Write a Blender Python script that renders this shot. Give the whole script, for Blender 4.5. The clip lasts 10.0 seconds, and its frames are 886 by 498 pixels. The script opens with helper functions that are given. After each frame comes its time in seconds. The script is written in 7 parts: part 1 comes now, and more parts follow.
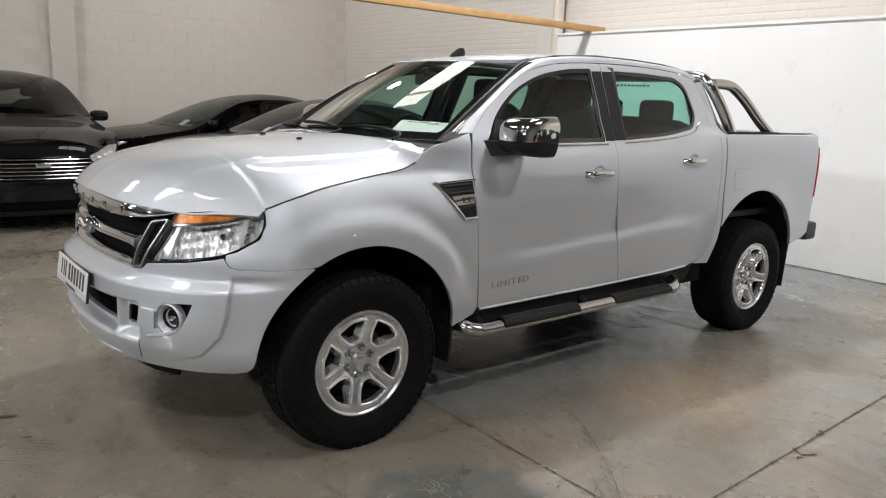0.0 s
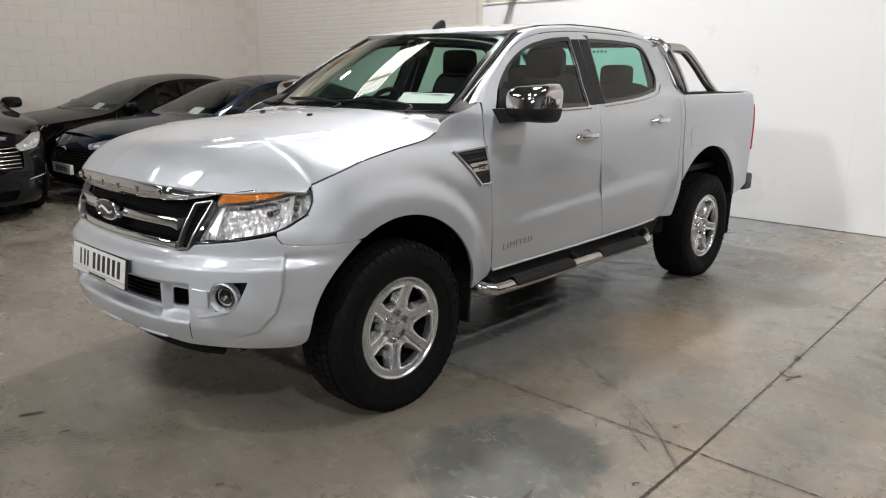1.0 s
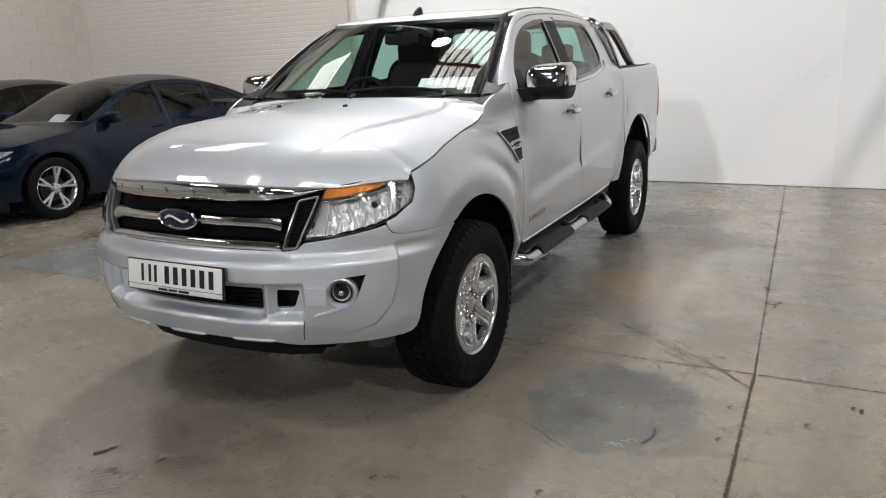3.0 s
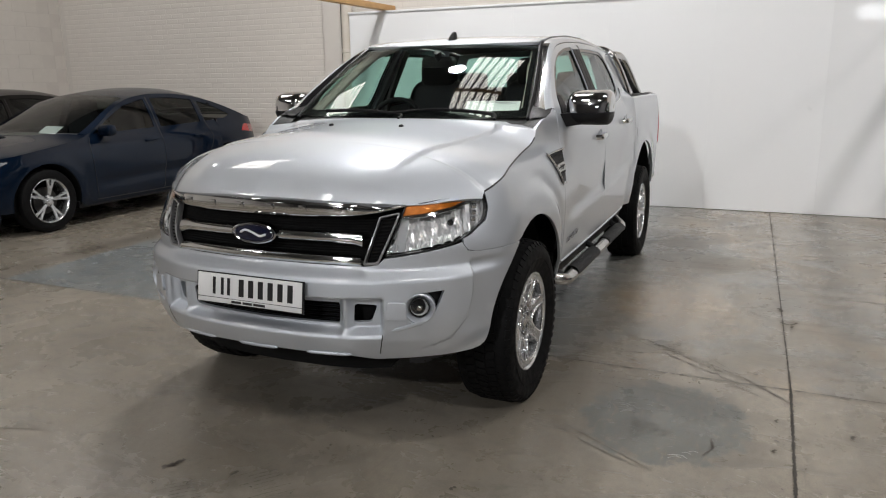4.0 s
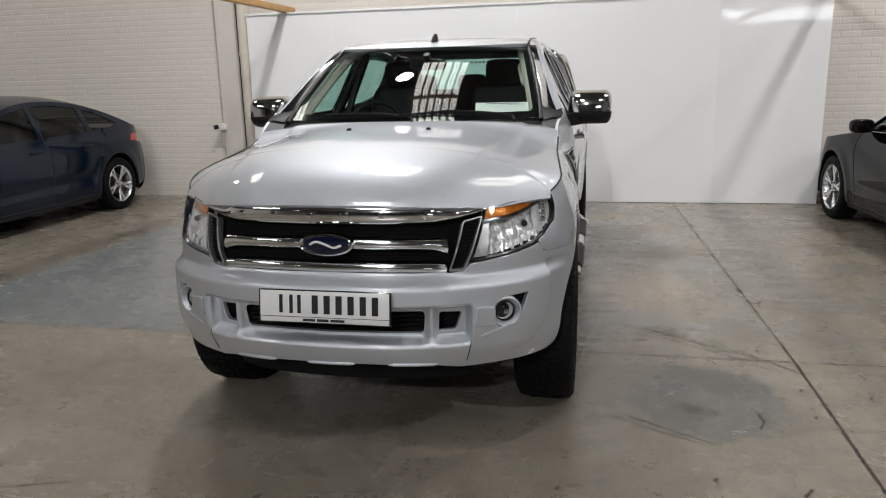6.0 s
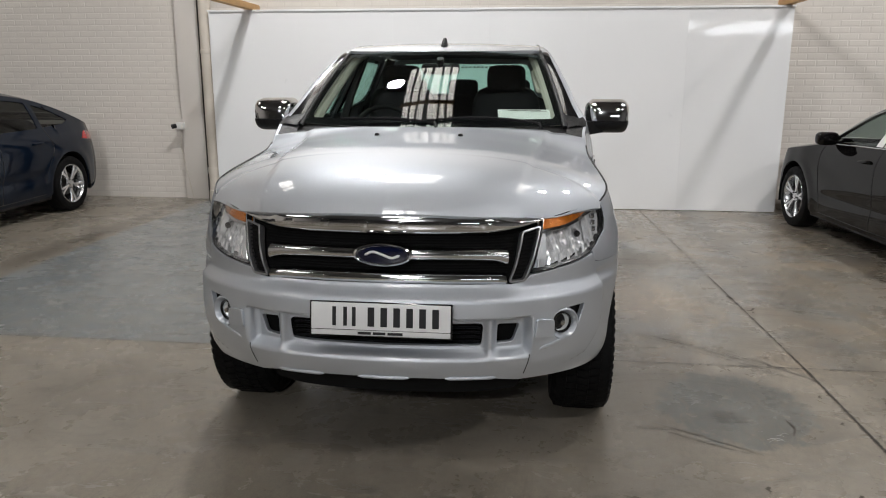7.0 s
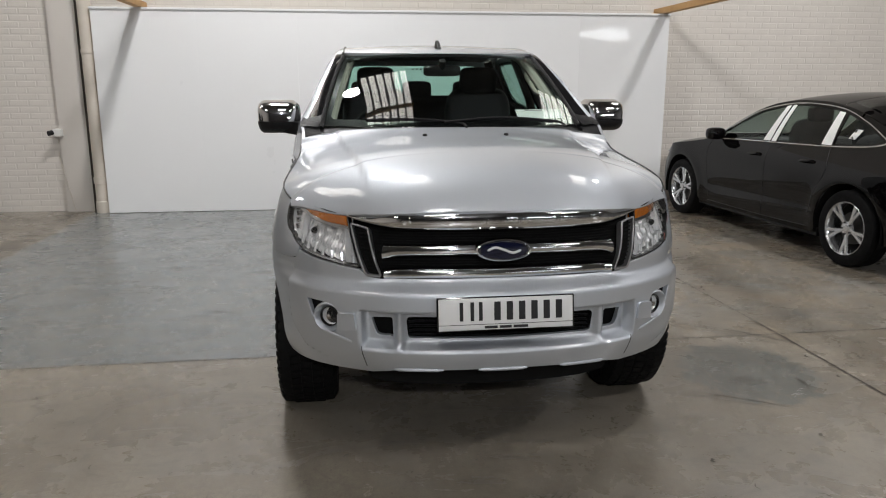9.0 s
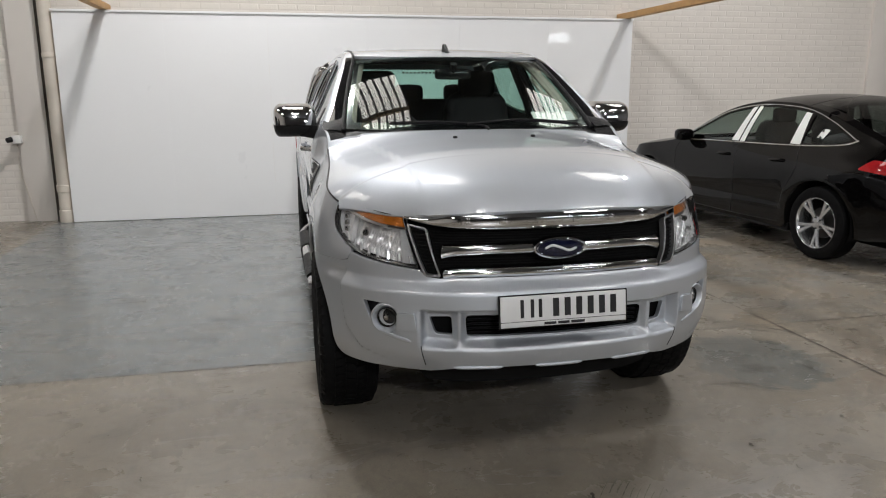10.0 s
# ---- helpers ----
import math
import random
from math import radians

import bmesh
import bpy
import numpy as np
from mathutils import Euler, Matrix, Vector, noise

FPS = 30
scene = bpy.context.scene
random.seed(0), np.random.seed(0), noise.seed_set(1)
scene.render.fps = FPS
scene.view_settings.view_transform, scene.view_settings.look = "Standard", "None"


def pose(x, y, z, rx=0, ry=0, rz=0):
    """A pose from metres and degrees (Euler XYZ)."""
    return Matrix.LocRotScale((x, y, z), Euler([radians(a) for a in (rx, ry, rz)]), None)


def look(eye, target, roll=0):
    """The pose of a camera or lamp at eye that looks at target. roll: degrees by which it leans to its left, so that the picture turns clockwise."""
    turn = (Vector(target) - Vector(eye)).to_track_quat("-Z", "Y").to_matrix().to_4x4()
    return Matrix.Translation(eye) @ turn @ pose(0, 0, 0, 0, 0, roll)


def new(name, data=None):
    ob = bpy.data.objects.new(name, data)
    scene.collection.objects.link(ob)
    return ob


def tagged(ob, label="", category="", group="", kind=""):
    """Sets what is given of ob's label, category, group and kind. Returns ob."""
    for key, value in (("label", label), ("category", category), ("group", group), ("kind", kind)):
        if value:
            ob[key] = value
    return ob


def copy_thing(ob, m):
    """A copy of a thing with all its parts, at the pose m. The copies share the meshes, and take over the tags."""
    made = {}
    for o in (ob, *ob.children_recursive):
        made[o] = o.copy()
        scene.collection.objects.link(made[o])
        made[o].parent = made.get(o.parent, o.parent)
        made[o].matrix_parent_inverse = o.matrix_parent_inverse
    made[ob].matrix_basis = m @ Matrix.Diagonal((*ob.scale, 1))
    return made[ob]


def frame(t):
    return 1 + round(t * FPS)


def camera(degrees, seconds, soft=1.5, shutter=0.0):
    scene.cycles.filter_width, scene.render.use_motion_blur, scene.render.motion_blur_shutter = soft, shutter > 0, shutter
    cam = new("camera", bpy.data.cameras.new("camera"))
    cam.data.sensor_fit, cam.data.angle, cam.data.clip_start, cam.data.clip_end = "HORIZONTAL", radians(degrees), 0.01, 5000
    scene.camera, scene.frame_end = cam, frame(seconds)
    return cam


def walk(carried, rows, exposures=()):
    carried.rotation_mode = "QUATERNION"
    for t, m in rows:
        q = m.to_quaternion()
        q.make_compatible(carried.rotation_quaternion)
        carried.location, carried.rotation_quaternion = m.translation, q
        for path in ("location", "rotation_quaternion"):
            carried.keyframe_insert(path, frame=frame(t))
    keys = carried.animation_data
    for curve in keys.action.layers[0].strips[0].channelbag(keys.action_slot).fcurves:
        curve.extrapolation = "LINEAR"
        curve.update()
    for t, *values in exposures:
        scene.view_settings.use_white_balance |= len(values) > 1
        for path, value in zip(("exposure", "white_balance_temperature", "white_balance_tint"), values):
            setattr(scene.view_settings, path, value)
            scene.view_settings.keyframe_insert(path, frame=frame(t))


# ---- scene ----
cam = camera(62.1, 10.0, soft=1.1)
PATH = [
    (0, (0.203, 0.029, 1.521), (1.434, 1.554, 1.122), 2.4),
    (0.5, (-0.098, 0.094, 1.516), (1.212, 1.544, 1.091), 2.2),
    (1, (-0.333, 0.306, 1.508), (1.092, 1.631, 1.043), 0.4),
    (1.5, (-0.567, 0.486, 1.514), (0.922, 1.725, 1.017), 1.4),
    (2, (-0.876, 0.664, 1.521), (0.665, 1.83, 1.006), -1.2),
    (2.5, (-1.004, 0.903, 1.51), (0.604, 1.966, 0.976), -2.1),
    (2.7, (-1.037, 1.024, 1.507), (0.618, 2.015, 0.981), -2.4),
    (3.8, (-1.373, 1.501, 1.531), (0.399, 2.309, 1.08), -1.5),
    (4, (-1.411, 1.582, 1.532), (0.366, 2.382, 1.081), -0.8),
    (4.5, (-1.433, 1.867, 1.539), (0.377, 2.584, 1.082), -1.6),
    (5, (-1.483, 2.088, 1.536), (0.376, 2.683, 1.098), -1.1),
    (5.5, (-1.621, 2.352, 1.558), (0.269, 2.821, 1.103), -2.7),
    (5.7, (-1.662, 2.394, 1.537), (0.232, 2.851, 1.086), -2.0),
    (6.8, (-1.637, 2.875, 1.554), (0.298, 3.107, 1.105), -0.6),
    (7, (-1.658, 2.982, 1.557), (0.28, 3.2, 1.113), 0.1),
    (7.5, (-1.747, 3.284, 1.568), (0.201, 3.314, 1.117), -0.4),
    (8, (-1.731, 3.542, 1.535), (0.217, 3.543, 1.085), 1.4),
    (8.5, (-1.723, 3.836, 1.555), (0.22, 3.745, 1.091), 0.7),
    (9, (-1.746, 4.098, 1.552), (0.189, 3.845, 1.114), 0.0),
    (9.5, (-1.786, 4.325, 1.554), (0.125, 3.979, 1.077), 0.1),
    (10, (-1.716, 4.572, 1.547), (0.192, 4.153, 1.119), -0.2),
]
walk(cam, [(t, look(eye, target, roll)) for t, eye, target, roll in PATH], [(0, .02), (1, .02), (2.5, -.02), (4, -.29), (10, -.41)])

# ---------------------------------------------------------------- light
world = bpy.data.worlds.new("hall_world")
scene.world = world
world.use_nodes = True
world.node_tree.nodes["Background"].inputs[0].default_value = (0.75, 0.8, 0.9, 1)
world.node_tree.nodes["Background"].inputs[1].default_value = 0.02
HALL_TOP = 6.6
LAMP_Z = 6.15
# the untilted pair at x -10.2 is unseen, added as weak fill
LAMPS = [(5.0, 5.05, 1.0), (5.0, -1.6, .80), (5.3, 11.2, .22), (-1.6, -3.8, 1.5), (-10.2, -2.6, .15), (-10.2, 10.6, .15), (-10.2, 4.15, 2.2)]


def lamp_tilt(x, y):
    """One lamp at the far end is turned towards the display bay."""
    return -60 if x < -5 and 3 < y < 5 else 0


for lx, ly, lk in LAMPS:
    ld = bpy.data.lights.new("highbay", "AREA")
    ld.shape, ld.size, ld.energy, ld.color = "DISK", .42, 255 * lk, (1.0, .985, .98)
    tilt = lamp_tilt(lx, ly)
    if not tilt:
        ld.spread = radians(150)
    if lx < -5:
        ld.color = (.97, .98, 1.0)
    lo = new("highbay_light", ld)
    lo.matrix_basis = pose(lx, ly, LAMP_Z - (.25 if tilt else 0), 0, tilt, 0)
SKYLIGHT_POWER = 7.0
FRONT_SKYLIGHT_POWER = 15.0
WINDOW_POWER = 14.0

# ---------------------------------------------------------------- materials
def material(name, base=(0.5, 0.5, 0.5), rough=0.5, metal=0.0, coat=0.0, spec=0.5, var=0.0, var_scale=6.0, bump=0.0,
             bump_scale=200.0, rough_var=0.0, trans=0.0, ior=1.45, emit=None, power=0.0, coat_rough=0.03, stain=None, rand=0.0):
    m = bpy.data.materials.new(name)
    m.use_nodes = True
    nt = m.node_tree
    b = nt.nodes["Principled BSDF"]
    b.inputs["Base Color"].default_value = (*base, 1)
    b.inputs["Roughness"].default_value = rough
    b.inputs["Metallic"].default_value = metal
    b.inputs["Coat Weight"].default_value = coat
    b.inputs["Coat Roughness"].default_value = coat_rough
    b.inputs["Specular IOR Level"].default_value = spec
    b.inputs["Transmission Weight"].default_value = trans
    b.inputs["IOR"].default_value = ior
    if emit:
        b.inputs["Emission Color"].default_value = (*emit, 1)
        b.inputs["Emission Strength"].default_value = power
    co = nt.nodes.new("ShaderNodeTexCoord")
    if var or rand or stain:
        mix = nt.nodes.new("ShaderNodeMix")
        mix.data_type = "RGBA"
        mix.blend_type = "MIX"
        lo = [max(0, c * (1 - var)) for c in base]
        hi = [min(1, c * (1 + var)) for c in base]
        mix.inputs[6].default_value = (*lo, 1)
        mix.inputs[7].default_value = (*hi, 1)
        n = nt.nodes.new("ShaderNodeTexNoise")
        n.inputs["Scale"].default_value = var_scale
        n.inputs["Detail"].default_value = 6
        n.inputs["Roughness"].default_value = 0.65
        nt.links.new(co.outputs["Object"], n.inputs["Vector"])
        nt.links.new(n.outputs["Fac"], mix.inputs[0])
        out = mix.outputs[2]
        if rand:
            info = nt.nodes.new("ShaderNodeObjectInfo")
            hsv = nt.nodes.new("ShaderNodeHueSaturation")
            mr = nt.nodes.new("ShaderNodeMapRange")
            mr.inputs[3].default_value, mr.inputs[4].default_value = 1 - rand, 1 + rand
            nt.links.new(info.outputs["Random"], mr.inputs[0])
            nt.links.new(mr.outputs[0], hsv.inputs["Value"])
            nt.links.new(out, hsv.inputs["Color"])
            out = hsv.outputs[0]
        nt.links.new(out, b.inputs["Base Color"])
    if rough_var:
        n2 = nt.nodes.new("ShaderNodeTexNoise")
        n2.inputs["Scale"].default_value = var_scale * 1.7
        n2.inputs["Detail"].default_value = 5
        nt.links.new(co.outputs["Object"], n2.inputs["Vector"])
        r = nt.nodes.new("ShaderNodeMapRange")
        r.inputs[1].default_value, r.inputs[2].default_value = 0.3, 0.7
        r.inputs[3].default_value, r.inputs[4].default_value = max(0.02, rough - rough_var), min(1, rough + rough_var)
        nt.links.new(n2.outputs["Fac"], r.inputs[0])
        nt.links.new(r.outputs[0], b.inputs["Roughness"])
    if bump:
        n3 = nt.nodes.new("ShaderNodeTexNoise")
        n3.inputs["Scale"].default_value = bump_scale
        n3.inputs["Detail"].default_value = 4
        nt.links.new(co.outputs["Object"], n3.inputs["Vector"])
        bp = nt.nodes.new("ShaderNodeBump")
        bp.inputs["Strength"].default_value = bump
        bp.inputs["Distance"].default_value = 0.002
        nt.links.new(n3.outputs["Fac"], bp.inputs["Height"])
        nt.links.new(bp.outputs[0], b.inputs["Normal"])
    return m


def glass(name, tint=(0.75, 0.85, 0.8), rough=0.0, film=1.7):
    """A thin pane: clear to look through, with a mirror film on top."""
    m = bpy.data.materials.new(name)
    m.use_nodes = True
    nt = m.node_tree
    nt.nodes.remove(nt.nodes["Principled BSDF"])
    tr = nt.nodes.new("ShaderNodeBsdfTransparent")
    tr.inputs[0].default_value = (*tint, 1)
    gl = nt.nodes.new("ShaderNodeBsdfGlossy")
    gl.inputs["Roughness"].default_value = rough
    lw = nt.nodes.new("ShaderNodeLayerWeight")
    lw.inputs["Blend"].default_value = 0.5
    pw = nt.nodes.new("ShaderNodeMath")
    pw.operation = "POWER"
    pw.inputs[1].default_value = 5
    nt.links.new(lw.outputs["Facing"], pw.inputs[0])
    fr = nt.nodes.new("ShaderNodeMath")
    fr.operation = "MULTIPLY_ADD"
    fr.inputs[1].default_value, fr.inputs[2].default_value = 0.9, 0.045
    nt.links.new(pw.outputs[0], fr.inputs[0])
    mx = nt.nodes.new("ShaderNodeMixShader")
    ad = nt.nodes.new("ShaderNodeMath")
    ad.operation = "MULTIPLY"
    ad.inputs[1].default_value = film
    nt.links.new(fr.outputs[0], ad.inputs[0])
    nt.links.new(ad.outputs[0], mx.inputs[0])
    nt.links.new(tr.outputs[0], mx.inputs[1])
    nt.links.new(gl.outputs[0], mx.inputs[2])
    nt.links.new(mx.outputs[0], nt.nodes["Material Output"].inputs[0])
    return m


# ---------------------------------------------------------------- mesh kit
class Mesh:
    """Collects vertices and faces; turned into one object by part()."""

    def __init__(self):
        self.v, self.f, self.n = [], [], None

    def add(self, verts, faces):
        k = len(self.v)
        self.v += [tuple(p) for p in verts]
        self.f += [tuple(i + k for i in q) for q in faces]
        return self

    def grid(self, rows, closed=False, loop=False, flip=False):
        """rows: equally long lists of points; closed joins each row's ends, loop joins last row to first."""
        k, n, r = len(self.v), len(rows[0]), len(rows)
        for row in rows:
            self.v += [tuple(p) for p in row]
        for i in range(r if loop else r - 1):
            for j in range(n if closed else n - 1):
                a, b = k + i * n + j, k + i * n + (j + 1) % n
                c, d = k + (i + 1) % r * n + (j + 1) % n, k + (i + 1) % r * n + j
                self.f.append((d, c, b, a) if flip else (a, b, c, d))
        return self

    def fan(self, ring, flip=False):
        k = len(self.v)
        self.v += [tuple(p) for p in ring]
        idx = list(range(k, k + len(ring)))
        self.f.append(tuple(idx[::-1] if flip else idx))
        return self

    def box(self, x0, y0, z0, x1, y1, z1, r=0.0):
        """A block with chamfered edges."""
        bm = bmesh.new()
        bmesh.ops.create_cube(bm, size=1)
        for q in bm.verts:
            q.co = Vector((x0 + (q.co.x + .5) * (x1 - x0), y0 + (q.co.y + .5) * (y1 - y0), z0 + (q.co.z + .5) * (z1 - z0)))
        if r:
            bmesh.ops.bevel(bm, geom=bm.edges[:], offset=r, segments=2, affect="EDGES", profile=0.6)
        bm.verts.index_update()
        self.add([q.co for q in bm.verts], [[q.index for q in g.verts] for g in bm.faces])
        bm.free()
        return self

    def tube(self, path, radius, n=12, caps=True, squash=(1, 1), up=(0, 0, 1)):
        path = [Vector(p) for p in path]
        rows = []
        for i, p in enumerate(path):
            t = (path[min(i + 1, len(path) - 1)] - path[max(i - 1, 0)]).normalized()
            s = t.cross(Vector(up))
            s = s.normalized() if s.length > 1e-4 else Vector((1, 0, 0))
            w = s.cross(t)
            rr = radius[i] if isinstance(radius, (list, tuple)) else radius
            rows.append([p + s * rr * squash[0] * math.cos(2 * math.pi * j / n) + w * rr * squash[1] * math.sin(2 * math.pi * j / n) for j in range(n)])
        self.grid(rows, closed=True)
        if caps:
            self.fan(rows[0], True)
            self.fan(rows[-1])
        return self

    def lathe(self, profile, n=32, axis="y", centre=(0, 0, 0), arc=(0, 360)):
        """profile: (radius, along) pairs turned round an axis."""
        c = Vector(centre)
        full = abs(arc[1] - arc[0]) >= 360
        rows = []
        for r, h in profile:
            row = []
            for j in range(n if full else n + 1):
                t = radians(arc[0] + (arc[1] - arc[0]) * j / n)
                a, b = r * math.cos(t), r * math.sin(t)
                row.append(c + Vector({"y": (a, h, b), "x": (h, a, b), "z": (a, b, h)}[axis]))
            rows.append(row)
        return self.grid(rows, closed=full)

    def move(self, m):
        self.v = [tuple(m @ Vector(p)) for p in self.v]
        return self

    def mirror(self, axis=1):
        self.v = [tuple(-c if i == axis else c for i, c in enumerate(p)) for p in self.v]
        self.f = [q[::-1] for q in self.f]
        if self.n is not None:
            self.n = [tuple(-c if i == axis else c for i, c in enumerate(p)) for p in self.n]
        return self


def part(name, m, mat, parent=None, label="", angle=35, kind="", at=None):
    me = bpy.data.meshes.new(name)
    me.from_pydata(m.v, [], m.f)
    me.materials.append(mat)
    me.update()
    if m.n is None:
        bm = bmesh.new()
        bm.from_mesh(me)
        bmesh.ops.remove_doubles(bm, verts=bm.verts, dist=1e-6)
        bmesh.ops.recalc_face_normals(bm, faces=bm.faces)
        bm.to_mesh(me)
        bm.free()
    me.polygons.foreach_set("use_smooth", [True] * len(me.polygons))
    if m.n is not None:
        me.normals_split_custom_set_from_vertices([Vector(q).normalized() for q in m.n])
    else:
        me.set_sharp_from_angle(angle=radians(angle))
    ob = new(name, me)
    if at is not None:
        ob.matrix_basis = at
    if parent is not None:
        ob.parent = parent
    if label or kind:
        tagged(ob, label=label, kind=kind)
    return ob


def thing(name, label, category, at=(0, 0, 0), turn=0, group="", kind=""):
    ob = new(name)
    ob.empty_display_size = 0.1
    ob.matrix_basis = pose(*at, 0, 0, turn)
    return tagged(ob, label, category, group, kind)


def smooth(a, b, x):
    t = np.clip((np.asarray(x, float) - a) / (b - a), 0, 1)
    return t * t * (3 - 2 * t)


def curve(xs, ys):
    """A smooth monotone curve through the points."""
    xs, ys = np.array(xs, float), np.array(ys, float)
    h = np.diff(xs)
    dl = np.diff(ys) / h
    m = np.zeros(len(xs))
    m[0], m[-1] = dl[0], dl[-1]
    for i in range(1, len(xs) - 1):
        if dl[i - 1] * dl[i] > 0:
            w1, w2 = 2 * h[i] + h[i - 1], h[i] + 2 * h[i - 1]
            m[i] = (w1 + w2) / (w1 / dl[i - 1] + w2 / dl[i])

    def f(x):
        x = np.clip(np.asarray(x, float), xs[0], xs[-1])
        i = np.clip(np.searchsorted(xs, x) - 1, 0, len(xs) - 2)
        t = (x - xs[i]) / h[i]
        return ((1 + 2 * t) * (1 - t) ** 2 * ys[i] + t * (1 - t) ** 2 * h[i] * m[i] + t * t * (3 - 2 * t) * ys[i + 1] + t * t * (t - 1) * h[i] * m[i + 1])
    return f


def spline(pts, n=12):
    """Catmull-Rom through points of any dimension, n steps a span."""
    p = np.array(pts, float)
    p = np.vstack([2 * p[0] - p[1], p, 2 * p[-1] - p[-2]])
    out = []
    for i in range(1, len(p) - 2):
        for t in np.linspace(0, 1, n, endpoint=False):
            a, b, c, d = p[i - 1], p[i], p[i + 1], p[i + 2]
            out.append(0.5 * (2 * b + (c - a) * t + (2 * a - 5 * b + 4 * c - d) * t * t + (3 * b - a - 3 * c + d) * t ** 3))
    out.append(p[-2])
    return np.array(out)


def arc(cx, cy, r, a0, a1, n=24, ry=None):
    return [(cx + r * math.cos(radians(a)), cy + (ry or r) * math.sin(radians(a))) for a in np.linspace(a0, a1, n)]


def rounded(pts, r=0.02, n=5):
    """A closed outline with its corners rounded; a point may carry its own radius as third number."""
    out = []
    k = len(pts)
    for i in range(k):
        p = np.array(pts[i][:2], float)
        a, b = np.array(pts[i - 1][:2], float), np.array(pts[(i + 1) % k][:2], float)
        rr = pts[i][2] if len(pts[i]) > 2 else r
        da, db = np.linalg.norm(a - p), np.linalg.norm(b - p)
        q = min(rr, 0.48 * da, 0.48 * db)
        if q < 1e-4:
            out.append(tuple(p))
            continue
        s, e = p + (a - p) / da * q, p + (b - p) / db * q
        for t in np.linspace(0, 1, n):
            out.append(tuple((1 - t) ** 2 * s + 2 * t * (1 - t) * p + t * t * e))
    return out


def dense(loop, h):
    out = []
    for i in range(len(loop)):
        a, b = np.array(loop[i], float), np.array(loop[(i + 1) % len(loop)], float)
        n = max(1, int(math.ceil(np.linalg.norm(b - a) / h)))
        for j in range(n):
            out.append(a + (b - a) * j / n)
    keep = [out[0]]
    for p in out[1:]:
        if np.linalg.norm(p - keep[-1]) > 1e-4:
            keep.append(p)
    if np.linalg.norm(keep[0] - keep[-1]) < 1e-4:
        keep.pop()
    return np.array(keep)


def inside(pts, loop):
    x, y = pts[:, 0], pts[:, 1]
    r = np.zeros(len(pts), bool)
    j = len(loop) - 1
    for i in range(len(loop)):
        xi, yi, xj, yj = *loop[i], *loop[j]
        c = ((yi > y) != (yj > y)) & (x < (xj - xi) * (y - yi) / ((yj - yi) or 1e-12) + xi)
        r ^= c
        j = i
    return r


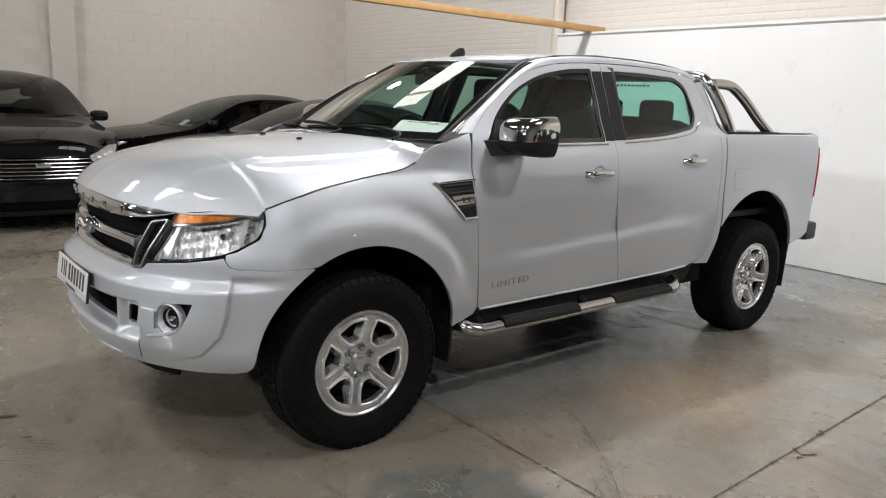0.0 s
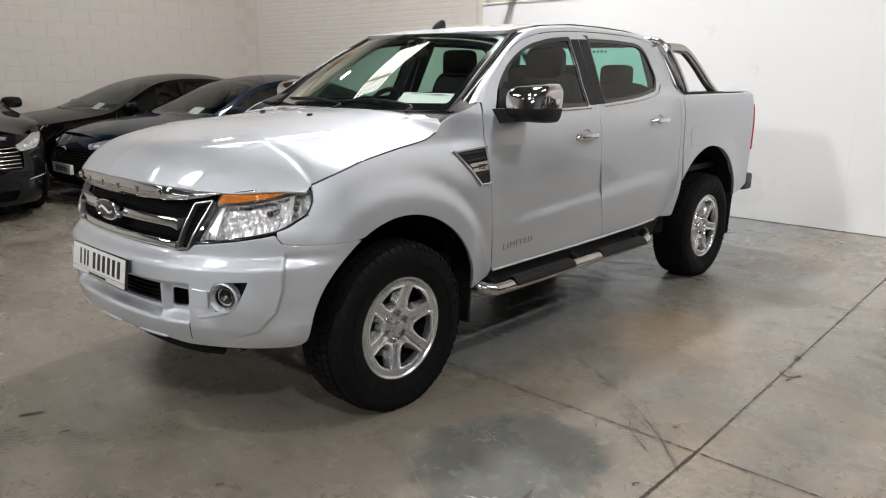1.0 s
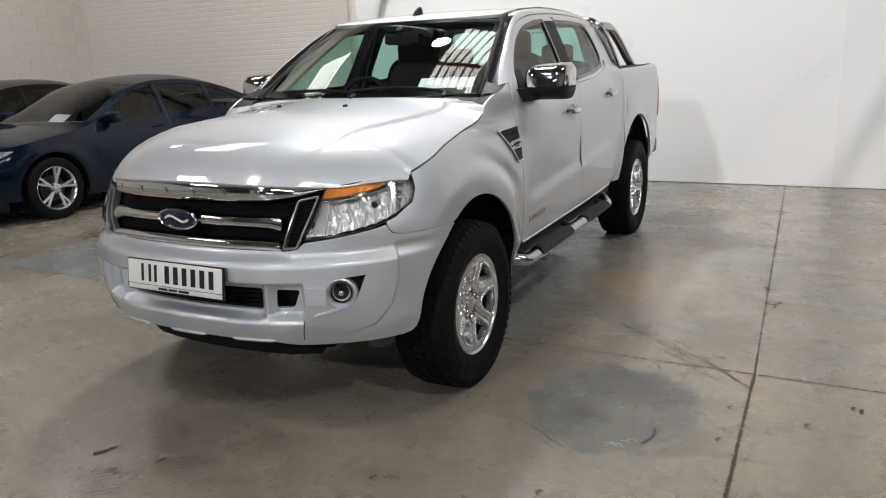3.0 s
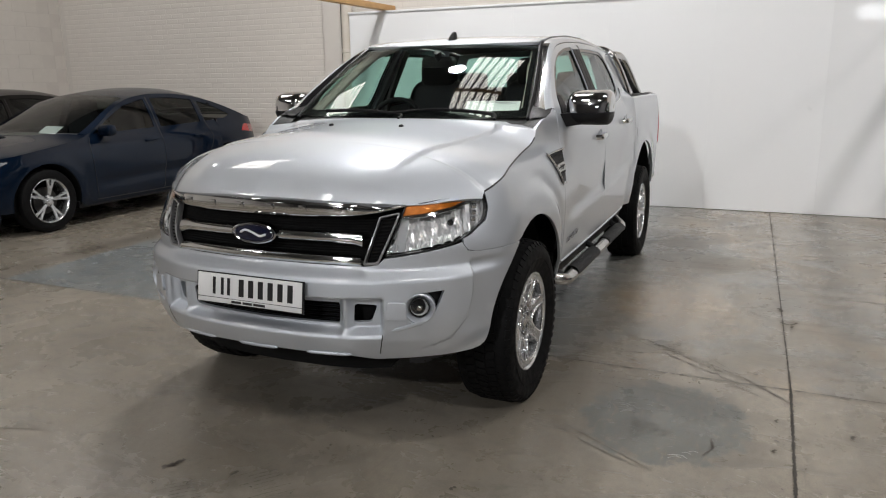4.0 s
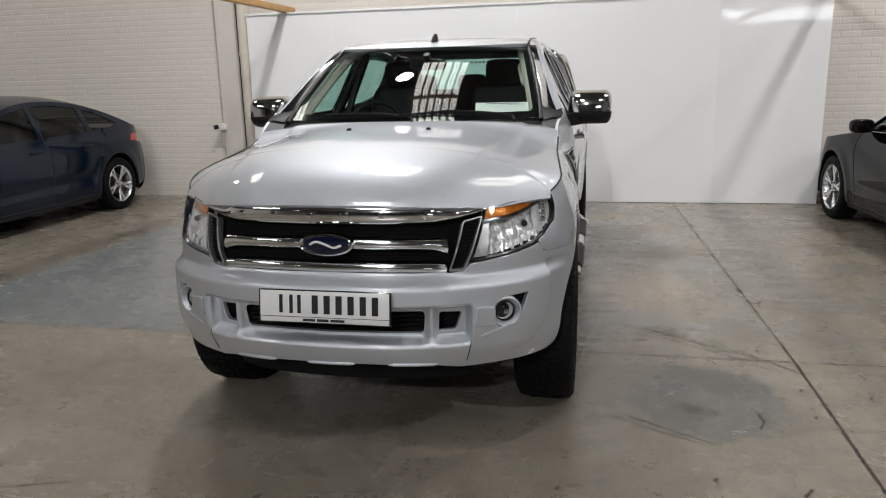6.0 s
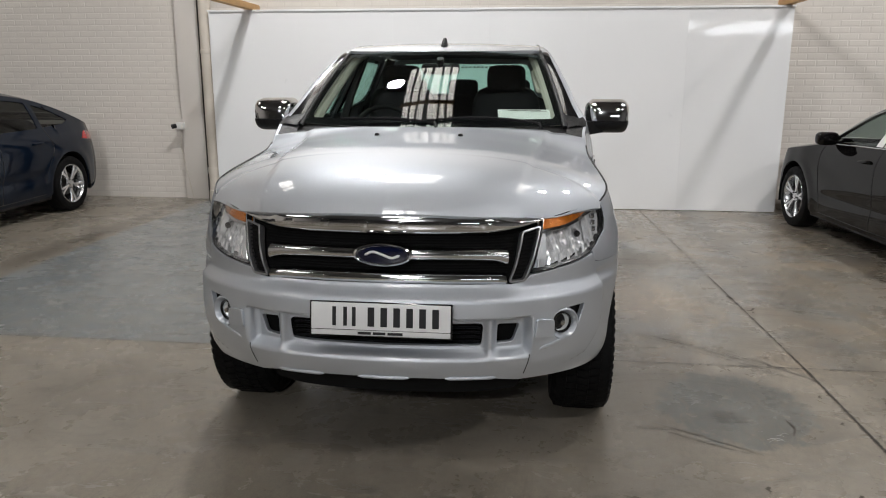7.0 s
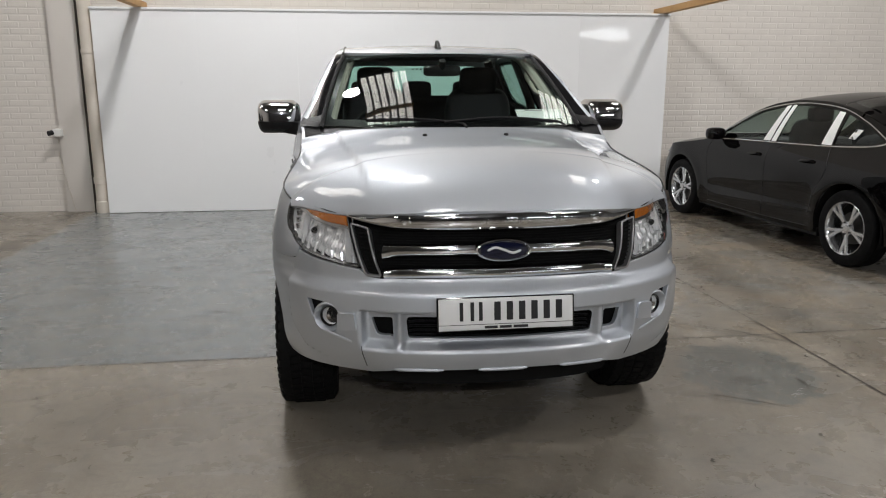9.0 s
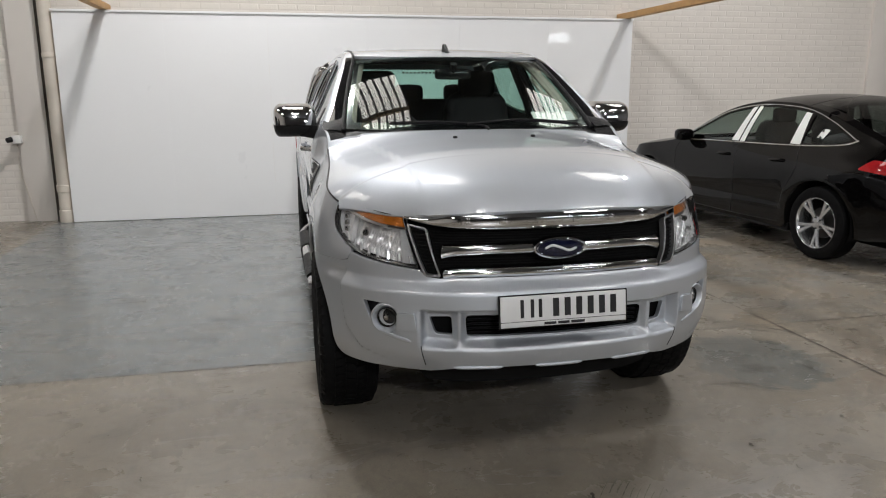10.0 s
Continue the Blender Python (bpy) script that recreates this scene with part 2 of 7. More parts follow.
def panel(S, outline, h=0.05, depth=0.014, holes=(), off=0.0, lip=0.003, out=None):
    """A sheet cut to an outline on the surface S(p, q) -> points, with turned-in edges. out: a point that the face looks away from."""
    from mathutils.geometry import delaunay_2d_cdt
    loops = [dense(outline, h)] + [dense(q, h) for q in holes]
    lo, hi = loops[0].min(0), loops[0].max(0)
    gx, gy = np.meshgrid(np.arange(lo[0] + h * .5, hi[0], h), np.arange(lo[1] + h * .5, hi[1], h))
    g = np.column_stack([gx.ravel(), gy.ravel()])
    ok = inside(g, loops[0])
    for q in loops[1:]:
        ok &= ~inside(g, q)
    g = g[ok]
    allb = np.vstack(loops)
    if len(g):
        dd = np.min(np.hypot(g[:, None, 0] - allb[None, :, 0], g[:, None, 1] - allb[None, :, 1]), axis=1)
        g = g[dd > h * 0.45]
    pts = np.vstack([allb, g]) if len(g) else allb
    edges, k = [], 0
    for q in loops:
        edges += [(k + i, k + (i + 1) % len(q)) for i in range(len(q))]
        k += len(q)
    vs, _, fs, *_ = delaunay_2d_cdt([Vector(p) for p in pts], edges, [], 0, 1e-6)
    vs = np.array([tuple(p) for p in vs])
    fs = np.array([f for f in fs if len(f) == 3])
    cen = vs[fs].mean(1)
    ok = inside(cen, loops[0])
    for q in loops[1:]:
        ok &= ~inside(cen, q)
    fs = fs[ok]
    e = 0.004

    def frame3(p):
        P = S(p[:, 0], p[:, 1])
        n = np.cross(S(p[:, 0] + e, p[:, 1]) - S(p[:, 0] - e, p[:, 1]), S(p[:, 0], p[:, 1] + e) - S(p[:, 0], p[:, 1] - e))
        n /= np.linalg.norm(n, axis=1)[:, None] + 1e-12
        return P, n
    P, n = frame3(vs)
    c = np.array(out if out is not None else (1.6, 0, 0.6))
    if np.sum(n * (P - c)) < 0:
        n = -n
        sign = -1
    else:
        sign = 1
    m = Mesh()
    m.n = []
    q = P + n * off
    m.v, m.n = [tuple(a) for a in q], [tuple(a) for a in n]
    m.f = [tuple(a) if sign > 0 else tuple(a[::-1]) for a in fs.tolist()]
    if depth:
        for L in loops:
            B, bn = frame3(L)
            bn = bn * sign
            t = np.roll(B, -1, 0) - np.roll(B, 1, 0)
            side = np.cross(t, bn)
            side /= np.linalg.norm(side, axis=1)[:, None] + 1e-12
            # side points out of the sheet for the outline turned the positive way
            area = 0.5 * np.sum(L[:, 0] * np.roll(L[:, 1], -1) - np.roll(L[:, 0], -1) * L[:, 1])
            so = side if (area > 0) == (sign > 0) else -side
            if L is not loops[0]:
                so = -so
            B = B + bn * off
            r0, r1, r2 = B, B - bn * lip + so * lip * 0.6, B - bn * depth + so * lip * 0.6
            k, cnt = len(m.v), len(L)
            m.v += [tuple(a) for a in np.vstack([r0, r1, r1, r2])]
            nm = bn + so
            m.n += [tuple(a) for a in np.vstack([bn, nm, so, so])]
            rev = (area > 0) == (sign > 0)
            if L is not loops[0]:
                rev = not rev
            for a0, a1 in ((0, 1), (2, 3)):
                for i in range(cnt):
                    j = (i + 1) % cnt
                    fq = (k + a0 * cnt + i, k + a0 * cnt + j, k + a1 * cnt + j, k + a1 * cnt + i)
                    m.f.append(fq[::-1] if rev else fq)
    return m


def words(name, text, size, mat, parent, m, depth=0.002, stretch=1.0):
    """Raised letters in the built-in font."""
    cu = bpy.data.curves.new(name, "FONT")
    cu.body, cu.size, cu.extrude, cu.align_x, cu.align_y = text, size, depth, "CENTER", "CENTER"
    ob = new(name, cu)
    me = bpy.data.meshes.new_from_object(ob.evaluated_get(bpy.context.evaluated_depsgraph_get()))
    bpy.data.objects.remove(ob)
    me.materials.clear()
    me.materials.append(mat)
    ob = new(name, me)
    ob.matrix_basis = m @ Matrix.Diagonal((stretch, 1, 1, 1))
    if parent is not None:
        ob.parent = parent
    return ob


def pillow(cx, cy, cz, lx, ly, lz, e=.45):
    rows = []
    for a in np.linspace(-90, 90, 11):
        ca, sa = math.cos(radians(a)), math.sin(radians(a))
        k, zz = abs(ca) ** e, math.copysign(abs(sa) ** e, sa)
        rows.append([(cx + lx * k * math.copysign(abs(math.cos(t)) ** e, math.cos(t)), cy + ly * k * math.copysign(abs(math.sin(t)) ** e, math.sin(t)), cz + lz * zz) for t in np.linspace(0, 2 * math.pi, 24, endpoint=False)])
    return Mesh().grid(rows, closed=True)

# ---------------------------------------------------------------- paints and stuff
SILVER = material("silver_paint", (0.560, 0.588, 0.628), 0.64, 0.95, coat=1.0, var=0.07, var_scale=1400, coat_rough=0.01)


def add_flake(m, rough, share):
    """A second, tighter metallic lobe under the same clear coat."""
    nt = m.node_tree
    first = nt.nodes["Principled BSDF"]
    first.inputs["Coat IOR"].default_value = 1.72
    second = nt.nodes.new("ShaderNodeBsdfPrincipled")
    for key in ("Metallic", "Coat Weight", "Coat Roughness", "Coat IOR", "Specular IOR Level"):
        second.inputs[key].default_value = first.inputs[key].default_value
    second.inputs["Metallic"].default_value = 1.0
    second.inputs["Roughness"].default_value = rough
    nt.links.new(first.inputs["Base Color"].links[0].from_socket, second.inputs["Base Color"])
    mx = nt.nodes.new("ShaderNodeMixShader")
    mx.inputs[0].default_value = share
    nt.links.new(first.outputs[0], mx.inputs[1])
    nt.links.new(second.outputs[0], mx.inputs[2])
    nt.links.new(mx.outputs[0], nt.nodes["Material Output"].inputs[0])


add_flake(SILVER, 0.44, 0.14)
CHROME = material("chrome", (0.66, 0.665, 0.675), 0.07, 1.0, rough_var=0.03, var_scale=12)
STEEL = material("polished_steel", (0.52, 0.51, 0.50), 0.2, 1.0, rough_var=0.06, var_scale=20)
ALLOY = material("alloy", (0.58, 0.59, 0.605), 0.26, 0.88, coat=0.5, var=0.05, var_scale=30)
LITALLOY = material("lit_edge_alloy", (0.90, 0.905, 0.91), 0.20, 0.85, var=0.05, var_scale=30)
BLACK = material("black_plastic", (0.008, 0.008, 0.009), 0.5, spec=0.3, bump=0.25, bump_scale=700, var=0.2, var_scale=30, rough_var=0.1)
GLOSSBLACK = material("gloss_black", (0.010, 0.010, 0.011), 0.12, coat=0.5)
DARK = material("dark_underside", (0.006, 0.006, 0.006), 0.9, spec=0.15, var=0.4, var_scale=12)
RUBBER = material("tyre_rubber", (0.0040, 0.0040, 0.0043), 0.66, spec=0.14, bump=0.3, bump_scale=300, var=0.3, var_scale=14, rough_var=0.12)
GLASS = glass("window_glass", (0.50, 0.76, 0.69), film=1.1)
SCREEN = glass("windscreen_glass", (0.74, 0.86, 0.80), film=1.5)
LENS = glass("clear_lens", (0.93, 0.94, 0.95))
SEAT = material("seat_cloth", (0.018, 0.018, 0.020), 0.85, bump=0.12, bump_scale=600, var=0.25, var_scale=20)
TRIM = material("grey_trim", (0.055, 0.055, 0.055), 0.6, bump=0.3, bump_scale=500, var=0.1)
HEADLINING = material("dark_headlining", (0.05, 0.05, 0.048), 0.9, var=0.1, var_scale=40, bump=0.2, bump_scale=600)
CREAM = material("cream_lining", (0.52, 0.50, 0.43), 0.8, var=0.06, var_scale=30, bump=0.2, bump_scale=600)
AMBER = material("amber_lens", (0.74, 0.15, 0.010), 0.14, 0.35, coat=1.0, bump=1.0, bump_scale=160, var=0.95, var_scale=70)
REFLECT = material("lamp_reflector", (0.90, 0.905, 0.91), 0.14, 0.55, bump=0.7, bump_scale=48, var=0.12, var_scale=60)
FRAME = material("satin_frame", (0.30, 0.30, 0.305), 0.32, 0.8, var=0.08, var_scale=30)
SATIN = material("satin_lamp_plastic", (0.50, 0.51, 0.52), 0.3, 0.4, coat=0.5, var=0.1, var_scale=30)
RED = material("red_lens", (0.42, 0.012, 0.015), 0.12, coat=1.0, var=0.15, var_scale=60)
PLATEWHITE = material("plate_white", (0.66, 0.66, 0.66), 0.35, var=0.03, var_scale=20)
INK = material("black_ink", (0.012, 0.012, 0.013), 0.4)
PAPER = material("white_paper", (0.80, 0.82, 0.80), 0.7, var=0.03)
BADGEBLUE = material("badge_blue", (0.003, 0.005, 0.022), 0.12, coat=.5)
GREYINK = material("grey_badge_letters", (0.30, 0.30, 0.31), 0.35, 0.6)
CARLAMP = material("car_lamp_glass", (0.50, 0.52, 0.55), 0.12, 0.7, coat=1.0, bump=0.9, bump_scale=28, var=0.7, var_scale=16)

# ---------------------------------------------------------------- the hall
X0, X1, Y0, Y1 = -17.0, 7.88, -9.0, 12.85


def floor_material():
    m = bpy.data.materials.new("concrete_floor")
    m.use_nodes = True
    nt = m.node_tree
    b = nt.nodes["Principled BSDF"]
    co = nt.nodes.new("ShaderNodeTexCoord")

    def tex(scale, detail=8, rough=.6, dist=0.0, stretch=(1, 1, 1)):
        mp = nt.nodes.new("ShaderNodeMapping")
        mp.inputs["Scale"].default_value = stretch
        nt.links.new(co.outputs["Object"], mp.inputs[0])
        n = nt.nodes.new("ShaderNodeTexNoise")
        n.inputs["Scale"].default_value, n.inputs["Detail"].default_value = scale, detail
        n.inputs["Roughness"].default_value, n.inputs["Distortion"].default_value = rough, dist
        nt.links.new(mp.outputs[0], n.inputs["Vector"])
        return n.outputs["Fac"]

    def ramp(v, a, b_, lo=0.0, hi=1.0):
        r = nt.nodes.new("ShaderNodeMapRange")
        r.interpolation_type = "SMOOTHSTEP"
        for i, q in enumerate((a, b_, lo, hi)):
            r.inputs[i + 1].default_value = q
        nt.links.new(v, r.inputs[0])
        return r.outputs[0]

    def op(kind, a, b_):
        n = nt.nodes.new("ShaderNodeMath")
        n.operation = kind
        for i, q in enumerate((a, b_)):
            if isinstance(q, (int, float)):
                n.inputs[i].default_value = q
            else:
                nt.links.new(q, n.inputs[i])
        return n.outputs[0]

    def mix(f, a, b_):
        n = nt.nodes.new("ShaderNodeMix")
        n.data_type = "RGBA"
        for i, q in ((0, f), (6, a), (7, b_)):
            if isinstance(q, tuple):
                n.inputs[i].default_value = (*q, 1)
            elif isinstance(q, (int, float)):
                n.inputs[i].default_value = q
            else:
                nt.links.new(q, n.inputs[i])
        return n.outputs[2]
    xyz = nt.nodes.new("ShaderNodeSeparateXYZ")
    nt.links.new(co.outputs["Object"], xyz.inputs[0])
    X, Y = xyz.outputs[0], xyz.outputs[1]
    broad = ramp(tex(.55, 6, .6, .4), .30, .70)
    col = mix(broad, (.182, .156, .121), (.288, .252, .200))
    col = mix(ramp(tex(2.6, 8, .65), .40, .75, 0, .40), col, (.245, .228, .196))
    # worn brown patches near the truck's flank
    warm = op("MULTIPLY", ramp(tex(1.1, 8, .7, 1.2), .44, .72), ramp(Y, 2.6, 2.2))
    warm = op("MULTIPLY", warm, ramp(X, 2.0, 2.6))
    col = mix(op("MULTIPLY", warm, .8), col, (.30, .225, .145))
    # grey-blue floor paint, whole north of the parking bay and flaking south of it
    edge = op("ADD", X, op("MULTIPLY", op("SUBTRACT", tex(5, 4), .5), .05))
    bay = op("MULTIPLY", ramp(edge, 2.385, 2.405), ramp(op("ADD", Y, op("MULTIPLY", op("SUBTRACT", tex(4, 4), .5), .16)), 7.24, 7.16))
    solid = ramp(Y, 2.2, 3.0)
    flakes = ramp(tex(1.6, 9, .75, .6), .44, .66)
    paint = op("MULTIPLY", bay, op("MAXIMUM", solid, op("MULTIPLY", flakes, .55)))
    wear = ramp(tex(6.0, 5, .55), .20, .70, .6, 1.0)
    col = mix(op("MULTIPLY", op("MULTIPLY", paint, wear), .93), col, (.148, .178, .196))
    # one worn paint patch in front of the joint crossing
    px, py = op("SUBTRACT", X, 1.82), op("SUBTRACT", Y, 1.94)
    rr = op("SQRT", op("ADD", op("MULTIPLY", px, px), op("MULTIPLY", op("MULTIPLY", py, py), 1.3)), 0)
    patch = op("MULTIPLY", ramp(op("ADD", rr, op("MULTIPLY", op("SUBTRACT", tex(7, 6, .7), .5), .55)), .44, .36), ramp(tex(14, 8, .75, 1.5, (.5, 1, 1)), .34, .50))
    col = mix(op("MULTIPLY", patch, .85), col, (.088, .098, .094))
    near = op("MULTIPLY", ramp(op("ADD", rr, op("MULTIPLY", op("SUBTRACT", tex(5, 8, .75, 1.0), .5), .9)), .62, .30), ramp(tex(9, 9, .78, 1.0, (.4, 1, 1)), .42, .62))
    col = mix(op("MULTIPLY", near, .5), col, (.085, .070, .055))
    col = mix(op("MULTIPLY", ramp(tex(34, 8, .8, 1.0, (.3, 1, 1)), .58, .70), op("MULTIPLY", ramp(rr, .55, .25), .6)), col, (.36, .36, .34))
    # scuffs, tyre marks and oil spots
    scuff = ramp(tex(3.0, 10, .75, 2.0, (1, .35, 1)), .50, .66, 0, .55)
    col = mix(op("MULTIPLY", scuff, op("SUBTRACT", 1.0, op("MULTIPLY", paint, .6))), col, (.085, .078, .066))
    pale = ramp(tex(5.0, 10, .78, 1.5, (.4, 1, 1)), .50, .90, 0, .30)
    col = mix(pale, col, (.31, .30, .27))
    spots = nt.nodes.new("ShaderNodeTexVoronoi")
    spots.inputs["Scale"].default_value = 2.3
    nt.links.new(co.outputs["Object"], spots.inputs["Vector"])
    spot = op("MULTIPLY", ramp(op("ADD", spots.outputs["Distance"], op("MULTIPLY", tex(30, 3), .05)), .065, .045), ramp(tex(.8, 2), .50, .58))
    col = mix(op("MULTIPLY", spot, .75), col, (.035, .032, .028))
    streak = ramp(tex(16, 8, .75, .8, (.18, 1, 1)), .54, .68, 0, .45)
    bare = op("SUBTRACT", 1.0, op("MULTIPLY", paint, .75))
    col = mix(op("MULTIPLY", streak, bare), col, (.10, .088, .070))
    streak = ramp(tex(24, 8, .75, .5, (1, .12, 1)), .56, .70, 0, .40)
    col = mix(op("MULTIPLY", streak, bare), col, (.29, .275, .245))
    dots = nt.nodes.new("ShaderNodeTexVoronoi")
    dots.inputs["Scale"].default_value = 26
    nt.links.new(co.outputs["Object"], dots.inputs["Vector"])
    dot = op("MULTIPLY", ramp(op("ADD", dots.outputs["Distance"], op("MULTIPLY", tex(90, 3), .10)), .19, .12), ramp(tex(3.1, 4, .7), .44, .58))
    col = mix(op("MULTIPLY", dot, .6), col, (.045, .04, .034))
    # light brown worn place beside the truck
    wx, wy = op("SUBTRACT", X, 3.72), op("SUBTRACT", Y, 2.16)
    wr = op("SQRT", op("ADD", op("MULTIPLY", op("MULTIPLY", wx, wx), .8), op("MULTIPLY", op("MULTIPLY", wy, wy), 1.6)), 0)
    worn = op("MULTIPLY", ramp(op("ADD", wr, op("MULTIPLY", op("SUBTRACT", tex(3.4, 8, .75), .5), .9)), .62, .20), .85)
    col = mix(worn, col, (.36, .28, .19))
    # blotches a hand to an arm across, brown and dark
    blot = op("MULTIPLY", ramp(tex(4.2, 10, .78, .9), .50, .66, 0, .50), bare)
    col = mix(blot, col, (.118, .098, .074))
    rust = op("MULTIPLY", ramp(tex(2.4, 9, .75, 1.4), .54, .70, 0, .45), op("MULTIPLY", ramp(X, 1.7, 2.2), ramp(Y, 2.9, 2.4)))
    col = mix(rust, col, (.150, .095, .062))
    col = mix(op("MULTIPLY", patch, .5), col, (.085, .098, .094))
    fine = tex(140, 5, .7)
    col = mix(ramp(tex(26, 9, .78), .38, .68, 0, .50), col, (.118, .103, .082))
    col = mix(ramp(tex(11, 9, .75, .8), .40, .85, 0, .25), col, (.30, .28, .245))
    col = mix(ramp(fine, .40, .70, 0, .42), col, (.10, .095, .085))
    nt.links.new(col, b.inputs["Base Color"])
    rough = op("ADD", ramp(tex(1.7, 7, .65), .3, .7, .17, .36), op("MULTIPLY", scuff, .25))
    rough = op("SUBTRACT", rough, op("MULTIPLY", paint, .03))
    nt.links.new(rough, b.inputs["Roughness"])
    b.inputs["Specular IOR Level"].default_value = .80
    bp = nt.nodes.new("ShaderNodeBump")
    bp.inputs["Strength"].default_value, bp.inputs["Distance"].default_value = .3, .002
    nt.links.new(op("ADD", fine, op("MULTIPLY", tex(9, 6), 1.5)), bp.inputs["Height"])
    nt.links.new(bp.outputs[0], b.inputs["Normal"])
    return m


CONCRETE = floor_material()
WALL = material("painted_masonry", (0.66, 0.62, 0.575), 0.75, var=0.06, var_scale=1.3, bump=0.5, bump_scale=60)
BRICKPAINT = material("painted_brick", (0.66, 0.62, 0.57), 0.70, var=0.07, var_scale=7, bump=0.6, bump_scale=90, rand=0.012)
MORTAR = material("painted_mortar", (0.635, 0.595, 0.55), 0.85, var=0.08, var_scale=5, bump=0.5, bump_scale=120)
BOARD = material("white_board", (0.80, 0.805, 0.81), 0.32, var=0.02, var_scale=0.8, rough_var=0.05)
GLOSSBOARD = material("gloss_board", (0.80, 0.805, 0.81), 0.035, var=0.02, var_scale=0.8, bump=0.35, bump_scale=1.6)
GLOSSBOARD.node_tree.nodes["Bump"].inputs["Distance"].default_value = .004
TIMBER = material("timber", (0.55, 0.33, 0.14), 0.65, var=0.25, var_scale=9, bump=0.4, bump_scale=60)
CLAD = material("dark_cladding", (0.15, 0.148, 0.15), 0.6, var=0.15, var_scale=1.5)
SHEET = material("roof_sheet", (0.08, 0.077, 0.074), 0.6, var=0.12, var_scale=2)
JOINT = material("floor_joint", (0.042, 0.037, 0.031), 0.9, var=0.3, var_scale=15)
PIPE = material("cream_pipe", (0.60, 0.55, 0.48), 0.45, var=0.08, var_scale=8)
PALE = material("pale_scratch", (0.34, 0.34, 0.32), 0.7, var=0.3, var_scale=60)
SCRAPE = material("rubber_scrape", (0.145, 0.132, 0.108), 0.7, var=0.5, var_scale=40)
SCUFF = material("dark_scuff", (0.105, 0.095, 0.078), 0.8, var=0.5, var_scale=60)
DIRTSHADE = material("crack_dirt_and_gap_shade", (0.05, 0.042, 0.034), 0.9, var=0.4, var_scale=30)

tagged(part("floor", Mesh().box(X0 - .3, Y0 - .3, -.2, X1 + .3, Y1 + .3, 0), CONCRETE), "worn grey concrete floor with stains and floor paint", "floor", kind="structure")
for nm, b in (("wall_east", (X1, Y0, 0, X1 + .25, Y1 + .25, HALL_TOP)), ("wall_north", (X0, Y1, 0, X1, Y1 + .25, HALL_TOP)), ("wall_west", (X0 - .25, Y0, 0, X0, Y1 + .25, HALL_TOP)), ("wall_south", (X0, Y0 - .25, 0, X1, Y0, HALL_TOP))):
    tagged(part(nm, Mesh().box(*b), MORTAR if nm in ("wall_east", "wall_north") else CLAD), "cream painted masonry wall" if nm in ("wall_east", "wall_north") else "plain grey clad wall", "wall", kind="structure")

# saw-cut joints
jn = thing("floor_joints", "dark saw-cut joints between floor slabs", "floor joint", kind="structure")


def strip(pts, w, z=.0035, seed=0, jag=.25):
    """A thin uneven strip lying on the floor."""
    rng = random.Random(seed)
    p = spline([(x, y) for x, y in pts], 10)
    L, R = [], []
    for i in range(len(p)):
        t = p[min(i + 1, len(p) - 1)] - p[max(i - 1, 0)]
        n = np.array([-t[1], t[0]]) / (np.hypot(*t) + 1e-9)
        k = w * (1 + rng.uniform(-jag, jag)) * .5
        sh = n * rng.uniform(-.15, .15) * w
        L.append((*(p[i] + n * k + sh), z))
        R.append((*(p[i] - n * k + sh), z))
    return Mesh().grid([L, R])


def straight(x0, y0, x1, y1, n=40):
    return [(x0 + (x1 - x0) * i / n, y0 + (y1 - y0) * i / n) for i in range(n + 1)]


part("joint", strip(straight(-6, 1.37, 2.38, 1.41, 120), .012, seed=1, jag=.5), JOINT, jn)
part("joint", strip(straight(2.38, 1.41, 7.6, 1.57, 90), .007, seed=2, jag=.8), JOINT, jn)
part("joint", strip(straight(2.39, -8.8, 2.385, 12.8, 200), .0065, seed=3, jag=.8), JOINT, jn)
part("joint", strip(straight(-6, 7.2, 2.3, 7.2), .006, seed=4, jag=.6), JOINT, jn)
part("joint", strip(straight(4.9, 1.5, 4.9, 7.1), .005, seed=41, jag=.8), JOINT, jn)
ck = thing("floor_cracks", "hairline cracks and tyre scrapes in the concrete", "crack", kind="structure")
for k, (pts, w) in enumerate((
        ([(2.95, 2.35), (2.75, 2.02), (2.596, 1.80), (2.42, 1.60), (2.185, 1.39)], .0035),
        ([(2.60, 1.80), (2.40, 1.72), (2.25, 1.55)], .003),
        ([(1.55, 1.75), (1.62, 1.72), (1.70, 1.73)], .010),
        ([(3.49, 1.46), (3.46, 1.40), (3.52, 1.36)], .012),
        ([(3.80, 1.475), (3.76, 1.45), (3.73, 1.46)], .020),
        ([(.60, 3.76), (.64, 3.735), (.69, 3.72)], .022),
        ([(.66, 3.46), (.70, 3.45)], .014),
        ([(2.9, 5.0), (2.95, 5.2), (2.93, 5.45)], .006),
        ([(3.3, 4.9), (3.35, 5.1)], .010), ([(3.9, 5.6), (3.88, 5.9)], .009), ([(1.0, 1.7), (1.06, 1.66)], .012), ([(1.3, .95), (1.34, .98)], .014))):
    part("crack", strip(pts, w, .003, 10 + k, .5), DIRTSHADE, ck)
rng = random.Random(5)
for k in range(260):
    x, y, a, l = rng.uniform(-.2, 7.0), rng.uniform(.2, 6.8), rng.uniform(0, 3.14), rng.uniform(.006, .04)
    part("chip", strip([(x, y), (x + l * math.cos(a) * .5, y + l * math.sin(a) * .5), (x + l * math.cos(a + .3), y + l * math.sin(a + .3))], rng.uniform(.002, .008), .003, 60 + k, .6), DIRTSHADE if k % 3 else SCRAPE, ck)
